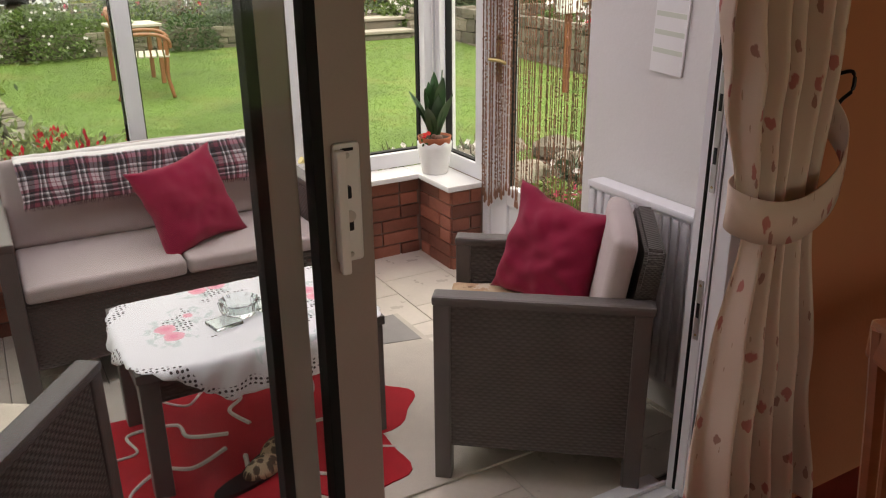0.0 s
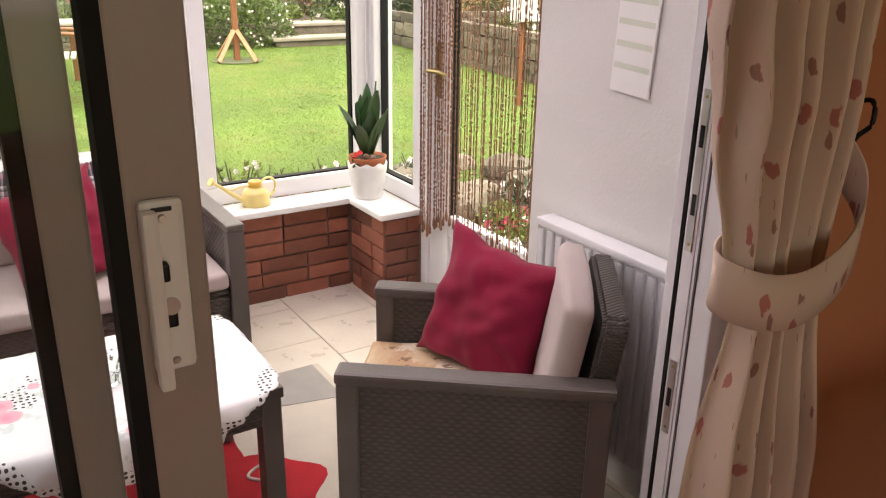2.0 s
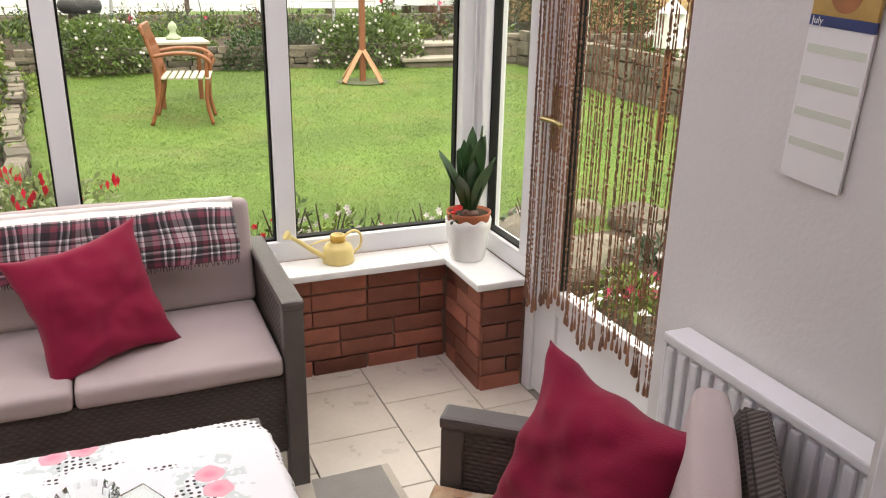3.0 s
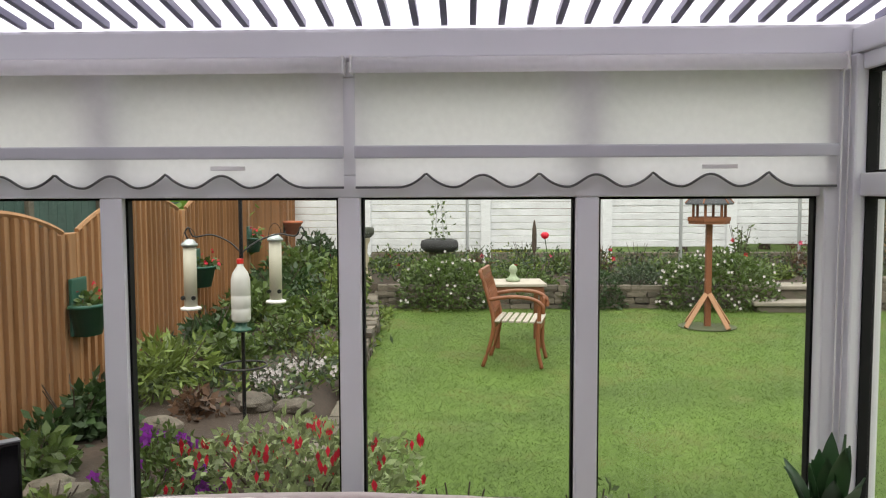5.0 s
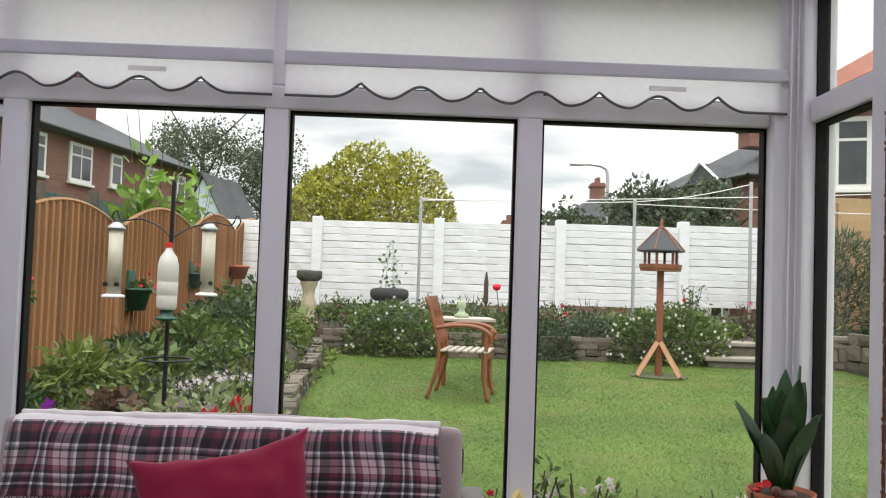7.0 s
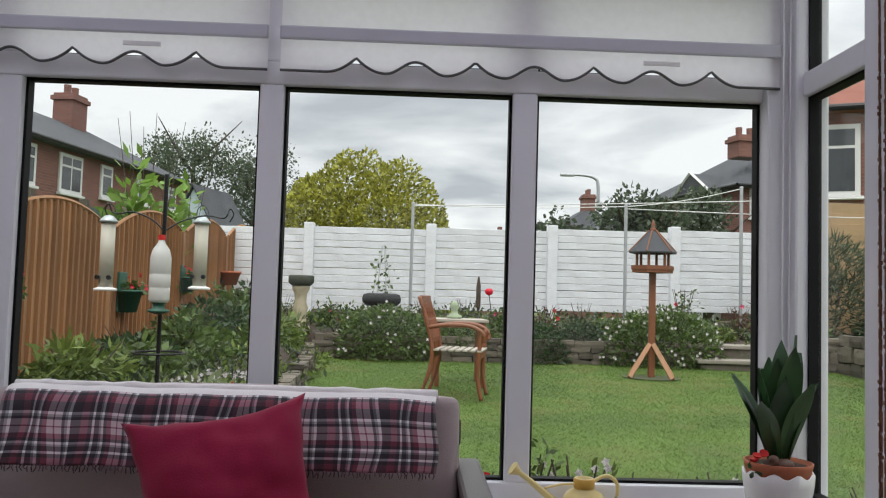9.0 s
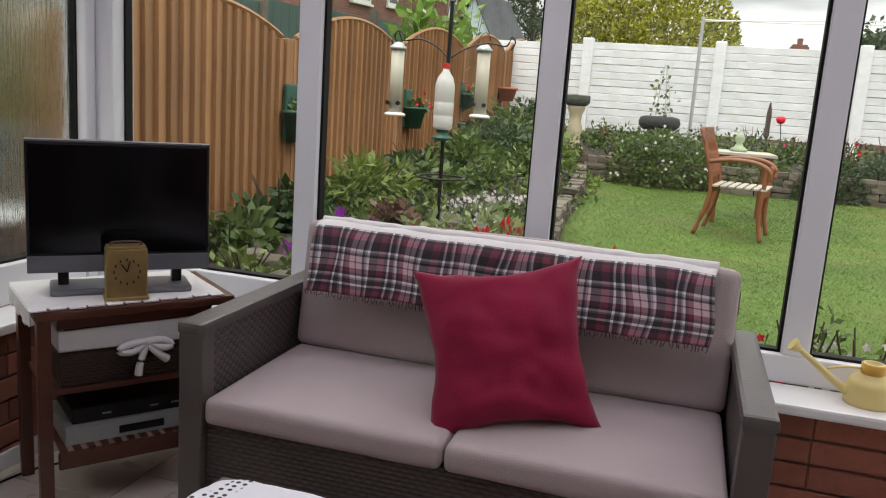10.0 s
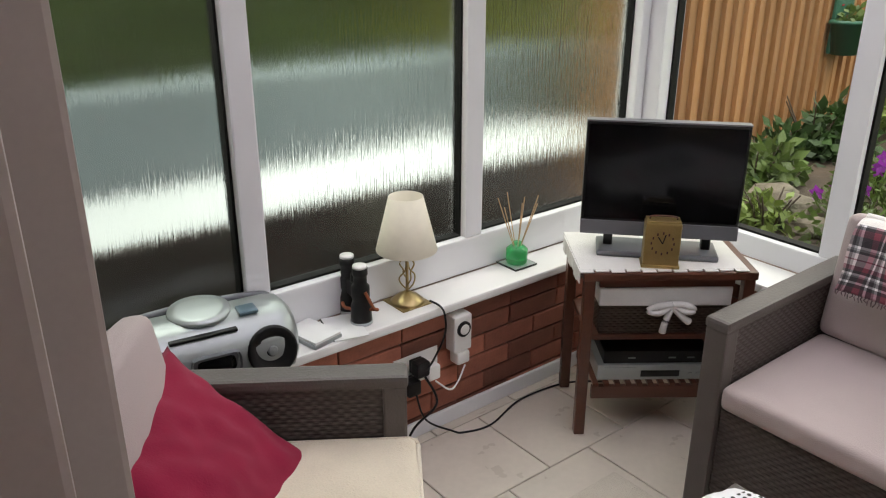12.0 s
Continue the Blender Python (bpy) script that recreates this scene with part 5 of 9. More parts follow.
part("shade", turned([(0.093, 0.19), (0.0935, 0.192), (0.052, 0.372), (0.050, 0.372), (0.0905, 0.193), (0.093, 0.19)], 40), CREAM_SHADE, lamp, "cream cloth cone shade", True)
part("fitting", turned([(0, 0.185), (0.014, 0.185), (0.014, 0.235), (0, 0.235)], 16), WHITE_PLASTIC, lamp)

dif = thing("reed_diffuser", pose(-0.725, 3.375, Z_SILL + 0.004), "green glass reed diffuser on the sill", "diffuser")
part("dish", rbox(-0.05, 0.05, -0.05, 0.05, -0.003, 0.004, 0.002), CLEAR, dif, "clear glass dish")
part("jar", turned([(0, 0.005), (0.034, 0.005), (0.037, 0.012), (0.037, 0.055), (0.024, 0.066), (0.015, 0.068), (0.015, 0.080), (0, 0.080)], 24), GREEN_GLASS, dif, "green glass jar", True)
for i in range(7):
    a = i * 2 * math.pi / 7 + 0.3
    part("reed", tubes([(0.008 * math.cos(a), 0.008 * math.sin(a), 0.05), (0.07 * math.cos(a), 0.07 * math.sin(a), 0.23 + 0.012 * math.sin(i * 2.3))], 0.0017, 6), REED, dif)

bino = thing("binoculars", pose(-0.73, 2.725, Z_SILL, 0, 0, -8), "black binoculars standing upright on the sill", "binoculars")
for x, y, h in ((-0.048, 0.0, 0.0), (0.042, 0.0, 0.0)):
    part("barrel", turned([(0, 0.0), (0.031, 0.0), (0.032, 0.012), (0.030, 0.055), (0.024, 0.075), (0.027, 0.085), (0.027, 0.118), (0.020, 0.126), (0.020, 0.152), (0.023, 0.155), (0.023, 0.175), (0, 0.175)], 24, (x, y, 0)), BLACK_PLASTIC, bino, "black rubber barrel", True)
    part("eyepiece", turned([(0, 0.175), (0.021, 0.175), (0.021, 0.183), (0, 0.184)], 20, (x, y, 0)), WHITE_PLASTIC, bino, "pale eyepiece cap", True)
    part("lens_ring", turned([(0.0315, 0.0), (0.0335, 0.002), (0.0335, 0.008), (0.0315, 0.010)], 24, (x, y, 0)), SILVER, bino)
part("bridge", rbox(-0.03, 0.03, -0.014, 0.014, 0.07, 0.12, 0.005), BLACK_PLASTIC, bino)
part("focus_wheel", turned([(0, 0.12), (0.011, 0.12), (0.011, 0.142), (0, 0.142)], 16), BLACK_PLASTIC, bino)
part("strap", tubes(spline([(0.075, 0.0, 0.11), (0.085, 0.02, 0.06), (0.078, 0.03, 0.05), (0.02, -0.034, 0.045), (-0.01, -0.036, 0.052)], 6), 0.005, 6), mat("brown_strap", (0.30, 0.08, 0.03), 0.6), bino, "brown leather strap", True)

pb = thing("booklet", pose(-0.70, 2.56, Z_SILL + 0.001, 0, 0, 12), "slim grey booklet lying on the sill", "booklet")
part("cover", rbox(-0.07, 0.07, -0.05, 0.05, 0.0, 0.012, 0.002), SILVER, pb)
part("page_block", rbox(-0.066, 0.068, -0.047, 0.047, 0.0125, 0.020, 0.001), PAPER, pb)
pb = thing("leaflet", pose(-0.69, 2.66, Z_SILL + 0.001, 0, 0, -15), "white leaflet with a dark edge on the sill", "leaflet")
part("sheet", rbox(-0.075, 0.075, -0.052, 0.052, 0.0, 0.003, 0.001), PAPER, pb)
part("dark_edge", rbox(-0.075, 0.075, -0.0535, -0.050, 0.0005, 0.0035, 0.0005), BLACK_PLASTIC, pb)

# portable radio, facing the room
rad = thing("portable_radio", pose(-0.705, 2.25, Z_SILL, 0, 0, 82) @ Matrix.Diagonal((1.13, 1.13, 1.16, 1)), "silver portable disc radio with black speakers on the sill", "radio")
bm = bmesh.new()
prof = [(-0.085, 0.0), (-0.098, 0.03), (-0.095, 0.085), (-0.065, 0.125), (-0.02, 0.142), (0.05, 0.138), (0.085, 0.11), (0.09, 0.03), (0.08, 0.0)]
rings = []
for x, k in ((-0.20, 0.72), (-0.185, 0.92), (-0.15, 1.0), (0.15, 1.0), (0.185, 0.92), (0.20, 0.72)):
    rings.append([bm.verts.new((x, y * k, 0.07 + (z - 0.07) * k)) for y, z in prof])
for a, b in zip(rings, rings[1:]):
    for i in range(len(prof)):
        j = (i + 1) % len(prof)
        bm.faces.new((a[i], b[i], b[j], a[j]))
bm.faces.new(rings[0])
bm.faces.new(rings[-1][::-1])
bmesh.ops.bevel(bm, geom=[e for e in bm.edges if e.calc_length() > 0.2], offset=0.006, segments=2, affect="EDGES")
part("body", bm, SILVER, rad, "", True)
for x in (-0.128, 0.128):
    sp = part("speaker", turned([(0, 0.0), (0.052, 0.0), (0.058, 0.006), (0.058, 0.014), (0.052, 0.016), (0.040, 0.010), (0.018, 0.003), (0.014, 0.008), (0, 0.010)], 32), BLACK_PLASTIC, rad, "black round speaker", True)
    sp.matrix_basis = pose(x, -0.088, 0.062, 80)
    part("cone", turned([(0, 0.011), (0.012, 0.0105), (0.010, 0.014), (0, 0.016)], 16), SILVER, rad).matrix_basis = pose(x, -0.090, 0.062, 80)
part("display", rbox(-0.042, 0.042, -0.103, -0.094, 0.045, 0.078, 0.010), SCREEN, rad, "oval display window")
part("bezel", rbox(-0.055, 0.055, -0.099, -0.090, 0.035, 0.088, 0.016), TV_GREY, rad)
for i in range(5):
    part("button", rbox(-0.05 + i * 0.022, -0.034 + i * 0.022, -0.099, -0.09, 0.012, 0.024, 0.003), SILVER, rad)
lid = part("disc_lid", turned([(0, 0.0), (0.072, 0.0), (0.070, 0.008), (0.05, 0.011), (0, 0.012)], 32), SILVER, rad, "round disc lid", True)
lid.matrix_basis = pose(0.0, 0.02, 0.139, 3)
for x0, x1 in ((-0.09, 0.06),):
    part("slot", rbox(x0, x1, -0.075, -0.060, 0.119, 0.126, 0.002, None), BLACK_PLASTIC, rad)
part("control", rbox(0.075, 0.12, -0.045, 0.0, 0.136, 0.146, 0.006), mat("blue_grey_plastic", (0.10, 0.16, 0.20), 0.3), rad)
part("handle", tubes(spline([(-0.17, 0.05, 0.115), (-0.16, 0.075, 0.125), (0, 0.09, 0.128), (0.16, 0.075, 0.125), (0.17, 0.05, 0.115)], 6), 0.009, 8), TV_GREY, rad, "folded carrying handle", True)

# sockets and leads on the brick wall
so = thing("timer_plug", pose(-0.655, 3.045, 0.29), "white plug-in timer with a round dial on the brick wall", "timer")
part("body", rbox(-0.002, 0.045, -0.035, 0.035, -0.01, 0.115, 0.006), WHITE_PLASTIC, so)
part("dial", turned([(0, 0), (0.026, 0), (0.026, 0.006), (0.016, 0.007), (0.016, 0.003), (0, 0.003)], 28), BLACK_PLASTIC, so, "black ringed dial").matrix_basis = pose(0.045, 0, 0.07, 0, 90)
part("dial_face", turned([(0, 0), (0.019, 0), (0.017, 0.009), (0, 0.010)], 28), WHITE_PLASTIC, so).matrix_basis = pose(0.045, 0, 0.07, 0, 90)
part("plug", rbox(0.005, 0.05, -0.025, 0.025, -0.055, -0.012, 0.008), WHITE_PLASTIC, so, "white plug below the timer")
for i, (y, z, mt) in enumerate(((2.925, 0.245, WHITE_PLASTIC), (2.885, 0.27, BLACK_PLASTIC), (2.85, 0.215, BLACK_PLASTIC))):
    pl = thing("mains_plug", pose(-0.652, y, z), "white mains plug in the wall socket" if mt is WHITE_PLASTIC else "black mains plug in the wall socket", "plug", "plugs on the brick wall")
    part("body", rbox(0.008, 0.05, -0.024, 0.024, -0.025, 0.025, 0.008), mt, pl)
    part("pin_face", rbox(-0.002, 0.008, -0.022, 0.022, -0.022, 0.022, 0.002), mt, pl)
sk = thing("wall_socket", pose(-0.6545, 2.89, 0.245), "white double wall socket on the brick wall", "socket")
part("plate", rbox(-0.003, 0.0005, -0.085, 0.085, -0.045, 0.06, 0.001), WHITE_PLASTIC, sk)
for i, (pts, mt, r) in enumerate((
        ([(-0.66, 2.95, Z_SILL + 0.012), (-0.625, 2.96, Z_SILL + 0.006), (-0.592, 2.955, Z_SILL - 0.01), (-0.585, 2.95, 0.38), (-0.60, 2.92, 0.30), (-0.60, 2.89, 0.27)], BLACK_PLASTIC, 0.0035),
        ([(-0.60, 2.85, 0.20), (-0.59, 2.88, 0.10), (-0.585, 2.98, 0.02), (-0.57, 3.02, 0.005), (-0.55, 3.12, 0.004), (-0.60, 3.3, 0.004), (-0.58, 3.5, 0.004), (-0.50, 3.62, 0.004)], BLACK_PLASTIC, 0.0035),
        ([(-0.60, 2.925, 0.22), (-0.57, 2.96, 0.19), (-0.58, 3.0, 0.20), (-0.60, 3.045, 0.235)], WHITE_PLASTIC, 0.003),
        ([(-0.60, 2.885, 0.25), (-0.56, 2.90, 0.17), (-0.58, 2.83, 0.10), (-0.60, 2.80, 0.02)], BLACK_PLASTIC, 0.004))):
    tagged(part("lead", tubes(spline(pts, 8), r, 6), mt, None, "", True), "black electric lead hanging from the sockets" if mt is BLACK_PLASTIC else "white electric lead between plug and timer", "cable", "leads by the sockets")

# watering can
can = thing("watering_can", pose(1.722, 4.0, Z_SILL, 0, 0, 8) @ Matrix.Diagonal((1.12, 1.12, 1.12, 1)), "pale yellow metal watering can on the sill", "watering can")
part("body", turned([(0, 0), (0.055, 0), (0.057, 0.006), (0.052, 0.05), (0.045, 0.062), (0.024, 0.074), (0.024, 0.10), (0.020, 0.10), (0.020, 0.07), (0, 0.07)], 32), YELLOW, can, "", True)
part("collar", turned([(0.0245, 0.074), (0.027, 0.078), (0.027, 0.098), (0.0245, 0.10)], 28), mat("amber_enamel", (0.70, 0.42, 0.08), 0.3), can, "amber collar", True)
part("spout", tubes(spline([(-0.045, 0, 0.02), (-0.09, 0, 0.052), (-0.14, 0, 0.092), (-0.175, 0, 0.118)], 6), 0.011, 10, 0.006), YELLOW, can, "long thin spout", True)
part("rose", turned([(0, 0), (0.006, 0), (0.017, 0.02), (0.017, 0.024), (0, 0.024)], 18), YELLOW, can).matrix_basis = pose(-0.170, 0, 0.113, 0, -55)
part("handle", tubes(spline([(0.022, 0, 0.09), (0.06, 0, 0.105), (0.088, 0, 0.085), (0.085, 0, 0.045), (0.052, 0, 0.02)], 7), 0.005, 8), YELLOW, can, "", True)
part("brace", tubes(spline([(-0.024, 0, 0.085), (-0.06, 0, 0.085), (-0.105, 0, 0.075)], 5), 0.003, 8), YELLOW, can, "", True)

# potted plant
pp = thing("potted_plant", pose(2.225, 3.87, Z_SILL) @ Matrix.Diagonal((1.06, 1.06, 1.12, 1)), "strap-leaved green plant in a white pot on the sill", "potted plant")
bm = bmesh.new()
lathe(bm, [(0, 0.0), (0.062, 0.0), (0.066, 0.006), (0.086, 0.125), (0.088, 0.15), (0.083, 0.152), (0.080, 0.14), (0.0, 0.132)], 48)
for v in bm.verts:
    a = math.atan2(v.co.y, v.co.x)
    if v.co.z > 0.145:
        v.co.z += 0.006 * math.cos(9 * a)
part("pot", bm, POT_WHITE, pp, "white glazed pot with a wavy rim", True)
part("inner_pot", turned([(0.070, 0.13), (0.079, 0.150), (0.083, 0.168), (0.085, 0.176), (0.080, 0.177), (0.077, 0.165), (0, 0.160)], 32), TERRACOTTA, pp, "terracotta inner pot", True)
part("soil", turned([(0, 0.170), (0.04, 0.171), (0.0775, 0.166)], 24), SOIL, pp)
for i in range(17):
    rnd = random.Random(i + 3)
    a = i * 2.4 + rnd.uniform(-0.2, 0.2)
    ln = rnd.uniform(0.22, 0.32) * (1.0 if i < 9 else 0.8)
    lean = rnd.uniform(0.06, 0.20) if i < 9 else rnd.uniform(0.24, 0.48)
    wmax = rnd.uniform(0.028, 0.038)
    bm = bmesh.new()
    prev = None
    for k in range(11):
        t = k / 10
        r, z = 0.012 + ln * math.sin(lean) * t * (0.5 + 0.6 * t), 0.168 + ln * math.cos(lean * (0.6 + 0.5 * t)) * t
        w = wmax * (0.42 + 1.3 * t) * (1 - t ** 3.2) if k < 10 else 0.001
        d, s = Vector((math.cos(a), math.sin(a), 0)), Vector((-math.sin(a), math.cos(a), 0))
        c = d * r + Vector((0, 0, z))
        row = [bm.verts.new(c - s * w + d * 0.006), bm.verts.new(c), bm.verts.new(c + s * w + d * 0.006)]
        if prev:
            for q in range(2):
                bm.faces.new((prev[q], prev[q + 1], row[q + 1], row[q]))
        prev = row
    part("leaf", bm, PLANT_LEAF, pp, "", True)
bm = bmesh.new()
for x, y, z, rx, ry, rz in ((0, 0, 0.2, 0.035, 0.016, 0.018), (-0.034, 0, 0.215, 0.015, 0.012, 0.014), (-0.02, 0, 0.182, 0.006, 0.008, 0.016), (0.022, 0, 0.182, 0.008, 0.009, 0.016)):
    got = bmesh.ops.create_uvsphere(bm, u_segments=14, v_segments=8, radius=1)["verts"]
    for v in got:
        v.co = Vector((x + v.co.x * rx, y + v.co.y * ry, z + v.co.z * rz))
fg = part("garden_figure", bm, FIGURE, None, "", True)
fg.matrix_basis = pose(2.215, 3.815, Z_SILL - 0.004, 0, 0, 20)
tagged(fg, "small brown animal ornament in the plant pot", "ornament")
fl = thing("small_flower", pose(2.16, 3.845, Z_SILL + 0.165), "red flower with small leaves at the pot rim", "flower")
for i in range(9):
    a = i * 0.9
    part("leaf", turned([(0, 0), (0.012, 0.004), (0, 0.008)], 7), PLANT_LEAF, fl).matrix_basis = pose(0.018 * math.cos(a), 0.018 * math.sin(a), 0.008 * (i % 4), 30 * i, 40)
for i in range(3):
    part("blossom", turned([(0, 0), (0.010, 0.006), (0.013, 0.012), (0, 0.010)], 8), mat("red_blossom", (0.65, 0.02, 0.02), 0.6) if i == 0 else bpy.data.materials["red_blossom"], fl).matrix_basis = pose(-0.012 + 0.012 * i, 0.01 * (i % 2), 0.03 + 0.01 * i, 20 * i)

# radiator, calendar, clock
ra = thing("radiator", pose(2.15, 0, 0), "white panel radiator with upright flutes on the side wall", "radiator")
part("top_grille", rbox(-0.085, -0.012, 1.79, 2.425, 0.765, 0.790, 0.006), UPVC, ra)
y = 1.80
while y < 2.41:
    part("flute", rbox(-0.082, -0.064, y, y + 0.026, 0.16, 0.757, 0.006), UPVC, ra)
    y += 0.042
part("front_panel", rbox(-0.070, -0.060, 1.795, 2.42, 0.14, 0.764, 0.002), UPVC, ra)
part("rear_panel", rbox(-0.03, -0.018, 1.795, 2.42, 0.14, 0.764, 0.003), UPVC, ra)
for y in (1.79, 2.418):
    part("side_cover", rbox(-0.078, -0.018, y, y + 0.006, 0.15, 0.764, 0.002), UPVC, ra)
part("pipe", tubes([(-0.04, 1.83, 0.14), (-0.04, 1.83, 0.0)], 0.008, 10), UPVC, ra)
part("bracket", rbox(-0.02, 0.0, 2.0, 2.04, 0.3, 0.6, 0.002), UPVC, ra)

cal = thing("calendar", pose(2.1485, 2.148, 1.41, 0, 0, 0) @ Matrix.Rotation(radians(3), 4, "X"), "wall calendar open at July with a golden animal photograph", "calendar")
part("sheet", rbox(-0.008, -0.001, -0.072, 0.072, -0.21, 0.075, 0.001), PAPER, cal)
part("photograph", rbox(-0.009, -0.001, -0.072, 0.072, 0.094, 0.215, 0.001), PHOTO, cal, "golden photograph")
bm = bmesh.new()
got = bmesh.ops.create_uvsphere(bm, u_segments=16, v_segments=10, radius=1)["verts"]
for v in got:
    v.co = Vector((-0.0095 + v.co.x * 0.0006, v.co.y * 0.035, 0.135 + v.co.z * 0.034))
got = bmesh.ops.create_uvsphere(bm, u_segments=16, v_segments=10, radius=1)["verts"]
for v in got:
    v.co = Vector((-0.0095 + v.co.x * 0.0006, 0.012 + v.co.y * 0.018, 0.178 + v.co.z * 0.024))
part("printed_shape", bm, PHOTO_DARK, cal)
part("title_band", rbox(-0.0095, -0.001, -0.072, 0.072, 0.075, 0.094, 0.001), NAVY, cal, "navy band with the month")
for i in range(4):
    z = 0.035 - i * 0.058
    part("printed_band", rbox(-0.0086, -0.0078, -0.066, 0.066, z - 0.008, z + 0.008, 0.0002), PALE_GREEN, cal)
tc = bpy.data.curves.new("month", "FONT")
tc.body, tc.size, tc.extrude = "July", 0.018, 0.0003
tmp = new("month", tc)
dg = bpy.context.evaluated_depsgraph_get()
tme = bpy.data.meshes.new_from_object(tmp.evaluated_get(dg))
bpy.data.objects.remove(tmp)
tme.materials.clear()
tme.materials.append(PAPER)
word = new("month", tme)
word.parent = cal
word.matrix_basis = Matrix.Translation((-0.0102, 0.066, 0.079)) @ Euler((radians(90), 0, radians(-90))).to_matrix().to_4x4()

ck = thing("wall_clock", pose(2.15, 2.165, 1.815, 0, -90, 0), "round wall clock with a dark brown rim and printed dial", "wall clock")
part("rim", turned([(0.150, 0.0), (0.152, 0.02), (0.146, 0.038), (0.132, 0.040), (0.124, 0.030), (0.124, 0.0)], 64), CLOCK_RIM, ck, "dark brown rounded rim", True)
part("dial", turned([(0, 0.012), (0.126, 0.012), (0.126, 0.0), (0, 0.0)], 48), CLOCK_FACE, ck, "pale grey dial")
for i in range(12):
    a = i * math.pi / 6
    bm = bmesh.new()
    blob(bm, 0, 0, 0.017, 0.009, a * 1.7, 0.012, 0.0132, 0.2, 3, i)
    part("printed_bird", bm, CLOCK_RIM if i % 2 else TV_GREY, ck).matrix_basis = pose(0.092 * math.cos(a), 0.092 * math.sin(a), 0)
for a, l in ((60, 0.07), (-20, 0.09)):
    part("pointer", rbox(-0.003, 0.003, -0.012, l, 0.016, 0.018, 0.0005), BLACK_PLASTIC, ck).matrix_basis = pose(0, 0, 0, 0, 0, a)
part("glass", turned([(0, 0.026), (0.124, 0.026), (0.124, 0.028), (0, 0.029)], 40), DOOR_PANE, ck).visible_shadow = False

# bead curtain in front of the garden door
bc = thing("bead_curtain", pose(2.325, 0, 0), "brown wooden bead curtain hanging over the garden door", "bead curtain")
part("rail", rbox(-0.008, 0.012, 2.585, 3.575, 2.062, 2.085, 0.003), WOOD_DARK, bc)


def strand_mesh(length, seed):
    rnd = random.Random(seed)
    prof, z = [(0.0012, 0.0)], 0.0
    while z > -length + 0.07:
        gap, ln, r = rnd.uniform(0.004, 0.012), rnd.uniform(0.022, 0.05), rnd.choice((0.0024, 0.0026, 0.0028, 0.0048))
        if r > 0.004:
            ln = 0.011
        z -= gap
        prof += [(0.0012, z), (r, z - 0.002), (r, z - ln + 0.002), (0.0012, z - ln)]
        z -= ln
    prof += [(0.0012, -length + 0.055), (0.0055, -length + 0.025), (0.0065, -length + 0.008), (0.0, -length)]
    bm = bmesh.new()
    lathe(bm, prof, 5)
    me = bpy.data.meshes.new("strand")
    bmesh.ops.recalc_face_normals(bm, faces=bm.faces)
    bm.to_mesh(me)
    bm.free()
    me.materials.append(BEAD)
    return me


rnd = random.Random(5)
ys = [2.60 + i * 0.0165 for i in range(46)] + [3.36 + i * 0.0095 for i in range(22)]
for i, y in enumerate(ys):
    ph = ((y - 2.6) / 0.36) % 1.0
    length = 2.06 - 0.36 - 0.10 * abs(2 * ph - 1) + rnd.uniform(-0.02, 0.02)
    ob = new("strand", strand_mesh(length, i % 14))
    ob.parent = bc
    ob.matrix_basis = pose(rnd.uniform(-0.012, 0.004), y + rnd.uniform(-0.004, 0.004), 2.062, rnd.uniform(-0.35, 0.35), rnd.uniform(-0.2, 0.2), 0)

# ashtray and cards on the table
at = thing("glass_ashtray", pose(0.80, 2.66, TZ + 0.0075), "heavy cut-glass ashtray on the lace cloth", "ashtray")
bm = bmesh.new()
lathe(bm, [(0, 0.0), (0.052, 0.0), (0.062, 0.012), (0.068, 0.045), (0.064, 0.048), (0.050, 0.040), (0.044, 0.014), (0, 0.010)], 32)
for v in bm.verts:
    r = math.hypot(v.co.x, v.co.y)
    if r > 0.055:
        a = math.atan2(v.co.y, v.co.x)
        v.co.x *= 1 + 0.03 * (1 if int((a + 4) * 5.1) % 2 else -1)
        v.co.y *= 1 + 0.03 * (1 if int((a + 4) * 5.1) % 2 else -1)
part("bowl", bm, CLEAR, at, "faceted clear bowl")
for x, y, r in ((0.895, 2.665, 30), (0.73, 2.60, 12)):
    cs = thing("glass_coaster", pose(x, y, TZ + 0.0075, 0, 0, r), "square clear glass coaster on the lace cloth", "coaster", "glass coasters")
    part("slab", rbox(-0.048, 0.048, -0.042, 0.042, 0.0, 0.012, 0.004), CLEAR, cs)

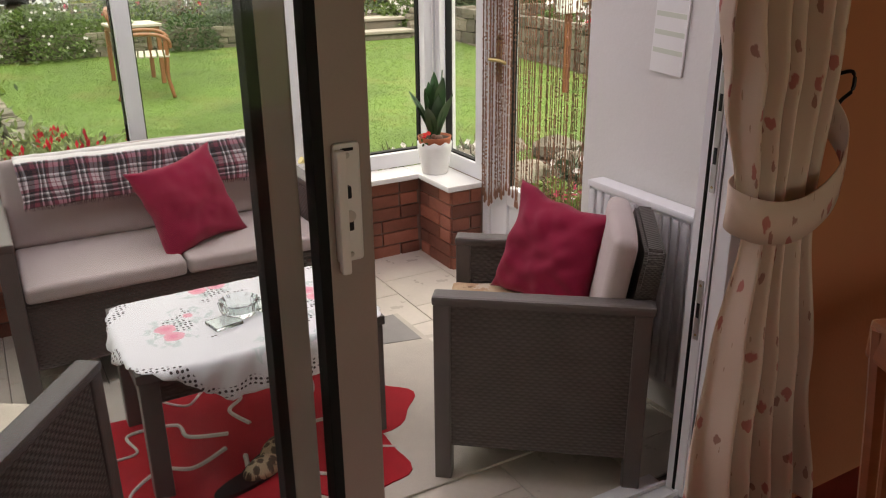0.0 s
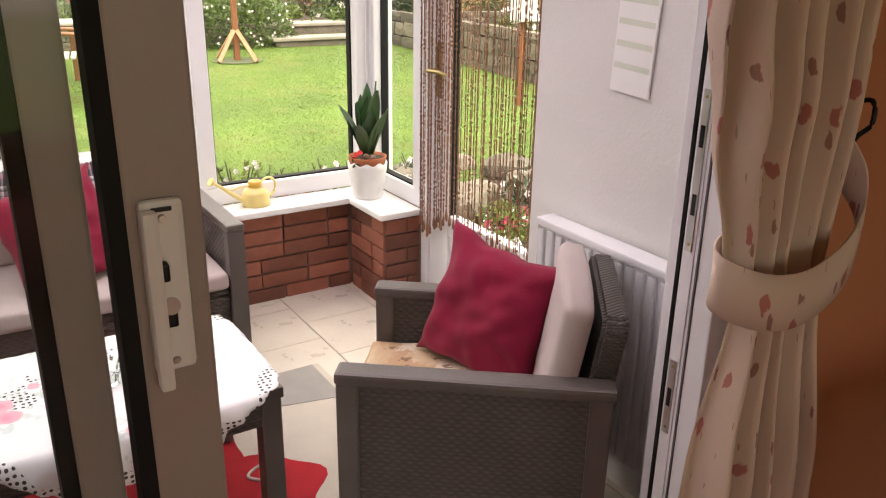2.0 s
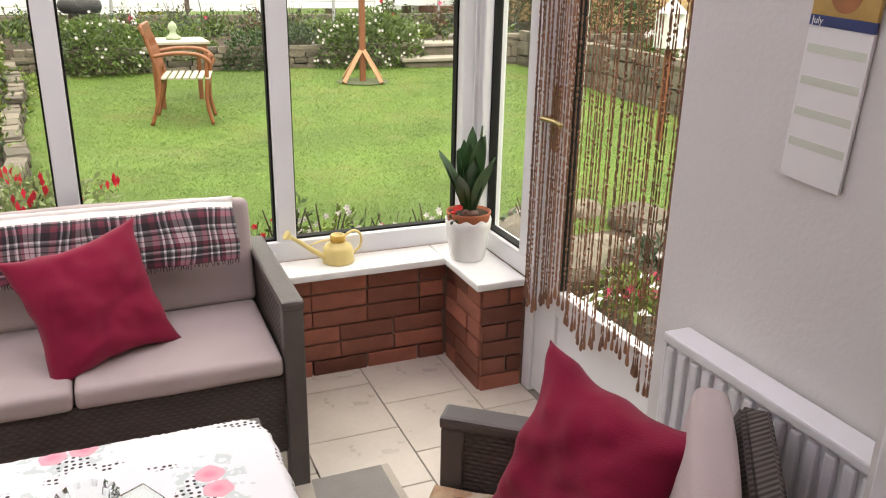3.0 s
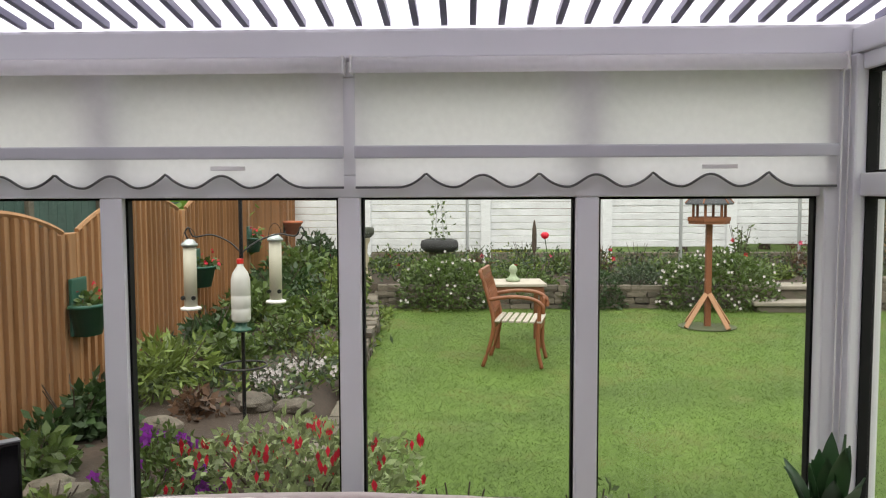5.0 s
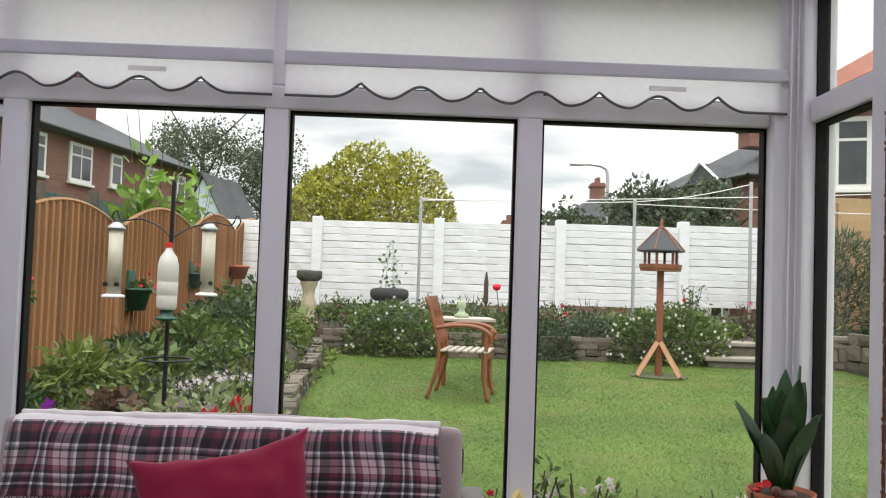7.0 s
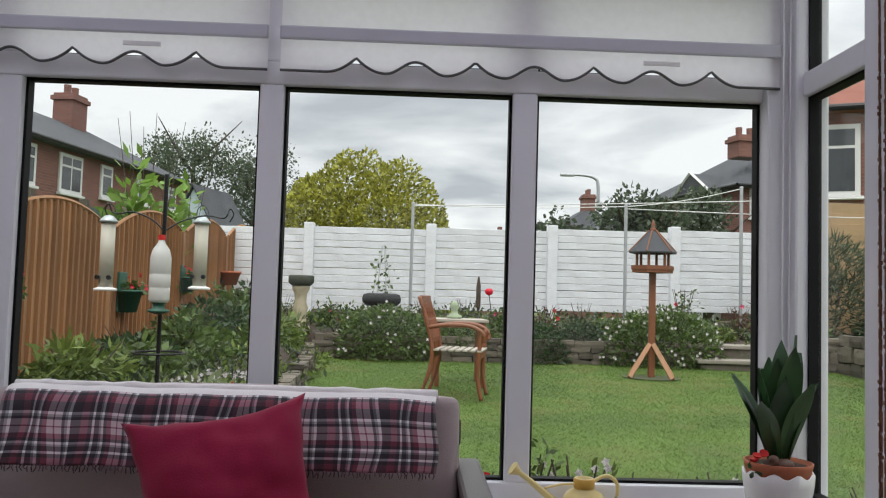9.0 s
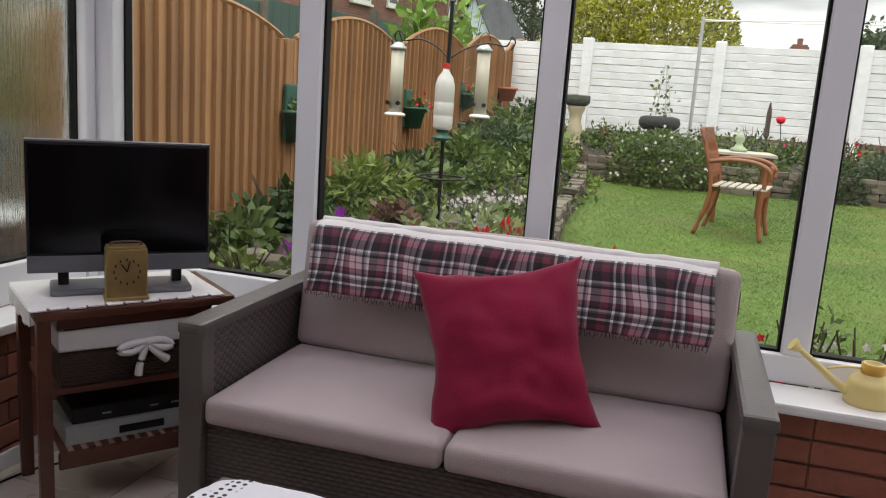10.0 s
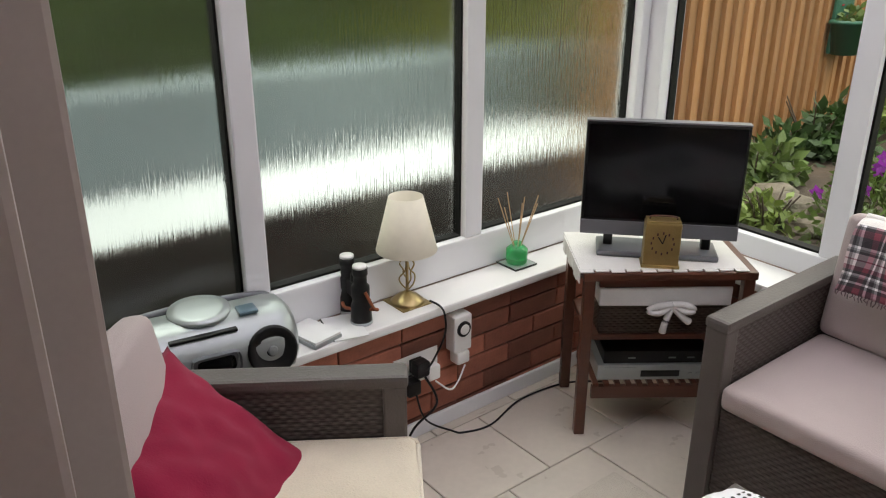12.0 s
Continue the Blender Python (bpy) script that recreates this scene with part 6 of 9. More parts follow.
# floor-length curtain by the patio door
cur = thing("curtain", pose(0, 0, 0), "cream curtain printed with red flowers, gathered by a tieback", "curtain")
nz_, nu = 70, 120
verts, uvs, faces = [], [], []
for j in range(nz_ + 1):
    z = 2.30 - 2.20 * j / nz_

    def lerp(tab):
        for (z0, a), (z1, b) in zip(tab, tab[1:]):
            if z1 <= z <= z0:
                t = (z0 - z) / (z0 - z1)
                t = t * t * (3 - 2 * t)
                return a + (b - a) * t
        return tab[-1][1]

    left = lerp([(2.31, 1.51), (1.5, 1.535), (1.3, 1.58), (1.07, 1.63), (0.95, 1.68), (0.65, 1.63), (0.30, 1.595), (0.09, 1.58)])
    right = lerp([(2.31, 1.93), (1.5, 1.885), (1.07, 1.905), (0.95, 1.905), (0.55, 1.97), (0.09, 2.05)])
    amp = lerp([(2.31, 0.048), (1.4, 0.046), (1.03, 0.020), (0.6, 0.040), (0.09, 0.055)])
    ymid = lerp([(2.31, 1.385), (1.03, 1.385), (0.09, 1.375)])
    for i in range(nu + 1):
        u = i / nu
        w = u + 0.02 * math.sin(u * 17 + z * 1.5)
        verts.append((left + (right - left) * w, ymid + amp * math.sin(u * 2 * math.pi * 5.0 + 0.9 * math.sin(z * 2) + 1.4 * noise.noise(Vector((u * 3, z * 0.8, 7)))) + 0.006 * noise.noise(Vector((u * 9, z * 3, 0))), z + 0.02 * math.sin(u * 9) * (1 if j == nz_ else 0)))
        uvs.append((u * 1.35, z))
for j in range(nz_):
    for i in range(nu):
        a = j * (nu + 1) + i
        faces.append((a, a + 1, a + nu + 2, a + nu + 1))
cl = data_part("cloth", verts, faces, CURTAIN, cur, "cream floral cloth in folds", True, uvs)
sm = cl.modifiers.new("thickness", "SOLIDIFY")
sm.thickness = 0.002
verts, uvs, faces = [], [], []
band = spline([(1.99, 1.44, 1.21), (1.975, 1.37, 1.14), (1.90, 1.325, 1.06), (1.78, 1.312, 1.01), (1.67, 1.325, 1.01), (1.61, 1.385, 1.035), (1.66, 1.43, 1.05), (1.80, 1.44, 1.08), (1.99, 1.442, 1.21)], 8)
for k, p in enumerate(band):
    for q in (-0.052, 0.0, 0.052):
        verts.append((p.x, p.y - 0.003 * (1 - abs(q) / 0.052), p.z + q))
        uvs.append((0.3 + k * 0.02, 0.5 + q))
for k in range(len(band) - 1):
    for q in range(2):
        a = k * 3 + q
        faces.append((a, a + 1, a + 4, a + 3))
tb = data_part("tieback", verts, faces, CURTAIN, cur, "matching cloth tieback", True, uvs)
sm = tb.modifiers.new("thickness", "SOLIDIFY")
sm.thickness = 0.004
part("hook", tubes(spline([(2.01, 1.448, 1.30), (2.015, 1.41, 1.31), (2.01, 1.40, 1.27), (2.0, 1.42, 1.24), (1.99, 1.43, 1.20)], 5), 0.005, 8), BLACK_PLASTIC, cur, "dark tieback hook", True)
pole = thing("curtain_pole", pose(0, 1.385, 2.335), "dark wooden curtain pole above the patio door", "curtain pole")
part("rod", tubes([(-1.0, 0, 0), (2.25, 0, 0)], 0.014, 14), WOOD_DARK, pole, "", True)
for x in (-0.9, 0.6, 2.18):
    part("bracket", rbox(x - 0.01, x + 0.01, -0.01, 0.062, -0.02, 0.02, 0.003), WOOD_DARK, pole)


def dining_chair(m, label):
    c = thing("dining_chair", m, label, "dining chair")
    for x in (-0.15, 0.15):
        bm = tubes(spline([(x, 0.20, 0), (x, 0.19, 0.44), (x * 0.99, 0.215, 0.75), (x * 0.98, 0.25, 1.03)], 6), 0.021, 8)
        part("back_post", bm, WOOD_ORANGE, c)
        part("leg", rbox(x - 0.02, x + 0.02, -0.20, -0.16, 0, 0.43, 0.005), WOOD_ORANGE, c)
    part("top_rail", rbox(-0.172, 0.172, 0.225, 0.262, 0.965, 1.04, 0.010), WOOD_ORANGE, c)
    part("lower_rail", rbox(-0.14, 0.14, 0.190, 0.212, 0.52, 0.56, 0.005), WOOD_ORANGE, c)
    for i in range(5):
        x = -0.10 + i * 0.05
        part("back_slat", tubes([(x, 0.20, 0.55), (x, 0.222, 0.78), (x, 0.243, 0.97)], 0.011, 8), WOOD_ORANGE, c)
    part("seat", cushion(-0.19, 0.19, -0.22, 0.20, 0.43, 0.475, 0.015), mat("dark_red_seat", (0.20, 0.03, 0.03), 0.8), c, "dark red padded seat", True)
    part("stretcher", rbox(-0.14, 0.14, -0.187, -0.173, 0.2, 0.225, 0.003), WOOD_ORANGE, c)
    return c


dining_chair(pose(1.57, 0.667, 0, 0, 0, 65.0) @ Matrix.Diagonal((0.9, 0.9, 0.97, 1)), "varnished pine dining chair with a slatted back")
dt = thing("dining_table", pose(2.25, 0.55, 0), "varnished wooden dining table in the living room", "dining table")
part("tabletop", rbox(-0.42, 0.75, -0.75, 0.55, 0.72, 0.75, 0.008), WOOD_ORANGE, dt)
for x in (-0.36, 0.69):
    for y in (-0.69, 0.49):
        part("leg", rbox(x - 0.03, x + 0.03, y - 0.03, y + 0.03, 0, 0.72, 0.005), WOOD_ORANGE, dt)

# ---- garden ----


def leaf_mat(name, color, var=0.45, glow=0.3, rough=0.55):
    m = bpy.data.materials.new(name)
    n = Nodes(m)
    geo = n.node("ShaderNodeNewGeometry")
    lvl = n.op("ADD", n.op("MULTIPLY", n.op("SUBTRACT", geo.outputs["Random Per Island"], 0.5), 2 * var), 1.0)
    sc = n.node("ShaderNodeVectorMath")
    sc.operation = "SCALE"
    sc.inputs[0].default_value = color
    n.put(sc.inputs["Scale"], lvl)
    n.put(n.b.inputs["Base Color"], sc.outputs[0])
    n.b.inputs["Roughness"].default_value = rough
    tl = n.node("ShaderNodeBsdfTranslucent")
    n.put(tl.inputs[0], sc.outputs[0])
    mx = n.node("ShaderNodeMixShader")
    mx.inputs[0].default_value = glow
    n.put(mx.inputs[1], n.b.outputs[0])
    n.put(mx.inputs[2], tl.outputs[0])
    n.put(n.t.nodes["Material Output"].inputs[0], mx.outputs[0])
    return m


LEAF = leaf_mat("garden_leaf", (0.076, 0.118, 0.027))
LEAF_DARK = leaf_mat("dark_leaf", (0.034, 0.068, 0.020))
LEAF_LIGHT = leaf_mat("light_leaf", (0.135, 0.185, 0.040))
LEAF_GOLD = leaf_mat("golden_leaf", (0.280, 0.280, 0.036), 0.6)
LEAF_VINE = leaf_mat("vine_leaf", (0.16, 0.27, 0.045), 0.4, 0.4)
LEAF_FUCHSIA = leaf_mat("fuchsia_leaf", (0.230, 0.280, 0.120), 0.5)
LEAF_GREY = leaf_mat("grey_green_leaf", (0.058, 0.082, 0.045))
LEAF_RED = leaf_mat("reddish_leaf", (0.11, 0.06, 0.035))
TREE_LEAF = leaf_mat("tree_leaf", (0.080, 0.105, 0.062), 0.5, 0.45)
FL_WHITE = leaf_mat("white_petal", (0.75, 0.68, 0.70), 0.15)
FL_RED = leaf_mat("red_petal", (0.62, 0.018, 0.045), 0.3)
FL_PINK = leaf_mat("pink_petal", (0.62, 0.08, 0.16), 0.3)
FL_PURPLE = leaf_mat("purple_petal", (0.32, 0.04, 0.42), 0.3)
BARK = mat("bark", (0.07, 0.05, 0.038), 0.9, var=0.3, scale=14, bump=0.8, bump_scale=60)
GRASS = leaf_mat("grass_blade", (0.084, 0.140, 0.018), 0.22, 0.40)
cn = Nodes(GRASS)
co, gx_, gy_, gz_ = cn.coords()
old = cn.b.inputs["Base Color"].links[0].from_socket
patch = cn.op("ADD", cn.op("MULTIPLY", cn.noise(co, 0.7, 6.0, 0.62), 1.5), cn.op("MULTIPLY", cn.noise(co, 5.0, 4.0, 0.6), 0.7))
patch = cn.op("SUBTRACT", patch, 0.10)
sc_ = cn.node("ShaderNodeVectorMath")
sc_.operation = "SCALE"
cn.put(sc_.inputs[0], old)
cn.put(sc_.inputs["Scale"], patch)
dry = cn.near(cn.noise(co, 1.7, 4.0, 0.6), 0.70, 0.09, 0.08)
tone = cn.mix(cn.op("MULTIPLY", dry, 0.65), sc_.outputs[0], (0.22, 0.19, 0.065))
cn.put(cn.b.inputs["Base Color"], tone)
for nd in cn.t.nodes:
    if nd.bl_idname == "ShaderNodeBsdfTranslucent":
        cn.put(nd.inputs[0], tone)
TURF = mat("turf", (0.078, 0.132, 0.017), 0.9, var=0.40, scale=1.6, fine=0.30, bump=0.6, bump_scale=120, dirt=((0.17, 0.15, 0.05), 1.1, 0.64))
EARTH = mat("garden_soil", (0.046, 0.031, 0.022), 0.95, var=0.4, scale=5, fine=0.4, bump=1.0, bump_scale=45)
STONE = mat("grey_brown_stone", (0.120, 0.100, 0.078), 0.9, var=0.3, scale=9, fine=0.25, bump=0.9, bump_scale=40, per_object=0.42, dirt=((0.07, 0.075, 0.045), 5.0, 0.56))
STONE_DARK = mat("wall_joint_earth", (0.045, 0.038, 0.03), 0.95, var=0.3, scale=12)
PAVING = mat("paving_stone", (0.27, 0.24, 0.20), 0.9, var=0.2, scale=5, fine=0.15, bump=0.5, bump_scale=60, per_object=0.2)
FENCE = mat("tan_fence_timber", (0.32, 0.158, 0.066), 0.75, var=0.28, scale=3, fine=0.2, bump=0.4, bump_scale=50, stretch=(6, 6, 0.6), per_object=0.22)
FENCE_NEW = mat("pale_fence_timber", (0.40, 0.27, 0.15), 0.8, var=0.15, scale=4, fine=0.15, bump=0.3, stretch=(1, 1, 5), per_object=0.12)
FENCE_GREEN = mat("dark_green_timber", (0.045, 0.085, 0.075), 0.8, var=0.2, scale=4, fine=0.1)
WHITEWASH = mat("white_painted_concrete", (0.70, 0.71, 0.73), 0.8, var=0.09, scale=5, fine=0.14, bump=1.0, bump_scale=26, stretch=(1, 1, 3), per_object=0.03)
POST_WOOD = mat("red_brown_stained_wood", (0.20, 0.068, 0.028), 0.5, var=0.2, scale=5, fine=0.15, stretch=(4, 4, 0.8))
GREY_WOOD = mat("weathered_slat", (0.36, 0.32, 0.27), 0.8, var=0.2, scale=8)
SLATE = mat("roof_slate", (0.075, 0.078, 0.085), 0.85, spec=0.2, var=0.25, scale=1.4, fine=0.2, bump=0.6, bump_scale=9)
TILE_RED = mat("red_roof_tile", (0.25, 0.09, 0.06), 0.8, var=0.25, scale=2, bump=0.5, bump_scale=9)
RENDER_WHITE = mat("white_render", (0.66, 0.66, 0.64), 0.9, var=0.06, scale=1)
PALE_BLUE = mat("pale_blue_boards", (0.40, 0.47, 0.52), 0.8, var=0.06, scale=2)
GALV = mat("galvanised_steel", (0.42, 0.43, 0.44), 0.45, 0.6, var=0.15, scale=9)
GREEN_PLASTIC = mat("green_plastic", (0.02, 0.09, 0.06), 0.45, var=0.1)
TYRE = mat("black_tyre_rubber", (0.016, 0.016, 0.017), 0.8, var=0.2)
SEED = mat("bird_seed", (0.20, 0.13, 0.07), 0.8, var=0.5, scale=90, fine=0.3)
MILKY = bpy.data.materials.new("milky_plastic")
cn = Nodes(MILKY)
cn.b.inputs["Base Color"].default_value, cn.b.inputs["Roughness"].default_value = (0.74, 0.73, 0.70, 1), 0.3
cn.b.inputs["Transmission Weight"].default_value = 0.35
TUBE = bpy.data.materials.new("cloudy_tube")
cn = Nodes(TUBE)
cn.b.inputs["Base Color"].default_value, cn.b.inputs["Roughness"].default_value = (0.66, 0.62, 0.50, 1), 0.35
cn.b.inputs["Transmission Weight"].default_value = 0.4
FAR_BRICK = bpy.data.materials.new("weathered_house_brick")
cn = Nodes(FAR_BRICK)
co, bx, by, bz = cn.coords()
bt = cn.node("ShaderNodeTexBrick")
cv = cn.node("ShaderNodeCombineXYZ")
cn.put(cv.inputs[0], cn.op("ADD", bx, by))
cn.put(cv.inputs[1], bz)
cn.put(bt.inputs["Vector"], cv.outputs[0])
bt.inputs["Color1"].default_value, bt.inputs["Color2"].default_value, bt.inputs["Mortar"].default_value = (0.24, 0.092, 0.066, 1), (0.15, 0.058, 0.044, 1), (0.24, 0.19, 0.16, 1)
bt.inputs["Scale"].default_value, bt.inputs["Brick Width"].default_value, bt.inputs["Row Height"].default_value, bt.inputs["Mortar Size"].default_value = 1.0, 0.225, 0.075, 0.006
cn.put(cn.b.inputs["Base Color"], cn.mix(cn.op("MULTIPLY", cn.noise(co, 0.7), 0.5), bt.outputs["Color"], (0.13, 0.07, 0.06)))
cn.b.inputs["Roughness"].default_value = 0.9


def lawn_z(x, y):
    return 0.14 + 0.033 * max(0.0, min(6.5, y - 4.2)) + 0.015 * noise.noise(Vector((x * 0.6, y * 0.6, 0)))


def lawn_edge(y):
    """Left edge of the lawn."""
    return 0.46 - 0.07 * max(0.0, y - 7.0) + 0.03 * math.sin(y * 2.2)


def heightfield(name, fx, x0, x1, y0, y1, nx, ny, material, label, category, kind="structure"):
    verts = [(x0 + (x1 - x0) * i / nx, y0 + (y1 - y0) * j / ny, 0) for j in range(ny + 1) for i in range(nx + 1)]
    verts = [(x, y, fx(x, y)) for x, y, _ in verts]
    faces = [(j * (nx + 1) + i, j * (nx + 1) + i + 1, (j + 1) * (nx + 1) + i + 1, (j + 1) * (nx + 1) + i) for j in range(ny) for i in range(nx)]
    ob = data_part(name, verts, faces, material, None, "", True)
    return tagged(ob, label, category, kind=kind)


def ground_z(x, y):
    """The ground as one sheet: lawn, beds and the land round about."""
    z = lawn_z(x, y)
    if x < lawn_edge(y) - 0.12 and y > 4.2:
        t = min(1, (lawn_edge(y) - 0.12 - x) / 0.25)
        z += t * (0.13 + 0.02 * (y - 4)) + 0.05 * noise.noise(Vector((x * 2.5, y * 2.5, 3)))
    if y > 11.1 - 0.05 * max(0, x - 3):
        z = 0.60 + 0.12 * min(1.0, (y - 11.1) / 1.9) + 0.03 * noise.noise(Vector((x * 3, y * 3, 1)))
    if x < -0.9 and y < 4.3:
        z = -0.03
    return z


lawn_ground = heightfield("ground", ground_z, -1.5, 7.5, 4.15, 13.05, 120, 150, [TURF, EARTH], "mown lawn with flower beds of dark soil", "garden")
me = lawn_ground.data
idx = []
for p in me.polygons:
    c = p.center
    idx.append(1 if (c.x < lawn_edge(c.y) - 0.08 or c.y > 10.95 or c.y < 4.75 or (c.x > 5.9 and c.y > 4)) else 0)
me.polygons.foreach_set("material_index", idx)
bm = bmesh.new()
for q in (((-60, -20), (60, -20), (60, 4.15), (-60, 4.15)), ((-60, 4.15), (-1.5, 4.15), (-1.5, 13.05), (-60, 13.05)), ((7.5, 4.15), (60, 4.15), (60, 13.05), (7.5, 13.05)), ((-60, 13.05), (60, 13.05), (60, 150), (-60, 150))):
    bm.faces.new([bm.verts.new((x, y, -0.16)) for x, y in q])
tagged(part("ground_far", bm, TURF), "rough grass of the land round the gardens", "ground", kind="structure")


def fast_mesh(name, verts, quads, material, parent=None, label="", mats=None):
    """A mesh of loose faces from arrays (n faces of k corners)."""
    verts, quads = np.asarray(verts, np.float32), np.asarray(quads, np.int32)
    me = bpy.data.meshes.new(name)
    k = quads.shape[1]
    me.vertices.add(len(verts))
    me.vertices.foreach_set("co", verts.ravel())
    me.loops.add(quads.size)
    me.loops.foreach_set("vertex_index", quads.ravel())
    me.polygons.add(len(quads))
    me.polygons.foreach_set("loop_start", np.arange(0, quads.size, k, dtype=np.int32))
    me.polygons.foreach_set("loop_total", np.full(len(quads), k, np.int32))
    for m in material if isinstance(material, (list, tuple)) else [material]:
        me.materials.append(m)
    if mats is not None:
        me.polygons.foreach_set("material_index", np.asarray(mats, np.int32))
    me.update(calc_edges=True)
    ob = new(name, me)
    if parent:
        ob.parent = parent
    if label:
        ob["label"] = label
    return ob


def leaves(centers, out, size, rng, slim=0.45, droop=0.25, spread=0.9):
    """Pointed leaves of four corners at the centres, looking along out with some disorder."""
    n = len(centers)
    d = out + rng.normal(0, spread, (n, 3))
    d[:, 2] -= droop
    d /= np.linalg.norm(d, axis=1)[:, None] + 1e-9
    r = rng.normal(0, 1, (n, 3))
    s = np.cross(d, r)
    s /= np.linalg.norm(s, axis=1)[:, None] + 1e-9
    ln = (size * rng.uniform(0.6, 1.35, n))[:, None]
    v = np.stack([centers, centers + d * ln * 0.5 + s * ln * slim * 0.5, centers + d * ln, centers + d * ln * 0.5 - s * ln * slim * 0.5], 1).reshape(-1, 3)
    return v, np.arange(4 * n).reshape(n, 4)


def crown_points(n, rng, rx, ry, rz, lumps=9, hollow=0.55):
    """Points through a lumpy mound: several clumps of unlike size, with gaps between."""
    c = rng.normal(0, 1, (lumps, 3))
    c /= np.linalg.norm(c, axis=1)[:, None]
    c[:, 2] = np.abs(c[:, 2]) * 0.8
    c *= rng.uniform(0.35, 0.72, (lumps, 1))
    rad = rng.uniform(0.28, 0.52, lumps)
    w = rng.choice(lumps, n, p=rad ** 2 / (rad ** 2).sum())
    q = rng.normal(0, 1, (n, 3))
    q /= np.linalg.norm(q, axis=1)[:, None]
    p = c[w] + q * rad[w][:, None] * rng.uniform(hollow, 1.05, (n, 1))
    p[:, 2] = np.maximum(p[:, 2], 0.02)
    return p * np.array([rx, ry, rz]), q


def dome_points(n, rng, rx, ry, rz, deep=0.55):
    """Points through a full rounded mound with a lumpy skin."""
    q = rng.normal(0, 1, (n, 3))
    q[:, 2] = np.abs(q[:, 2])
    q /= np.linalg.norm(q, axis=1)[:, None]
    bump = np.array([noise.noise(Vector((a[0] * 2.6, a[1] * 2.6, a[2] * 2.6 + rx))) + 0.5 * noise.noise(Vector((a[0] * 6, a[1] * 6, a[2] * 6))) for a in q])
    r = (1 + 0.17 * bump) * (1 - (1 - deep) * rng.uniform(0, 1, n) ** 2.2)
    return q * r[:, None] * np.array([rx, ry, rz]), q


def bush(name, x, y, z, rx, ry, rz, n, size, material, label, category="bush", flower=None, nf=0, fsize=0.03, seed=0, slim=0.45, group="", lumps=9, spread=0.9, hollow=0.5, flower_low=0.2, hang=False, dome=False):
    rng = np.random.default_rng(seed + int(1000 * abs(x)) + int(100 * y))
    b = thing(name, pose(x, y, z), label, category, group)
    p, q = dome_points(n, rng, rx, ry, rz) if dome else crown_points(n, rng, rx, ry, rz, lumps, hollow)
    v, f = leaves(p, q, size, rng, slim, 0.25, spread)
    fast_mesh("foliage", v, f, material, b)
    bm = bmesh.new()
    for k in range(6):
        a = k * 1.1 + seed
        tube(bm, [(0.02 * math.cos(a), 0.02 * math.sin(a), -0.03), (rx * 0.3 * math.cos(a), ry * 0.3 * math.sin(a), rz * 0.5), (rx * 0.55 * math.cos(a), ry * 0.55 * math.sin(a), rz * 0.85)], 0.008, 5, 0.003)
    part("stem", bm, BARK, b)
    if flower:
        r2 = np.random.default_rng(seed + 5)
        p, q = dome_points(nf * 3, r2, rx * 1.05, ry * 1.05, rz * 1.05, 0.96) if dome else crown_points(nf * 3, r2, rx * 1.03, ry * 1.03, rz * 1.04, lumps, 0.97)
        keep = p[p[:, 2] > rz * flower_low][:nf]
        fv, ff = [], []
        for c in keep:
            base = len(fv)
            if hang:
                for k in range(3):
                    o = c + rng.normal(0, fsize * 0.6, 3)
                    w = fsize * 0.35
                    fv += [o, o + (w, 0.3 * w, -fsize * 0.8), o + (0, 0, -fsize * 1.9), o + (-w, -0.3 * w, -fsize * 0.8)]
                    ff.append([base + 4 * k, base + 4 * k + 1, base + 4 * k + 2, base + 4 * k + 3])
            else:
                tilt = rng.normal(0, 0.5, 2)
                for k in range(5):
                    a, a2 = k * 1.2566, k * 1.2566 + 1.2
                    fv += [c, c + (fsize * 0.6 * math.cos(a), -0.4 * fsize + fsize * tilt[0] * 0.3, fsize * 0.6 * math.sin(a)), c + (fsize * math.cos((a + a2) / 2), -0.5 * fsize, fsize * math.sin((a + a2) / 2)), c + (fsize * 0.6 * math.cos(a2), -0.4 * fsize + fsize * tilt[1] * 0.3, fsize * 0.6 * math.sin(a2))]
                    ff.append([base + 4 * k, base + 4 * k + 1, base + 4 * k + 2, base + 4 * k + 3])
        if fv:
            fast_mesh("blossom", fv, ff, flower, b)
    return b


# grass blades
rng = np.random.default_rng(11)
nb = 260000
u = rng.uniform(0, 1, nb)
gy = 4.75 + 6.2 * u ** 1.25
gxx = rng.uniform(0, 1, nb) * 6.0
gxx = np.array([lawn_edge(y) - 0.06 for y in gy]) + gxx
keep = gxx < 6.0
gxx, gy = gxx[keep], gy[keep]
gz = np.array([lawn_z(a, b) for a, b in zip(gxx, gy)])
nb = len(gxx)
ang = rng.uniform(0, 2 * np.pi, nb)
hgt = rng.uniform(0.008, 0.019, nb)
wid = rng.uniform(0.0009, 0.0018, nb) * (1 + 0.25 * (gy - 4.5) / 3)
base = np.stack([gxx, gy, gz], 1)
sd_ = np.stack([np.cos(ang), np.sin(ang), np.zeros(nb)], 1) * wid[:, None]
tip = base + np.stack([rng.normal(0, 0.022, nb), rng.normal(0, 0.022, nb), hgt], 1)
gv = np.stack([base - sd_, base + sd_, tip], 1).reshape(-1, 3)
tagged(fast_mesh("grass", gv, np.arange(3 * nb).reshape(nb, 3), GRASS), "short bright green lawn grass", "grass", kind="stuff")

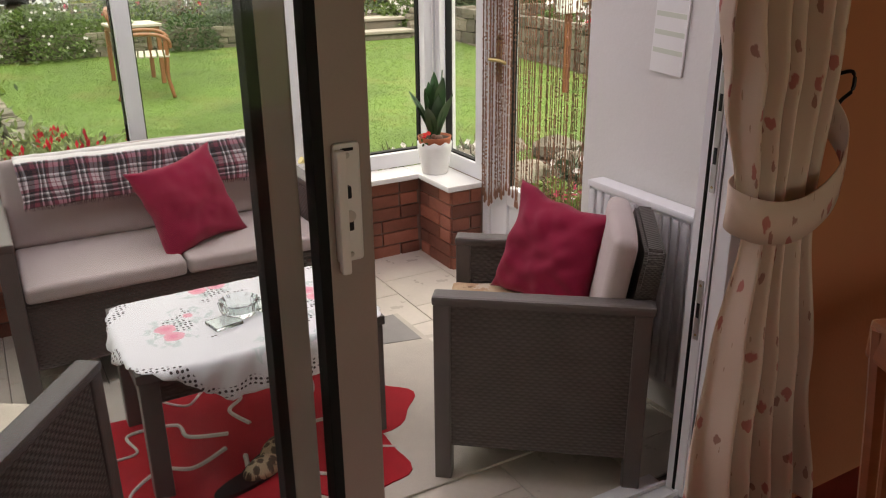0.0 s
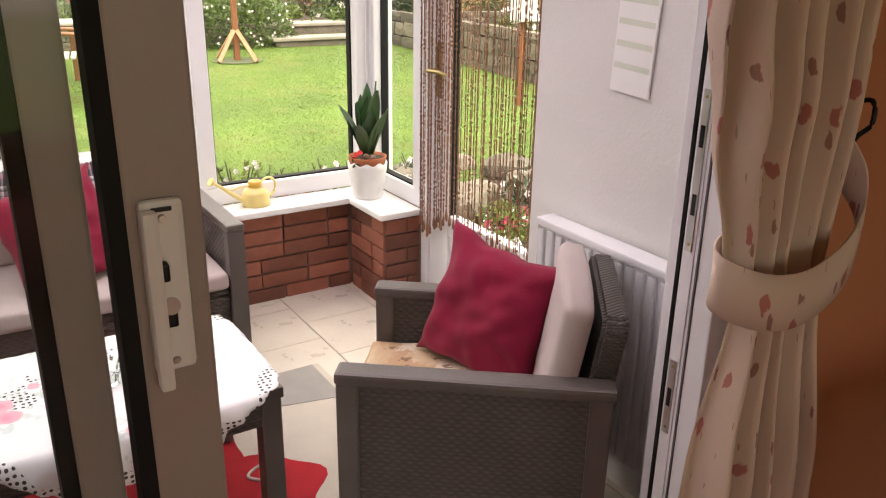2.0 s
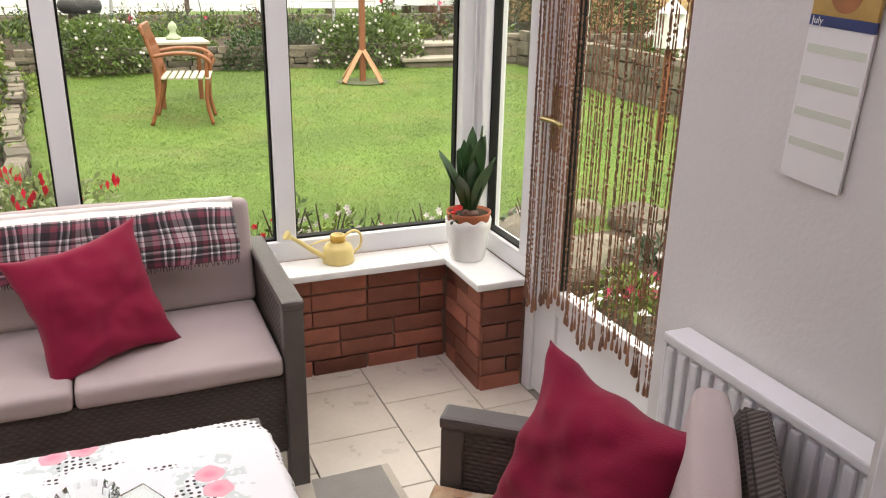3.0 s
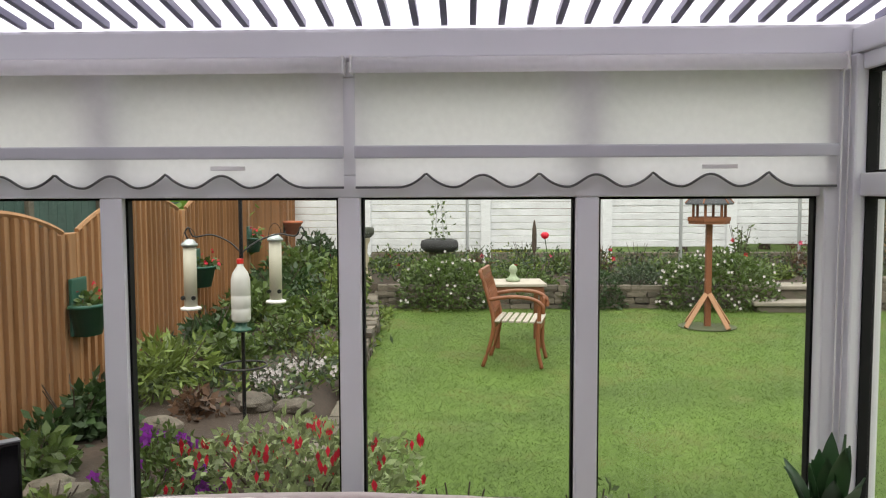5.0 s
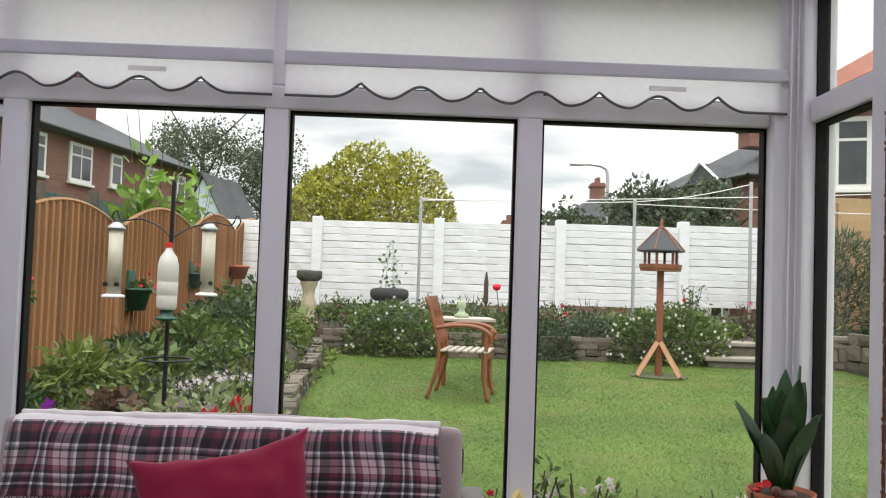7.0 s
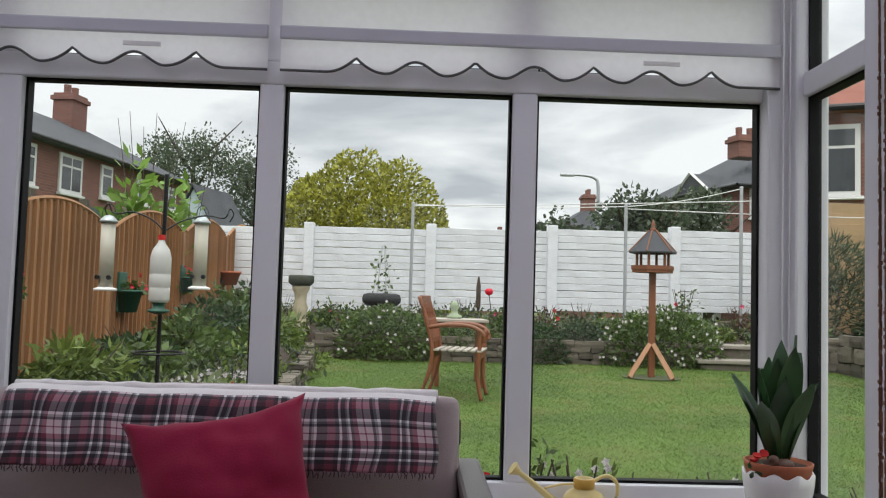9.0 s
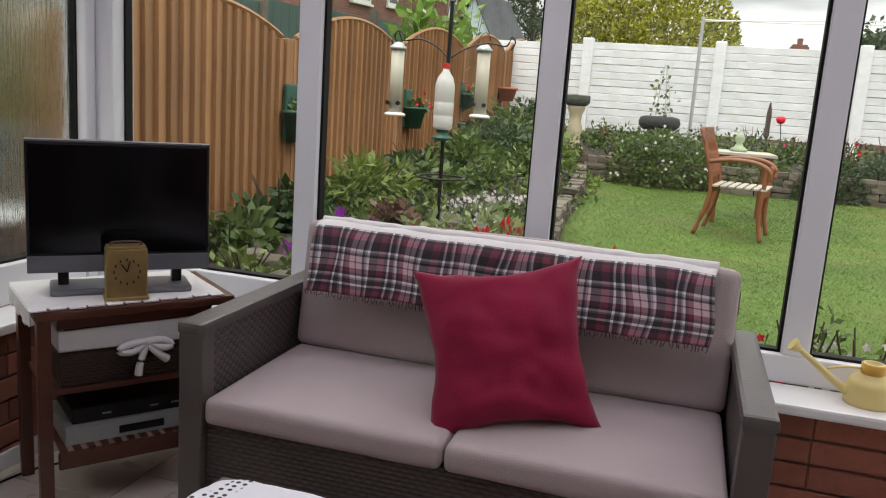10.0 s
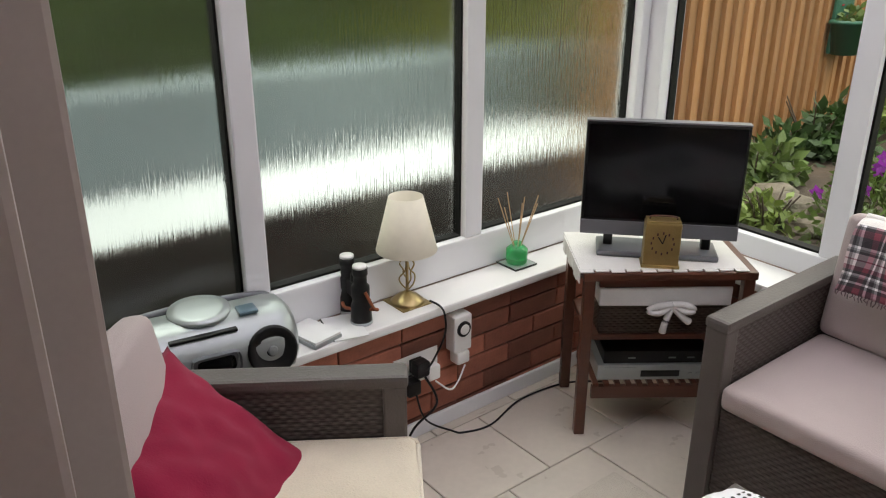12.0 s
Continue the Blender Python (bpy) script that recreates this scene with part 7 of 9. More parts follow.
# timber fence with arched panels
fence = thing("fence", pose(0, 0, 0), "tan feather-edge timber fence with arched tops", "fence")
FX = -1.32
posts = [(4.45, 1.38), (6.44, 1.43), (8.43, 1.53), (10.55, 1.66), (12.55, 1.76), (14.4, 1.86)]
board_meshes = {}


def board_mesh(h):
    key = round(h, 2)
    if key not in board_meshes:
        bm = bmesh.new()
        pts = [(0.0, -0.06), (0.016, 0.055), (0.020, 0.06), (0.0, 0.06)]
        lo = [bm.verts.new((x, y, 0)) for x, y in ((-0.004, -0.058), (0.036, -0.054), (0.006, 0.056), (-0.004, 0.060))]
        hi = [bm.verts.new((v.co.x, v.co.y, key)) for v in lo]
        bm.faces.new(lo[::-1])
        bm.faces.new(hi)
        for i in range(4):
            bm.faces.new((lo[i], lo[(i + 1) % 4], hi[(i + 1) % 4], hi[i]))
        me = bpy.data.meshes.new("board")
        bmesh.ops.recalc_face_normals(bm, faces=bm.faces)
        bm.to_mesh(me)
        bm.free()
        me.materials.append(FENCE)
        board_meshes[key] = me
    return board_meshes[key]


for (y0, z0), (y1, z1) in zip(posts, posts[1:]):
    base_z = 0.02 if y0 < 4.4 else ground_z(-1.2, (y0 + y1) / 2) - 0.05
    part("post", rbox(FX - 0.06, FX + 0.03, y0 - 0.045, y0 + 0.045, base_z - 0.1, z0 + 0.03, 0.006), FENCE, fence)
    n = 19
    cap = []
    for i in range(n):
        t = (i + 0.5) / n
        y = y0 + 0.045 + (y1 - y0 - 0.09) * t
        top = z0 + (z1 - z0) * t + 0.19 * math.sin(math.pi * t) ** 0.8
        cap.append((FX + 0.012, y, top + 0.012))
        ob = new("board", board_mesh(top - base_z))
        ob.parent = fence
        ob.matrix_basis = pose(FX, y, base_z)
    bm = tubes(cap, 0.018, 5)
    part("capping", bm, FENCE, fence, "pale bent capping strip")
    for zr in (0.35, 1.0):
        part("rail", rbox(FX - 0.045, FX - 0.006, y0, y1, base_z + zr - 0.04, base_z + zr + 0.04, 0.004), FENCE, fence)

# white painted concrete wall: slabs between posts
wwall = thing("concrete_fence", pose(0, 0, 0), "white painted concrete panel fence with raised posts", "concrete fence")


def white_top(x):
    return 1.985 + 0.020 * (x + 0.3)


px = [-2.0, -0.27, 1.42, 3.12, 4.85, 6.70]
slab_bm = bmesh.new()
for k in range(3):
    box(slab_bm, -0.81, 0.81, -0.03 - 0.004 * (k % 2), 0.03, 0.003 + k * 0.095, 0.093 + k * 0.095, 0.006)
bmesh.ops.subdivide_edges(slab_bm, edges=[e for e in slab_bm.edges if e.calc_length() > 0.5], cuts=30, use_grid_fill=True)
slab_me = bpy.data.meshes.new("slab")
for v in slab_bm.verts:
    if v.co.y < 0:
        v.co.y -= 0.010 * noise.noise(Vector((v.co.x * 6, 0, v.co.z * 30)))
        v.co.z += 0.004 * noise.noise(Vector((v.co.x * 9, 3, v.co.z * 3)))
slab_bm.to_mesh(slab_me)
slab_bm.free()
slab_me.materials.append(WHITEWASH)
for i, x in enumerate(px):
    part("post", rbox(x - 0.07, x + 0.07, 12.90, 13.06, 0.5, white_top(x) + 0.06, 0.015), WHITEWASH, wwall)
    if i + 1 < len(px):
        xm = (x + px[i + 1]) / 2
        for k in range(4):
            ob = new("slab", slab_me)
            ob.parent = wwall
            ob.matrix_basis = Matrix.Translation((xm, 13.0, white_top(xm) - 0.288 * (k + 1))) @ Matrix.Diagonal(((px[i + 1] - x - 0.10) / 1.62, 1, 1, 1))
tagged(part("kerb", rbox(-2.0, 6.75, 12.93, 13.08, 0.3, 0.84, 0.01), STONE), "grey plinth under the white concrete fence", "plinth", kind="structure")

# stone retaining walls: joint core now, stones at the end of the file
core = thing("stone_wall", pose(0, 0, 0), "dry stone retaining wall of uneven grey-brown stones", "stone wall")
part("core", rbox(0.10, 4.35, 10.93, 11.1, 0.1, 0.58, 0), STONE_DARK, core)
core2 = thing("stone_wall", pose(0, 0, 0), "low dry stone edging along the flower bed", "stone wall")
core3 = thing("stone_wall", pose(0, 0, 0), "dry stone wall on the far side of the lawn", "stone wall")
part("core", rbox(6.02, 6.2, 4.6, 10.6, 0.1, 0.72, 0), STONE_DARK, core3)
steps = thing("garden_steps", pose(0, 0, 0), "two broad stone steps up to the raised bed", "steps")
for k, (y0, z0) in enumerate(((10.55, 0.28), (10.85, 0.43))):
    part("step", rbox(4.38, 5.6, y0, y0 + 0.36, z0, z0 + 0.14, 0.02), STONE, steps)
    part("tread", rbox(4.34, 5.64, y0 - 0.03, y0 + 0.36, z0 + 0.142, z0 + 0.185, 0.012), PAVING, steps)

# garden chair and table
gch = thing("garden_chair", pose(1.575, 8.22, lawn_z(1.56, 8.2) + 0.004, 0, 0, 80) @ Matrix.Diagonal((0.86, 0.86, 0.86, 1)), "red-brown hardwood garden armchair with slatted seat on the lawn", "garden chair")
for x in (-0.25, 0.25):
    part("front_leg", tubes(spline([(x, -0.26, 0), (x, -0.22, 0.2), (x, -0.23, 0.42), (x, -0.24, 0.62)], 5), 0.019, 8), POST_WOOD, gch, "", True)
    part("rear_leg", tubes(spline([(x, 0.30, 0), (x, 0.22, 0.25), (x, 0.20, 0.45), (x, 0.26, 0.70), (x, 0.33, 0.92)], 5), 0.019, 8), POST_WOOD, gch, "", True)
    part("armrest", tubes(spline([(x, 0.24, 0.64), (x * 1.04, 0.05, 0.67), (x * 1.06, -0.15, 0.66), (x * 1.04, -0.26, 0.60), (x, -0.27, 0.52)], 6), 0.019, 8), POST_WOOD, gch, "curved armrest", True)
part("seat_rail", rbox(-0.24, 0.24, -0.25, -0.215, 0.37, 0.43, 0.006), POST_WOOD, gch)
part("seat_rail", rbox(-0.24, 0.24, 0.18, 0.21, 0.37, 0.43, 0.006), POST_WOOD, gch)
for i in range(7):
    y = -0.235 + i * 0.066
    part("seat_slat", rbox(-0.27, 0.27, y - 0.024, y + 0.024, 0.43, 0.448, 0.005), GREY_WOOD, gch)
part("back_rail", rbox(-0.24, 0.24, 0.30, 0.335, 0.86, 0.93, 0.01), POST_WOOD, gch)
part("back_rail", rbox(-0.24, 0.24, 0.205, 0.23, 0.50, 0.55, 0.006), POST_WOOD, gch)
for i in range(6):
    x = -0.19 + i * 0.076
    part("back_slat", tubes([(x, 0.215, 0.54), (x, 0.25, 0.70), (x, 0.315, 0.87)], 0.016, 6), POST_WOOD, gch)
gt = thing("garden_table", pose(1.62, 8.95, lawn_z(1.62, 8.95), 0, 0, 3) @ Matrix.Diagonal((0.8, 0.8, 0.82, 1)), "small square wooden garden table on the lawn", "garden table")
for i in range(5):
    part("top_slat", rbox(-0.30, 0.30, -0.30 + i * 0.12, -0.19 + i * 0.12, 0.68, 0.71, 0.006), GREY_WOOD, gt)
part("apron", rbox(-0.27, 0.27, -0.27, 0.27, 0.62, 0.679, 0.006), POST_WOOD, gt)
for x in (-0.25, 0.25):
    for y in (-0.25, 0.25):
        part("leg", rbox(x - 0.025, x + 0.025, y - 0.025, y + 0.025, 0, 0.62, 0.005), POST_WOOD, gt)
orn = part("garden_ornament", turned([(0, 0), (0.09, 0), (0.10, 0.03), (0.05, 0.06), (0.035, 0.10), (0.06, 0.15), (0.04, 0.20), (0, 0.23)], 16), mat("mossy_stone", (0.30, 0.36, 0.24), 0.9, var=0.3), None, "", True)
orn.matrix_basis = pose(1.58, 8.95, lawn_z(1.62, 8.95) + 0.583) @ Matrix.Diagonal((0.7, 0.7, 0.7, 1))
tagged(orn, "small mossy stone ornament on the garden table", "ornament")

# bird table
BTX, BTY = 3.60, 9.75
btz = lawn_z(BTX, BTY)
bird = thing("bird_table", pose(BTX, BTY, btz) @ Matrix.Diagonal((0.80, 0.80, 0.92, 1)), "red-brown bird table with a slate-grey hipped roof", "bird table")
part("post", rbox(-0.036, 0.036, -0.036, 0.036, 0.0, 1.14, 0.005), POST_WOOD, bird)
for k in range(4):
    a = k * math.pi / 2 + 0.5
    bm = tubes([(0.36 * math.cos(a), 0.36 * math.sin(a), 0.012), (0.03 * math.cos(a), 0.03 * math.sin(a), 0.36)], 0.036, 4)
    part("brace", bm, mat("pale_brace_wood", (0.34, 0.17, 0.085), 0.6, var=0.2) if k == 0 else bpy.data.materials["pale_brace_wood"], bird, "sloping foot brace")
part("base_plate", turned([(0, 0), (0.36, 0), (0.36, 0.008), (0, 0.01)], 20), mat("wire_base", (0.06, 0.07, 0.03), 0.8), bird)
hexa = lambda r, z0, z1: turned([(0, z0), (r, z0), (r, z1), (0, z1)], 6)
part("tray", hexa(0.26, 1.14, 1.17), POST_WOOD, bird)
bm = bmesh.new()
lathe(bm, [(0.26, 1.17), (0.272, 1.17), (0.272, 1.215), (0.26, 1.215), (0.26, 1.17)], 6)
part("rim", bm, POST_WOOD, bird)
for k in range(6):
    a = k * math.pi / 3
    part("pillar", tubes([(0.20 * math.cos(a), 0.20 * math.sin(a), 1.17), (0.20 * math.cos(a), 0.20 * math.sin(a), 1.36)], 0.018, 6), POST_WOOD, bird)
part("roof", turned([(0.30, 1.35), (0.305, 1.365), (0.045, 1.60), (0, 1.605), (0, 1.56), (0.28, 1.352), (0.30, 1.35)], 6), SLATE, bird, "slate-grey hipped roof")
for k in range(6):
    a = k * math.pi / 3
    part("hip_strip", tubes([(0.305 * math.cos(a), 0.305 * math.sin(a), 1.366), (0.05 * math.cos(a), 0.05 * math.sin(a), 1.602)], 0.010, 5), POST_WOOD, bird)
part("finial", turned([(0, 1.60), (0.04, 1.60), (0.04, 1.62), (0.016, 1.64), (0.03, 1.67), (0.012, 1.70), (0, 1.73)], 12), POST_WOOD, bird, "turned finial", True)

# feeders on their pole
fx, fyy = -0.10, 5.95
pz = ground_z(fx, fyy)
pol = thing("feeder_pole", pose(fx, fyy, pz - 0.05), "black metal feeder pole with curled hooks and a ring tray", "feeder pole")
hh = 1.72 - pz
part("pole", tubes([(0, 0, 0), (0, 0, hh)], 0.011, 10), BLACK_PLASTIC, pol)
for sx, dy in ((-1, 0.05), (1, 0.12)):
    part("hook", tubes(spline([(0, 0, hh - 0.30), (sx * 0.07, dy * 0.5, hh - 0.24), (sx * 0.18, dy, hh - 0.20), (sx * 0.28, dy, hh - 0.21), (sx * 0.31, dy, hh - 0.16), (sx * 0.33, dy, hh - 0.19), (sx * 0.31, dy, hh - 0.23)], 7), 0.0045, 8), BLACK_PLASTIC, pol, "curled hook", True)
bm = bmesh.new()
tube(bm, [(0.13 * math.cos(a * 0.3), 0.13 * math.sin(a * 0.3), 0.42) for a in range(22)], 0.006, 6)
part("ring_tray", bm, BLACK_PLASTIC, pol)


def seed_feeder(x, y, z0):
    f = thing("seed_feeder", pose(x, y, z0), "clear tube bird feeder with seed hanging from a hook", "bird feeder", "bird feeders")
    part("tube", turned([(0.034, 0.02), (0.036, 0.02), (0.036, 0.36), (0.034, 0.36), (0.034, 0.02)], 20), TUBE, f, "cloudy plastic tube", True)
    part("seed", turned([(0, 0.022), (0.032, 0.022), (0.032, 0.19), (0, 0.205)], 16), SEED, f)
    part("lid", turned([(0, 0.40), (0.02, 0.395), (0.046, 0.37), (0.046, 0.358), (0, 0.358)], 20), SILVER, f, "silver lid", True)
    part("base_plate", turned([(0, 0), (0.058, 0.0), (0.058, 0.012), (0.034, 0.02), (0, 0.02)], 20), WHITE_PLASTIC, f, "pale base tray", True)
    for a in (0, 180):
        part("port", turned([(0, 0), (0.012, 0), (0.012, 0.014), (0, 0.014)], 10), BLACK_PLASTIC, f).matrix_basis = pose(0.03 * math.cos(radians(a)), -0.034, 0.07, 90)
    part("wire", tubes(spline([(-0.04, 0, 0.36), (-0.03, 0, 0.43), (0, 0, 0.46), (0.03, 0, 0.43), (0.04, 0, 0.36)], 4), 0.002, 5), BLACK_PLASTIC, f)
    return f


seed_feeder(-0.40, 5.98, 1.05)
seed_feeder(0.05, 6.12, 1.07)
bt_ = thing("bottle_feeder", pose(-0.085, 5.87, 0.94), "upturned milk-white bottle feeder with red cap and green base", "bird feeder", "bird feeders")
part("bottle", turned([(0, 0.06), (0.045, 0.06), (0.052, 0.075), (0.052, 0.13), (0.050, 0.135), (0.053, 0.14), (0.053, 0.20), (0.050, 0.205), (0.053, 0.21), (0.052, 0.29), (0.042, 0.33), (0.018, 0.365), (0.016, 0.38), (0, 0.38)], 24), MILKY, bt_, "milky plastic bottle", True)
part("cap", turned([(0, 0.38), (0.019, 0.38), (0.019, 0.405), (0, 0.407)], 16), mat("red_plastic", (0.5, 0.02, 0.015), 0.4), bt_, "red cap")
part("base", turned([(0, 0), (0.02, 0), (0.055, 0.012), (0.055, 0.02), (0.03, 0.03), (0.032, 0.06), (0, 0.06)], 20), GREEN_PLASTIC, bt_, "green drinker base", True)

# planters on the fence
for i, (y, z, s) in enumerate(((6.47, 1.02, 1.0), (8.70, 1.05, 0.95), (10.5, 1.20, 0.8))):
    pl = thing("wall_planter", pose(FX + 0.045, y, z), "dark green plastic planter with a red geranium on the fence", "planter", "planters on the fence")
    part("back_plate", rbox(-0.02, 0.006, -0.10 * s, 0.10 * s, -0.20 * s, 0.16 * s, 0.01), GREEN_PLASTIC, pl)
    bm = bmesh.new()
    lathe(bm, [(0, -0.20), (0.085, -0.20), (0.13, -0.02), (0.145, -0.02), (0.145, 0.0), (0.125, 0.0), (0.0, -0.03)], 20)
    for v in bm.verts:
        v.co = Vector((max(0.0, v.co.x * 0.9 + 0.05), v.co.y * 1.25, v.co.z)) * s
    part("trough", bm, GREEN_PLASTIC, pl, "", True)
    rg = np.random.default_rng(i)
    p, q = crown_points(140, rg, 0.14 * s, 0.16 * s, 0.13 * s, 5)
    v, f = leaves(p + np.array([0.08, 0, -0.02]), q, 0.05, rg, 0.8)
    fast_mesh("foliage", v, f, LEAF, pl)
    p, q = crown_points(14, rg, 0.12 * s, 0.14 * s, 0.2 * s, 3, 0.9)
    v, f = leaves(p + np.array([0.09, 0, 0.02]), q, 0.035, rg, 0.9)
    fast_mesh("blossom", v, f, FL_RED, pl)
tp = thing("terracotta_planter", pose(FX + 0.14, 12.3, 1.24), "terracotta pot hung on the fence", "planter")
part("pot", turned([(0, -0.10), (0.08, -0.10), (0.125, 0.05), (0.14, 0.05), (0.14, 0.08), (0.12, 0.08), (0, 0.06)], 20), TERRACOTTA, tp, "", True)
part("bracket", rbox(-0.14, -0.10, -0.02, 0.02, -0.08, 0.06, 0.004), BLACK_PLASTIC, tp)

# sundial, tyre planter, clothes poles and lines
sdl = thing("stone_pedestal", pose(-0.13, 11.35, 0.62) @ Matrix.Diagonal((0.8, 0.8, 0.95, 1)), "carved pale stone pedestal with a dark dish", "pedestal")
part("shaft", turned([(0, 0), (0.15, 0), (0.15, 0.05), (0.10, 0.09), (0.085, 0.2), (0.12, 0.28), (0.085, 0.36), (0.095, 0.46), (0.13, 0.52), (0.13, 0.56), (0, 0.56)], 20), mat("pale_carved_stone", (0.42, 0.36, 0.25), 0.9, var=0.25, scale=12, bump=0.8, bump_scale=40), sdl, "", True)
part("dish", turned([(0, 0.56), (0.14, 0.56), (0.19, 0.60), (0.19, 0.68), (0.17, 0.69), (0, 0.66)], 20), mat("dark_mossy_dish", (0.045, 0.05, 0.035), 0.9), sdl, "dark mossy dish", True)
ty = thing("tyre_planter", pose(0.80, 12.0, 0.93) @ Matrix.Diagonal((0.8, 0.8, 0.9, 1)), "black tyre planter with a wire climbing frame", "planter")
part("tyre", turned([(0.18, 0.0), (0.24, 0.0), (0.30, 0.05), (0.31, 0.10), (0.29, 0.16), (0.22, 0.18), (0.18, 0.15), (0.18, 0.0)], 32), TYRE, ty, "", True)
part("stand", turned([(0, -0.33), (0.2, -0.33), (0.17, 0.0), (0, 0.0)], 16), STONE, ty)
part("soil", turned([(0, 0.12), (0.2, 0.12), (0.2, 0.05)], 16), EARTH, ty)
bm = bmesh.new()
for k in range(6):
    a = k * math.pi / 3
    tube(bm, [(0.14 * math.cos(a), 0.14 * math.sin(a), 0.12), (0.10 * math.cos(a), 0.10 * math.sin(a), 0.5), (0.02 * math.cos(a), 0.02 * math.sin(a), 0.85)], 0.004, 5)
for z, r in ((0.35, 0.115), (0.6, 0.08)):
    tube(bm, [(r * math.cos(a * 0.45), r * math.sin(a * 0.45), z) for a in range(15)], 0.004, 5)
part("climbing_frame", bm, GALV, ty, "wire climbing frame")
rg = np.random.default_rng(4)
p, q = crown_points(90, rg, 0.28, 0.28, 0.85, 9, 0.3)
v, f = leaves(p + np.array([0, 0, 0.1]), q, 0.07, rg, 0.6)
fast_mesh("foliage", v, f, LEAF, ty)
for x, y, h in ((1.16, 12.45, 2.30), (3.97, 12.25, 2.34), (5.43, 12.05, 2.6)):
    cp = thing("clothes_pole", pose(x, y, 0.55), "grey galvanised clothes-line pole in the raised bed", "pole", "clothes-line poles")
    part("tube", tubes([(0, 0, 0), (0, 0, h - 0.55)], 0.022, 10), GALV, cp)
    part("cap", turned([(0, 0), (0.026, 0), (0.022, 0.02), (0, 0.024)], 10), GALV, cp).matrix_basis = pose(0, 0, h - 0.55)
for (a, b, drop) in (((1.16, 12.45, 2.29), (3.97, 12.25, 2.33), 0.03), ((3.97, 12.25, 2.33), (5.43, 12.05, 2.59), 0.04), ((1.16, 12.45, 2.27), (9.5, 11.0, 2.6), 0.05), ((3.97, 12.25, 2.30), (9.5, 11.6, 2.25), 0.03)):
    a, b = Vector(a), Vector(b)
    tagged(part("clothes_line", tubes([a.lerp(b, t / 8) - Vector((0, 0, drop * math.sin(math.pi * t / 8))) for t in range(9)], 0.006, 5), WHITE_PLASTIC), "thin pale clothes line between the poles", "clothes line", "clothes lines")

# planting
B = "shrubs of the flower bed"
bush("flowering_bush", 0.90, 11.0, 0.36, 0.60, 0.42, 0.58, 4800, 0.055, LEAF, "dense green bush dotted with white flowers", dome=True, flower=FL_WHITE, nf=60, fsize=0.020, seed=1, flower_low=0.1)
bush("flowering_bush", 4.05, 10.95, 0.34, 0.74, 0.44, 0.66, 5600, 0.055, LEAF, "dense green bush with white and pink flowers", dome=True, flower=FL_WHITE, nf=95, fsize=0.020, seed=2, flower_low=0.1)
bush("trailing_bush", 2.62, 10.92, 0.28, 0.40, 0.24, 0.50, 2200, 0.05, LEAF_DARK, "dark trailing plant over the stone wall", dome=True, seed=3)
bush("trailing_bush", 1.75, 11.1, 0.48, 0.55, 0.28, 0.30, 1900, 0.05, LEAF, "green trailing plant over the stone wall", dome=True, seed=4)
bush("trailing_bush", 3.15, 11.15, 0.50, 0.35, 0.28, 0.30, 1300, 0.05, LEAF_GREY, "green trailing plant over the stone wall", dome=True, seed=6)
bush("low_bush", 4.95, 11.6, 0.62, 0.24, 0.22, 0.22, 700, 0.05, LEAF_LIGHT, "bright lime-green clump in the raised bed", seed=5)
for i, (x, y, h) in enumerate(((0.1, 12.1, 0.4), (1.35, 11.9, 0.45), (1.9, 12.2, 0.5), (2.35, 12.0, 0.4), (2.9, 12.1, 0.45), (3.3, 11.8, 0.5), (4.7, 12.1, 0.75), (5.3, 11.8, 0.5), (5.9, 11.9, 0.6), (-0.5, 12.3, 0.5))):
    bush("rose_bush", x, y, 0.62, 0.26, 0.24, h, 380, 0.055, (LEAF, LEAF_RED, LEAF_GREY)[i % 3], "thin leggy rose bush in the raised bed", "rose bush", FL_PINK if i % 2 else FL_RED, 2, 0.035, seed=10 + i, group="roses of the raised bed", lumps=7, hollow=0.1)
rose = thing("red_rose", pose(2.14, 11.75, 0.62), "single red rose on a tall stem", "rose")
part("stem", tubes([(0, 0, 0), (0.03, 0, 0.3), (0, 0, 0.5)], 0.006, 6), LEAF_DARK, rose)
part("bloom", turned([(0, 0.48), (0.04, 0.50), (0.055, 0.54), (0.03, 0.57), (0, 0.56)], 12), FL_RED, rose, "", True)
fox = thing("spire_flower", pose(2.02, 11.9, 0.62), "dead brown flower spire", "flower spire")
part("spire", turned([(0, 0), (0.012, 0), (0.012, 0.3), (0.03, 0.34), (0.028, 0.6), (0.008, 0.72), (0, 0.72)], 8), BARK, fox)
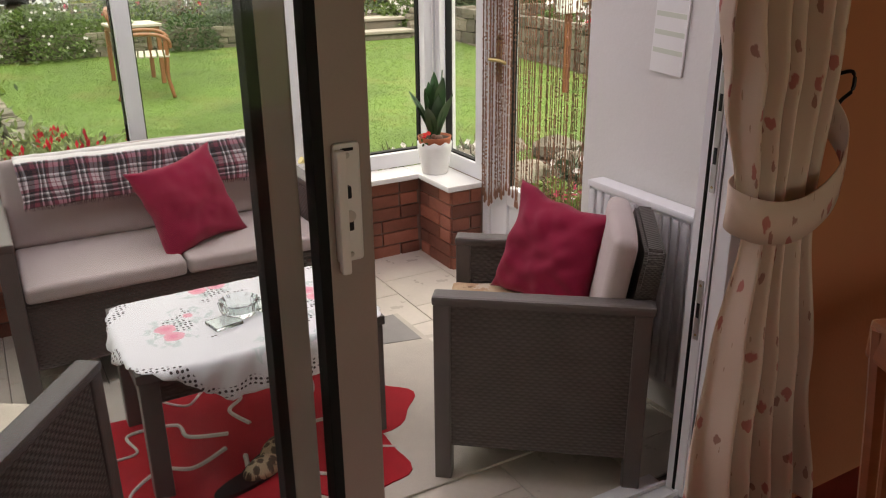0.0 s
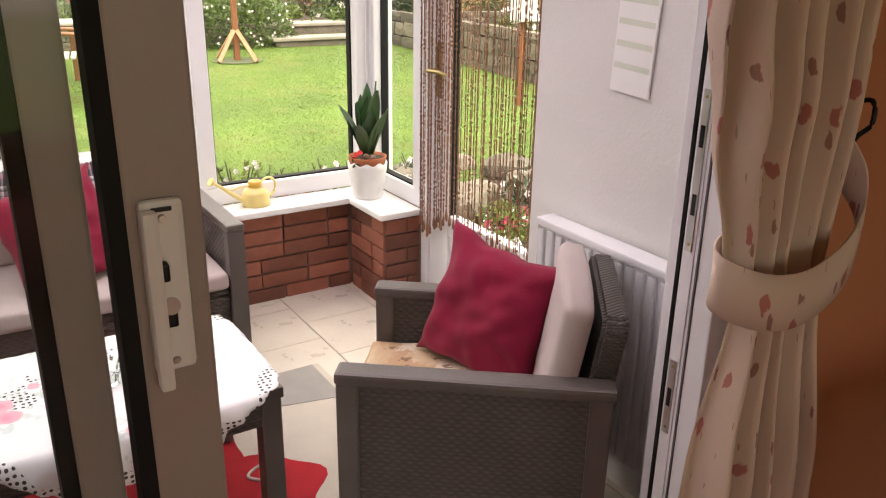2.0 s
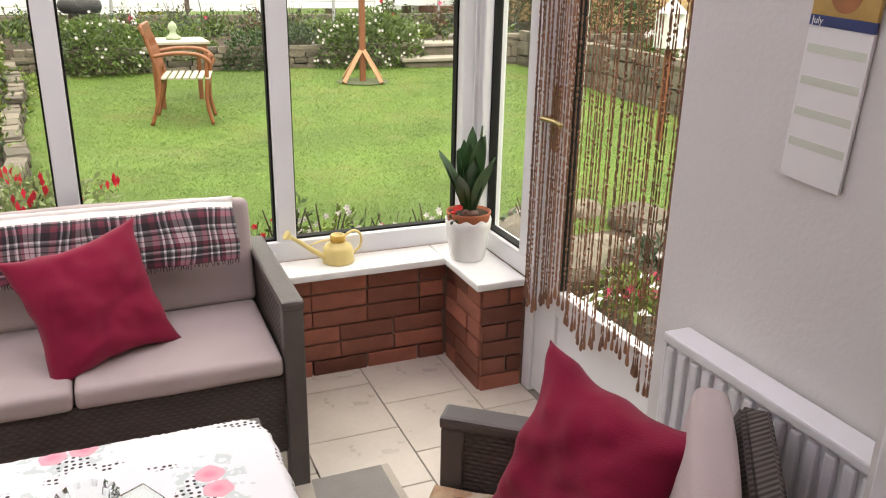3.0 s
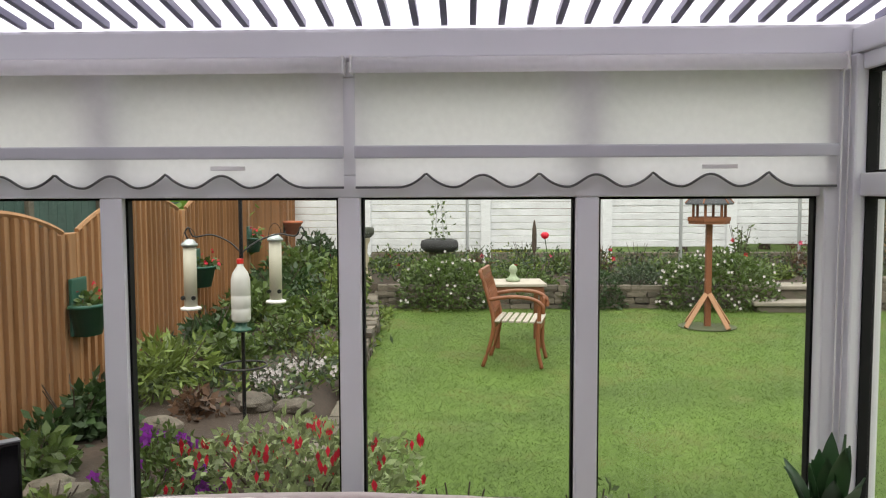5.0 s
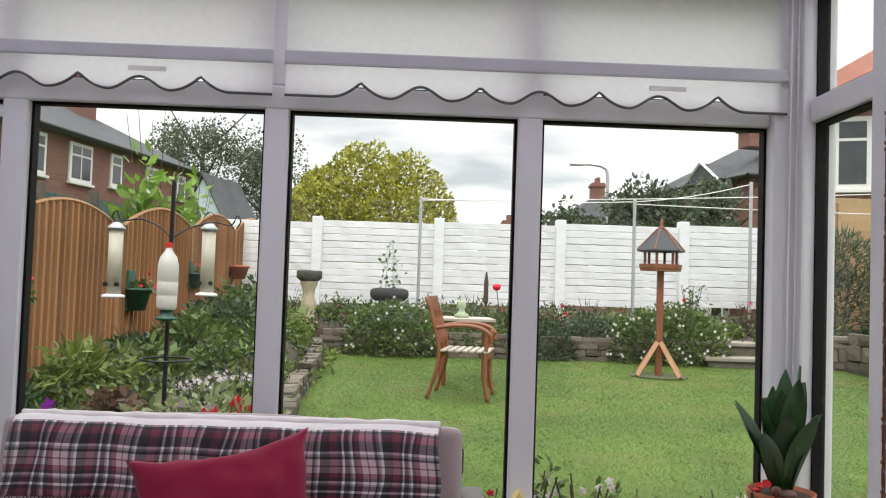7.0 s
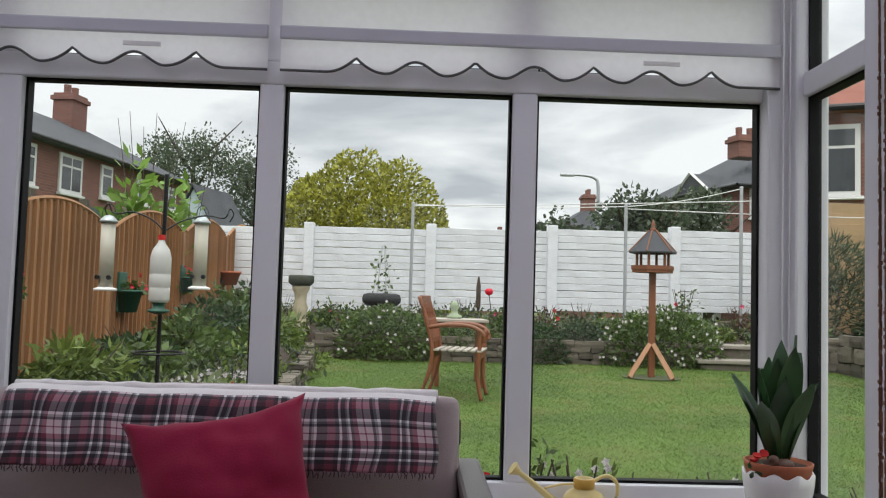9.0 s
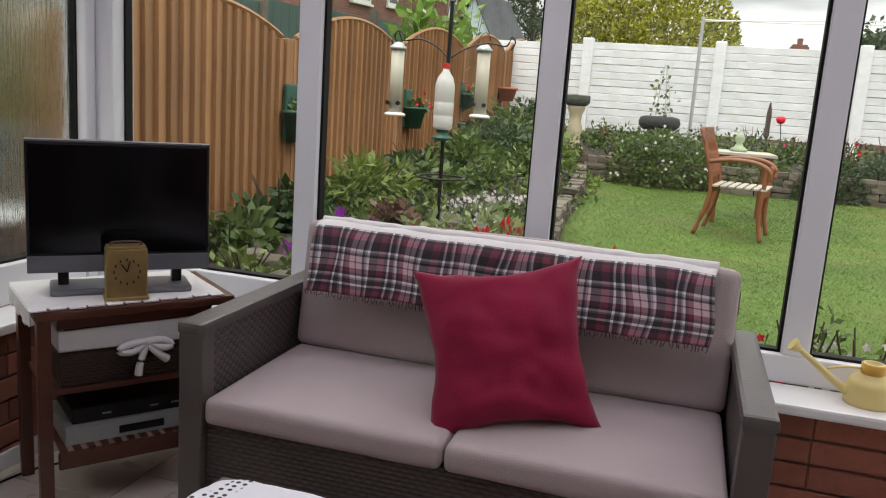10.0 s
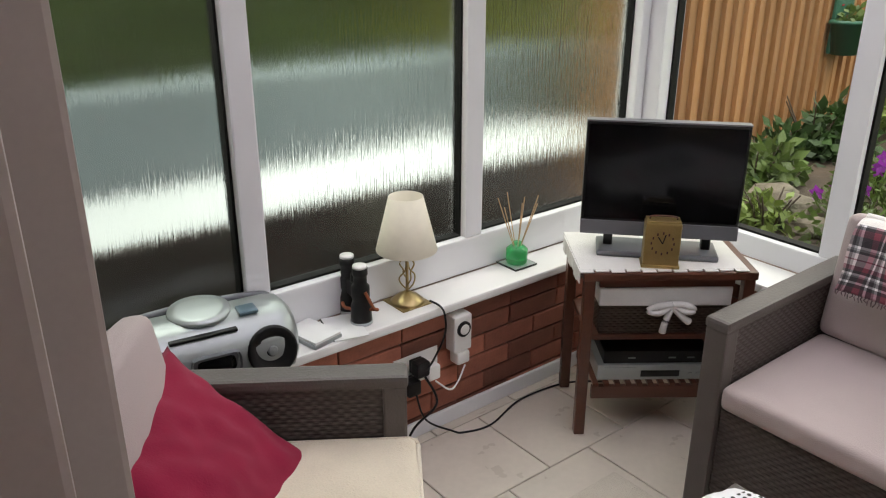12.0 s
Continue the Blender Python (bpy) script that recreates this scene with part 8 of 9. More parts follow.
for i, (x, y, rx, ry, rz, n, sz, m) in enumerate((
        (-0.80, 6.75, 0.40, 0.40, 0.42, 1500, 0.105, LEAF_LIGHT), (-0.62, 7.4, 0.30, 0.3, 0.36, 800, 0.09, LEAF), (-1.02, 5.85, 0.26, 0.45, 0.42, 1300, 0.085, LEAF_DARK), (-0.98, 5.25, 0.24, 0.26, 0.28, 600, 0.085, LEAF),
        (-0.9, 7.9, 0.36, 0.45, 0.40, 1200, 0.08, LEAF_DARK), (-0.35, 8.0, 0.30, 0.34, 0.28, 800, 0.06, LEAF), (-0.75, 8.8, 0.45, 0.5, 0.45, 1400, 0.09, LEAF), (-0.2, 8.9, 0.32, 0.42, 0.30, 1000, 0.07, LEAF),
        (-0.8, 9.8, 0.45, 0.5, 0.5, 1400, 0.09, LEAF_DARK), (-0.3, 10.0, 0.4, 0.45, 0.38, 1200, 0.07, LEAF_LIGHT), (-0.85, 10.9, 0.42, 0.5, 0.6, 1400, 0.09, LEAF), (-0.35, 11.0, 0.35, 0.4, 0.4, 1000, 0.08, LEAF_LIGHT), (-0.8, 12.1, 0.45, 0.5, 0.55, 1300, 0.09, LEAF_DARK),
        (0.02, 7.7, 0.22, 0.26, 0.22, 600, 0.05, LEAF_LIGHT), (-0.45, 6.2, 0.2, 0.2, 0.2, 300, 0.07, LEAF_RED), (0.0, 6.55, 0.2, 0.2, 0.16, 300, 0.05, LEAF_GREY), (-0.5, 5.5, 0.24, 0.24, 0.2, 420, 0.06, LEAF), (-0.6, 4.75, 0.22, 0.18, 0.24, 420, 0.06, LEAF_LIGHT), (-0.2, 4.7, 0.22, 0.2, 0.30, 520, 0.05, LEAF),
        (0.22, 9.5, 0.2, 0.5, 0.22, 700, 0.05, LEAF_LIGHT), (0.2, 10.4, 0.2, 0.45, 0.2, 650, 0.05, LEAF_LIGHT))):
    bush("bed_plant", x, y, ground_z(x, y) - 0.03, rx, ry, rz, n, sz, m, ("leafy green plant in the flower bed", "pale green leafy plant in the flower bed", "dark green plant by the timber fence")[0 if m is LEAF else (1 if m in (LEAF_LIGHT, LEAF_GREY) else 2)], "garden plant", FL_WHITE if m is LEAF_GREY else None, 22 if m is LEAF_GREY else 0, 0.014, seed=40 + i, slim=0.24 if sz > 0.09 else 0.5, group=B, spread=0.7)
bush("white_flower_mound", 0.05, 7.05, ground_z(0.05, 7.05), 0.24, 0.26, 0.20, 420, 0.035, LEAF_GREY, "low mound of tiny white flowers", "garden plant", FL_WHITE, 90, 0.014, seed=77)
bush("white_flower_mound", -0.22, 6.75, ground_z(-0.22, 6.75), 0.2, 0.2, 0.14, 320, 0.035, LEAF_GREY, "low mound of tiny white flowers", "garden plant", FL_WHITE, 60, 0.014, seed=78)
bush("fuchsia_bush", 0.36, 5.02, 0.12, 0.64, 0.42, 0.56, 3800, 0.050, LEAF_FUCHSIA, "fuchsia bush hung with red flowers below the window", "fuchsia", dome=True, flower=FL_RED, nf=80, fsize=0.028, seed=81, hang=True, flower_low=0.15)
bush("petunia", -0.27, 5.1, 0.16, 0.32, 0.28, 0.44, 1700, 0.045, LEAF, "trailing plant with purple flowers", "petunia", dome=True, flower=FL_PURPLE, nf=30, fsize=0.036, seed=82, flower_low=0.3)
# low ground cover between the plants
rg = np.random.default_rng(31)
cx_ = rg.uniform(-1.25, 0.3, 260)
cy_ = rg.uniform(6.4, 12.8, 260)
ok_ = (cx_ < np.array([lawn_edge(b) - 0.05 for b in cy_]))
cx_, cy_ = cx_[ok_], cy_[ok_]
pts = []
for a, b in zip(cx_, cy_):
    k = 22
    pts.append(np.stack([a + rg.normal(0, 0.07, k), b + rg.normal(0, 0.07, k), ground_z(a, b) + rg.uniform(0, 0.11, k)], 1))
pts = np.concatenate(pts)
v, f = leaves(pts, np.tile((0, -0.3, 0.6), (len(pts), 1)), 0.065, rg, 0.4)
cover = fast_mesh("ground_cover", v, f, [LEAF, LEAF_LIGHT, LEAF_GREY], None, "", rg.integers(0, 3, len(pts)))
tagged(cover, "low leafy ground cover over the flower bed", "ground cover", kind="stuff")
# low mixed planting along the raised bed before the white fence
rg = np.random.default_rng(57)
pts = []
for a, b in zip(rg.uniform(0.0, 5.9, 210), rg.uniform(11.15, 12.75, 210)):
    k = 40
    tall = rg.uniform(0.08, 0.30)
    pts.append(np.stack([a + rg.normal(0, 0.09, k), b + rg.normal(0, 0.09, k), ground_z(a, b) + rg.uniform(0, tall, k)], 1))
pts = np.concatenate(pts)
v, f = leaves(pts, np.tile((0, -0.3, 0.6), (len(pts), 1)), 0.055, rg, 0.45)
tagged(fast_mesh("bed_cover", v, f, [LEAF, LEAF_LIGHT, LEAF_GREY, LEAF_DARK], None, "", rg.integers(0, 4, len(pts))), "low mixed leafy planting along the raised bed", "ground cover", kind="stuff")
for i in range(9):
    x = 0.95 + i * 0.175
    bush("border_plant", x, 4.62 + 0.06 * math.sin(i * 2.1), 0.13, 0.18, 0.18, (0.40 if i < 7 else 0.34) + 0.05 * math.sin(i * 1.7), 520, 0.040, (LEAF_GREY, LEAF, LEAF_LIGHT)[i % 3], "small border plant under the garden window", "border plant", (FL_WHITE, FL_WHITE, FL_WHITE, FL_RED)[i % 4], 44, 0.018, seed=90 + i, group="border plants under the window")
for i, (x, y, s) in enumerate(((-0.62, 4.98, 0.17), (-0.45, 4.85, 0.12), (-0.78, 5.1, 0.13), (-0.15, 6.35, 0.16), (-0.55, 5.9, 0.12), (0.1, 6.3, 0.12))):
    bm = bmesh.new()
    bmesh.ops.create_icosphere(bm, subdivisions=3, radius=1)
    for v in bm.verts:
        k = 1 + 0.25 * noise.noise(v.co * 1.6 + Vector((i, 0, 0)))
        v.co = Vector((v.co.x * s * k, v.co.y * s * 0.7 * k, v.co.z * s * 0.42 * k))
    ob = part("rock", bm, STONE)
    ob.matrix_basis = pose(x, y, ground_z(x, y) + s * 0.2, 0, 0, i * 40)
    tagged(ob, "rounded brown rock in the flower bed", "rock", "rocks of the flower bed")

# right side: planting, rockery before the door, new timber fence
bush("tall_grass_clump", 6.55, 12.0, 0.6, 0.85, 0.6, 1.35, 5200, 0.16, LEAF_GREY, "tall feathery grey-green shrub", "shrub", dome=True, seed=120, slim=0.10, spread=0.5)
bush("tall_grass_clump", 7.9, 11.8, 0.6, 0.9, 0.6, 1.15, 3600, 0.16, LEAF_DARK, "tall feathery dark green shrub", "shrub", dome=True, seed=121, slim=0.12, spread=0.5)
for i, (x, y, rx, rz, m, fm) in enumerate(((6.4, 8.2, 0.45, 0.55, LEAF, FL_WHITE), (6.4, 7.2, 0.45, 0.6, LEAF_LIGHT, FL_RED), (6.4, 6.2, 0.45, 0.5, LEAF_DARK, FL_RED), (6.4, 5.2, 0.45, 0.6, LEAF, FL_PINK), (7.0, 6.6, 0.6, 1.0, LEAF_DARK, None), (7.0, 5.0, 0.6, 0.9, LEAF, None), (5.7, 11.2, 0.4, 0.5, LEAF, FL_WHITE))):
    bush("border_shrub", x, y, 0.5, rx, 0.45, rz, 1200, 0.075, m, "leafy shrub behind the far stone wall", "shrub", fm, 30 if fm else 0, 0.04, seed=130 + i, group="shrubs of the far border")
rk = random.Random(8)
for i in range(26):
    x, y = rk.uniform(2.75, 4.7), rk.uniform(3.9, 5.2)
    s = rk.uniform(0.10, 0.22)
    bm = bmesh.new()
    bmesh.ops.create_icosphere(bm, subdivisions=2, radius=1)
    for v in bm.verts:
        k = 1 + 0.3 * noise.noise(v.co * 1.4 + Vector((i * 3, 0, 0)))
        v.co = Vector((v.co.x * s * k, v.co.y * s * 0.8 * k, v.co.z * s * 0.6 * k))
    ob = part("rock", bm, STONE)
    ob.matrix_basis = pose(x, y, (0.12 if y > 4.15 else -0.12) + s * 0.3, 0, 0, i * 33)
    tagged(ob, "weathered brown rock in the rockery by the door", "rock", "rocks of the rockery")
for i in range(12):
    x, y = rk.uniform(2.95, 5.2), rk.uniform(3.9, 4.8)
    bush("rockery_plant", x, y, 0.12, 0.2, 0.2, rk.uniform(0.14, 0.34), 300, 0.05, (LEAF, LEAF_LIGHT, LEAF_GREY)[i % 3], "small plant among the rockery stones", "rockery plant", (FL_RED, FL_PINK, FL_WHITE)[i % 3], 10, 0.028, seed=150 + i, group="rockery plants")
nf_ = thing("panel_fence", pose(0, 0, 0), "pale new lap-panel timber fence", "fence")
for k in range(3):
    x0 = 6.95 + k * 1.85
    part("post", rbox(x0 - 0.05, x0 + 0.05, 12.95, 13.05, 0.3, 2.55 + 0.12 * k, 0.008), FENCE_NEW, nf_)
    for j in range(13):
        z = 0.60 + j * 0.15 + 0.05 * k
        part("lap_board", rbox(x0 + 0.05, x0 + 1.80, -0.012, 0.012, 0, 0.17, 0.003), FENCE_NEW, nf_).matrix_basis = pose(0, 12.99, z, 5)
    for dx in (0.08, 0.9, 1.72):
        part("batten", rbox(x0 + dx, x0 + dx + 0.05, 12.93, 12.965, 0.55, 2.5 + 0.05 * k, 0.004), FENCE_NEW, nf_)
lan = thing("white_lantern", pose(5.15, 6.5, lawn_z(5.15, 6.5)), "white garden lantern on a post", "lantern")
part("post", tubes([(0, 0, 0), (0, 0, 0.75)], 0.03, 8), POST_WOOD, lan)
part("box", rbox(-0.09, 0.09, -0.09, 0.09, 0.75, 1.02, 0.01), RENDER_WHITE, lan)
part("roof", turned([(0.15, 1.02), (0, 1.14), (0, 1.02)], 4), RENDER_WHITE, lan)

# paving by the garden door
pav = thing("pavement", pose(0, 0, 0), "grey slabs outside the garden door", "paving", kind="structure")
for i in range(4):
    for j in range(3):
        part("slab", rbox(2.48 + i * 0.46, 2.93 + i * 0.46, 2.4 + j * 0.46, 2.85 + j * 0.46, -0.16, -0.05, 0.006), PAVING, pav)

# side passage behind the rain glass
tagged(part("low_wall", rbox(-1.42, -1.36, 1.765, 4.38, -0.16, 0.575, 0.01), mat("dark_stained_boards", (0.035, 0.026, 0.024), 0.8, var=0.2)), "dark stained low boundary beside the house", "low wall", kind="structure")
tagged(part("side_path", rbox(-2.38, -1.50, 1.765, 6.6, -0.16, 0.44, 0.01), mat("pale_concrete", (0.50, 0.52, 0.53), 0.85, var=0.06, scale=3)), "pale concrete path of the next house, on a raised level", "path", kind="structure")
tagged(part("low_wall", rbox(-2.62, -2.42, 1.765, 6.6, -0.16, 0.86, 0.01), mat("grey_render", (0.16, 0.19, 0.20), 0.9, var=0.25, scale=1.2)), "grey rendered wall beyond the side path", "low wall", kind="structure")
for i in range(5):
    bush("hedge", -3.9, -0.2 + i * 1.45, 0.0, 0.7, 1.0, 2.7, 14000, 0.12, (LEAF_GREY, LEAF_GREY, LEAF, LEAF, LEAF_GOLD)[i], "tall green hedge of the next garden", "hedge", seed=170 + i, dome=True, group="hedges of the next garden")

# neighbours: green fence, shrubs over the fence, shed
gf = thing("green_fence", pose(0, 0, 0), "dark green boarded fence of the next garden", "fence")
for k in range(7):
    y0 = 7.2 + k * 1.83
    part("concrete_post", rbox(-4.06, -3.94, y0 - 0.06, y0 + 0.06, 0, 2.15 + 0.07 * k, 0.01), STONE, gf)
    for j in range(8):
        part("board", rbox(-4.02, -3.99, y0 + 0.06 + j * 0.214, y0 + 0.268 + j * 0.214, 0.1, 2.05 + 0.07 * k, 0.003), FENCE_GREEN, gf)
bush("overhanging_shrub", -1.75, 10.7, 0.42, 0.65, 0.85, 2.95, 3000, 0.15, LEAF_VINE, "bright large-leaved shrub rising behind the fence", "shrub", seed=200, slim=0.5, lumps=7, hollow=0.3)
bush("overhanging_shrub", -1.75, 12.0, 0.42, 0.5, 0.7, 2.3, 1400, 0.15, LEAF_VINE, "bright large-leaved shrub rising behind the fence", "shrub", seed=201, slim=0.5, lumps=7, hollow=0.3)
bush("overhanging_shrub", -2.3, 5.6, 0.4, 0.6, 0.8, 1.75, 1200, 0.10, LEAF_DARK, "dark shrub rising behind the fence", "shrub", seed=202)


def tree(name, x, y, h, r, n, size, material, label, trunk=0.18, seed=0, low=0.35, lumps=22):
    rg = np.random.default_rng(seed)
    t = thing(name, pose(x, y, -0.16), label, "tree")
    bm = bmesh.new()
    tube(bm, [(0, 0, 0), (0.05 * h * 0.1, 0, h * 0.3), (0, 0.03 * h * 0.2, h * 0.75)], trunk, 9, trunk * 0.35)
    for k in range(9):
        a, z = k * 2.4, h * (0.3 + 0.05 * k)
        e = r * (0.55 + 0.3 * math.sin(k * 1.9))
        tube(bm, [(0, 0, z), (e * 0.5 * math.cos(a), e * 0.5 * math.sin(a), z + h * 0.10), (e * math.cos(a), e * math.sin(a), z + h * 0.22)], trunk * 0.4, 6, trunk * 0.08)
    part("trunk", bm, BARK, t)
    c = rg.normal(0, 1, (lumps, 3))
    c /= np.linalg.norm(c, axis=1)[:, None]
    c *= rg.uniform(0.3, 0.85, (lumps, 1))
    rad = rg.uniform(0.22, 0.42, lumps)
    w = rg.integers(0, lumps, n)
    q = rg.normal(0, 1, (n, 3))
    q /= np.linalg.norm(q, axis=1)[:, None]
    p = c[w] + q * rad[w][:, None] * rg.uniform(0.3, 1.1, (n, 1))
    hz = h * (1 - low) / 2
    p = p * np.array([r, r, hz]) + np.array([0, 0, h - hz])
    v, f = leaves(p, q, size, rg, 0.6)
    fast_mesh("crown", v, f, material, t)
    return t


tree("tree", -9.4, 40.0, 10.2, 3.1, 8000, 0.15, TREE_LEAF, "tall airy dark tree beyond the houses", 0.22, 1)
tree("tree", -6.6, 41.0, 8.6, 2.4, 5200, 0.15, TREE_LEAF, "tall airy dark tree beyond the houses", 0.2, 2)
tree("tree", -15.5, 22.0, 7.4, 2.6, 3000, 0.3, TREE_LEAF, "dark tree beside the brick houses", 0.2, 3)
tree("tree", 7.6, 26.0, 4.9, 2.3, 8000, 0.17, TREE_LEAF, "broad dark tree beyond the white fence", 0.18, 4, 0.2)
tree("tree", 10.6, 27.5, 5.3, 2.5, 8000, 0.17, TREE_LEAF, "broad dark tree beyond the white fence", 0.18, 5, 0.2)
tree("tree", 6.2, 30.0, 4.3, 1.5, 1800, 0.24, TREE_LEAF, "dark tree beyond the white fence", 0.15, 6, 0.2)
bush("golden_shrub", 0.10, 15.6, 0.4, 2.02, 1.6, 2.95, 42000, 0.085, LEAF_GOLD, "great rounded golden-leaved shrub behind the white fence", "shrub", dome=True, seed=220, slim=0.5)

shed = thing("garden_shed", pose(-4.55, 24.5, -0.16, 0, 0, -14) @ Matrix.Diagonal((0.62, 0.62, 1.05, 1)), "pale blue boarded shed with a dark felt roof", "shed")
bm = bmesh.new()
vs = [(-1.0, -1.6, 0), (1.0, -1.6, 0), (1.0, -1.6, 2.7), (0, -1.6, 3.75), (-1.0, -1.6, 2.7)]
fr_, bk_ = [bm.verts.new(p) for p in vs], [bm.verts.new((p[0], 1.6, p[2])) for p in vs]
bm.faces.new(fr_)
bm.faces.new(bk_[::-1])
for i in range(5):
    bm.faces.new((fr_[i], bk_[i], bk_[(i + 1) % 5], fr_[(i + 1) % 5]))
part("wall", bm, PALE_BLUE, shed)
for s in (-1, 1):
    bm = bmesh.new()
    a = [bm.verts.new(p) for p in ((0, -1.75, 3.80), (0, 1.75, 3.80), (s * 1.2, 1.75, 2.54), (s * 1.2, -1.75, 2.54))]
    b = [bm.verts.new(v.co + Vector((0, 0, 0.06))) for v in a]
    bm.faces.new(a)
    bm.faces.new(b)
    for i in range(4):
        bm.faces.new((a[i], a[(i + 1) % 4], b[(i + 1) % 4], b[i]))
    part("roof_slope", bm, SLATE, shed)


def house_window(parent, m, w, h, split=True):
    fr = part("window", rbox(-w / 2 - 0.07, w / 2 + 0.07, -0.05, 0.02, -h / 2 - 0.07, h / 2 + 0.07, 0.01), RENDER_WHITE, parent, "white house window")
    fr.matrix_basis = m
    cols = 2 if split else 1
    for k in range(cols):
        a = -w / 2 + w * k / cols + 0.03
        b = a + w / cols - 0.06
        for z0, z1 in ((-h / 2 + 0.03, h * 0.18), (h * 0.18 + 0.06, h / 2 - 0.03)):
            p = part("pane", rbox(a, b, -0.056, -0.049, z0, z1, 0), mat("dark_house_pane", (0.05, 0.055, 0.06), 0.08, var=0.2, scale=1.5) if "dark_house_pane" not in bpy.data.materials else bpy.data.materials["dark_house_pane"], fr)
    part("sill", rbox(-w / 2 - 0.12, w / 2 + 0.12, -0.12, 0.0, -h / 2 - 0.14, -h / 2 - 0.07, 0.01), RENDER_WHITE, fr)
    return fr


def hip_house(m, lx, ly, eave, rise, label, wall_mat, roof_mat, chimneys, windows, gable=False):
    """A house from its near corner at the origin: x to the left (negative), y away. Hipped or gabled roof with overhang."""
    h = thing("brick_house", m, label, "house")
    part("wall", rbox(-lx, 0, 0, ly, -0.2, eave, 0.0), wall_mat, h)
    o = 0.35
    bm = bmesh.new()
    e = [bm.verts.new(p) for p in ((-lx - o, -o, eave - 0.05), (o, -o, eave - 0.05), (o, ly + o, eave - 0.05), (-lx - o, ly + o, eave - 0.05))]
    inset = 0.0 if gable else lx / 2
    r = [bm.verts.new(p) for p in ((-lx / 2, -o + inset, eave + rise), (-lx / 2, ly + o - inset, eave + rise))]
    bm.faces.new((e[0], e[1], r[0]))
    bm.faces.new((e[1], e[2], r[1], r[0]))
    bm.faces.new((e[2], e[3], r[1]))
    bm.faces.new((e[3], e[0], r[0], r[1]))
    bm.faces.new(e[::-1])
    part("roof", bm, roof_mat, h)
    for a, b in (((-lx - o, -o), (o, -o)), ((o, -o), (o, ly + o))):
        part("gutter", tubes([(a[0], a[1], eave), (b[0], b[1], eave)], 0.07, 8), BLACK_PLASTIC, h, "dark gutter")
    for x, y, ht in chimneys:
        c = part("chimney", rbox(x - 0.35, x + 0.35, y - 0.45, y + 0.45, eave + rise * 0.5, eave + rise + ht, 0.02), wall_mat, h, "brick chimney stack")
        part("cornice", rbox(x - 0.42, x + 0.42, y - 0.52, y + 0.52, eave + rise + ht - 0.25, eave + rise + ht - 0.1, 0.02), wall_mat, c)
        for q in (-0.22, 0.22):
            part("chimney_pot", turned([(0.11, 0), (0.12, 0.3), (0.09, 0.3), (0, 0.28)], 10, (x, y + q, eave + rise + ht)), FAR_BRICK, c)
    for side, u, z, w, hh_, sp in windows:
        if side == "front":
            house_window(h, pose(-u, -0.005, z), w, hh_, sp)
        else:
            house_window(h, pose(0.005, u, z, 0, 0, 90), w, hh_, sp)
    return h


hl = hip_house(pose(-8.85, 22.0, 0, 0, 0, -9), 5.8, 10.4, 4.85, 1.65, "red brick terrace house with hipped slate roof and white windows", FAR_BRICK, SLATE, ((-2.9, 6.9, 1.0),),
               (("front", 2.45, 4.05, 0.42, 0.72, False), ("side", 0.55, 4.15, 0.5, 0.95, False), ("side", 2.45, 4.15, 0.95, 0.95, True), ("side", 4.3, 4.2, 0.5, 0.85, False), ("side", 6.5, 4.2, 0.6, 0.7, True), ("side", 8.6, 4.2, 0.5, 0.7, False)))
part("downpipe", tubes([(-1.55, -0.08, 0), (-1.55, -0.08, 5.5)], 0.06, 8), BLACK_PLASTIC, hl, "dark soil pipe")
hr = hip_house(pose(11.75, 30.0, 0, 0, 0, -78), 2.1, 3.2, 5.1, 0.75, "white gabled wing with a dark tiled roof beyond the gardens", RENDER_WHITE, SLATE, (), (("front", 1.0, 4.3, 0.7, 0.8, True),), True)
for sx in (-1, 1):
    part("barge_board", tubes([(-1.05, -0.37, 5.88), (-1.05 + sx * 1.4, -0.37, 4.98)], 0.06, 4), RENDER_WHITE, hr, "white barge board")
hip_house(pose(12.25, 29.0, 0, 0, 0, -78), 7.0, 9.0, 5.15, 2.3, "brick house with a dark hipped roof and a great chimney", FAR_BRICK, SLATE, ((-0.9, 0.75, -0.35),), (("side", 0.75, 4.65, 0.65, 1.0, False), ("side", 3.0, 4.5, 1.0, 1.1, True)))
hip_house(pose(13.35, 15.7, 0, 0, 0, -24), 5.2, 7.0, 5.0, 2.2, "brick house with red tile roof beside the garden", FAR_BRICK, TILE_RED, (), (("front", 4.4, 4.0, 1.1, 1.3, True), ("front", 1.6, 4.0, 1.2, 1.4, True)))
hip_house(pose(7.4, 46, 0, 0, 0, 0), 3.0, 7.0, 3.0, 1.2, "far dark roof beyond the trees", FAR_BRICK, SLATE, ((-1.5, 1.5, 0.6),), (("front", 1.5, 2.0, 1.2, 1.2, True),))
hip_house(pose(12.6, 46, 0, 0, 0, 0), 3.4, 7.0, 5.0, 1.4, "far dark roof beyond the trees", FAR_BRICK, SLATE, ((-1.7, 1.5, 0.7),), (("front", 1.7, 3.0, 1.2, 1.2, True),))
sl_ = thing("street_lamp", pose(7.56, 30, -0.16), "grey street lamp with a bent arm", "street lamp")
part("column", tubes(spline([(0, 0, 0), (0, 0, 4.0), (0, 0, 5.3), (-0.15, 0, 5.58), (-0.55, 0, 5.66), (-0.95, 0, 5.66)], 6), 0.07, 8, 0.04), GALV, sl_, "", True)
part("lantern", rbox(-1.35, -0.85, -0.09, 0.09, 5.60, 5.70, 0.04), GALV, sl_)

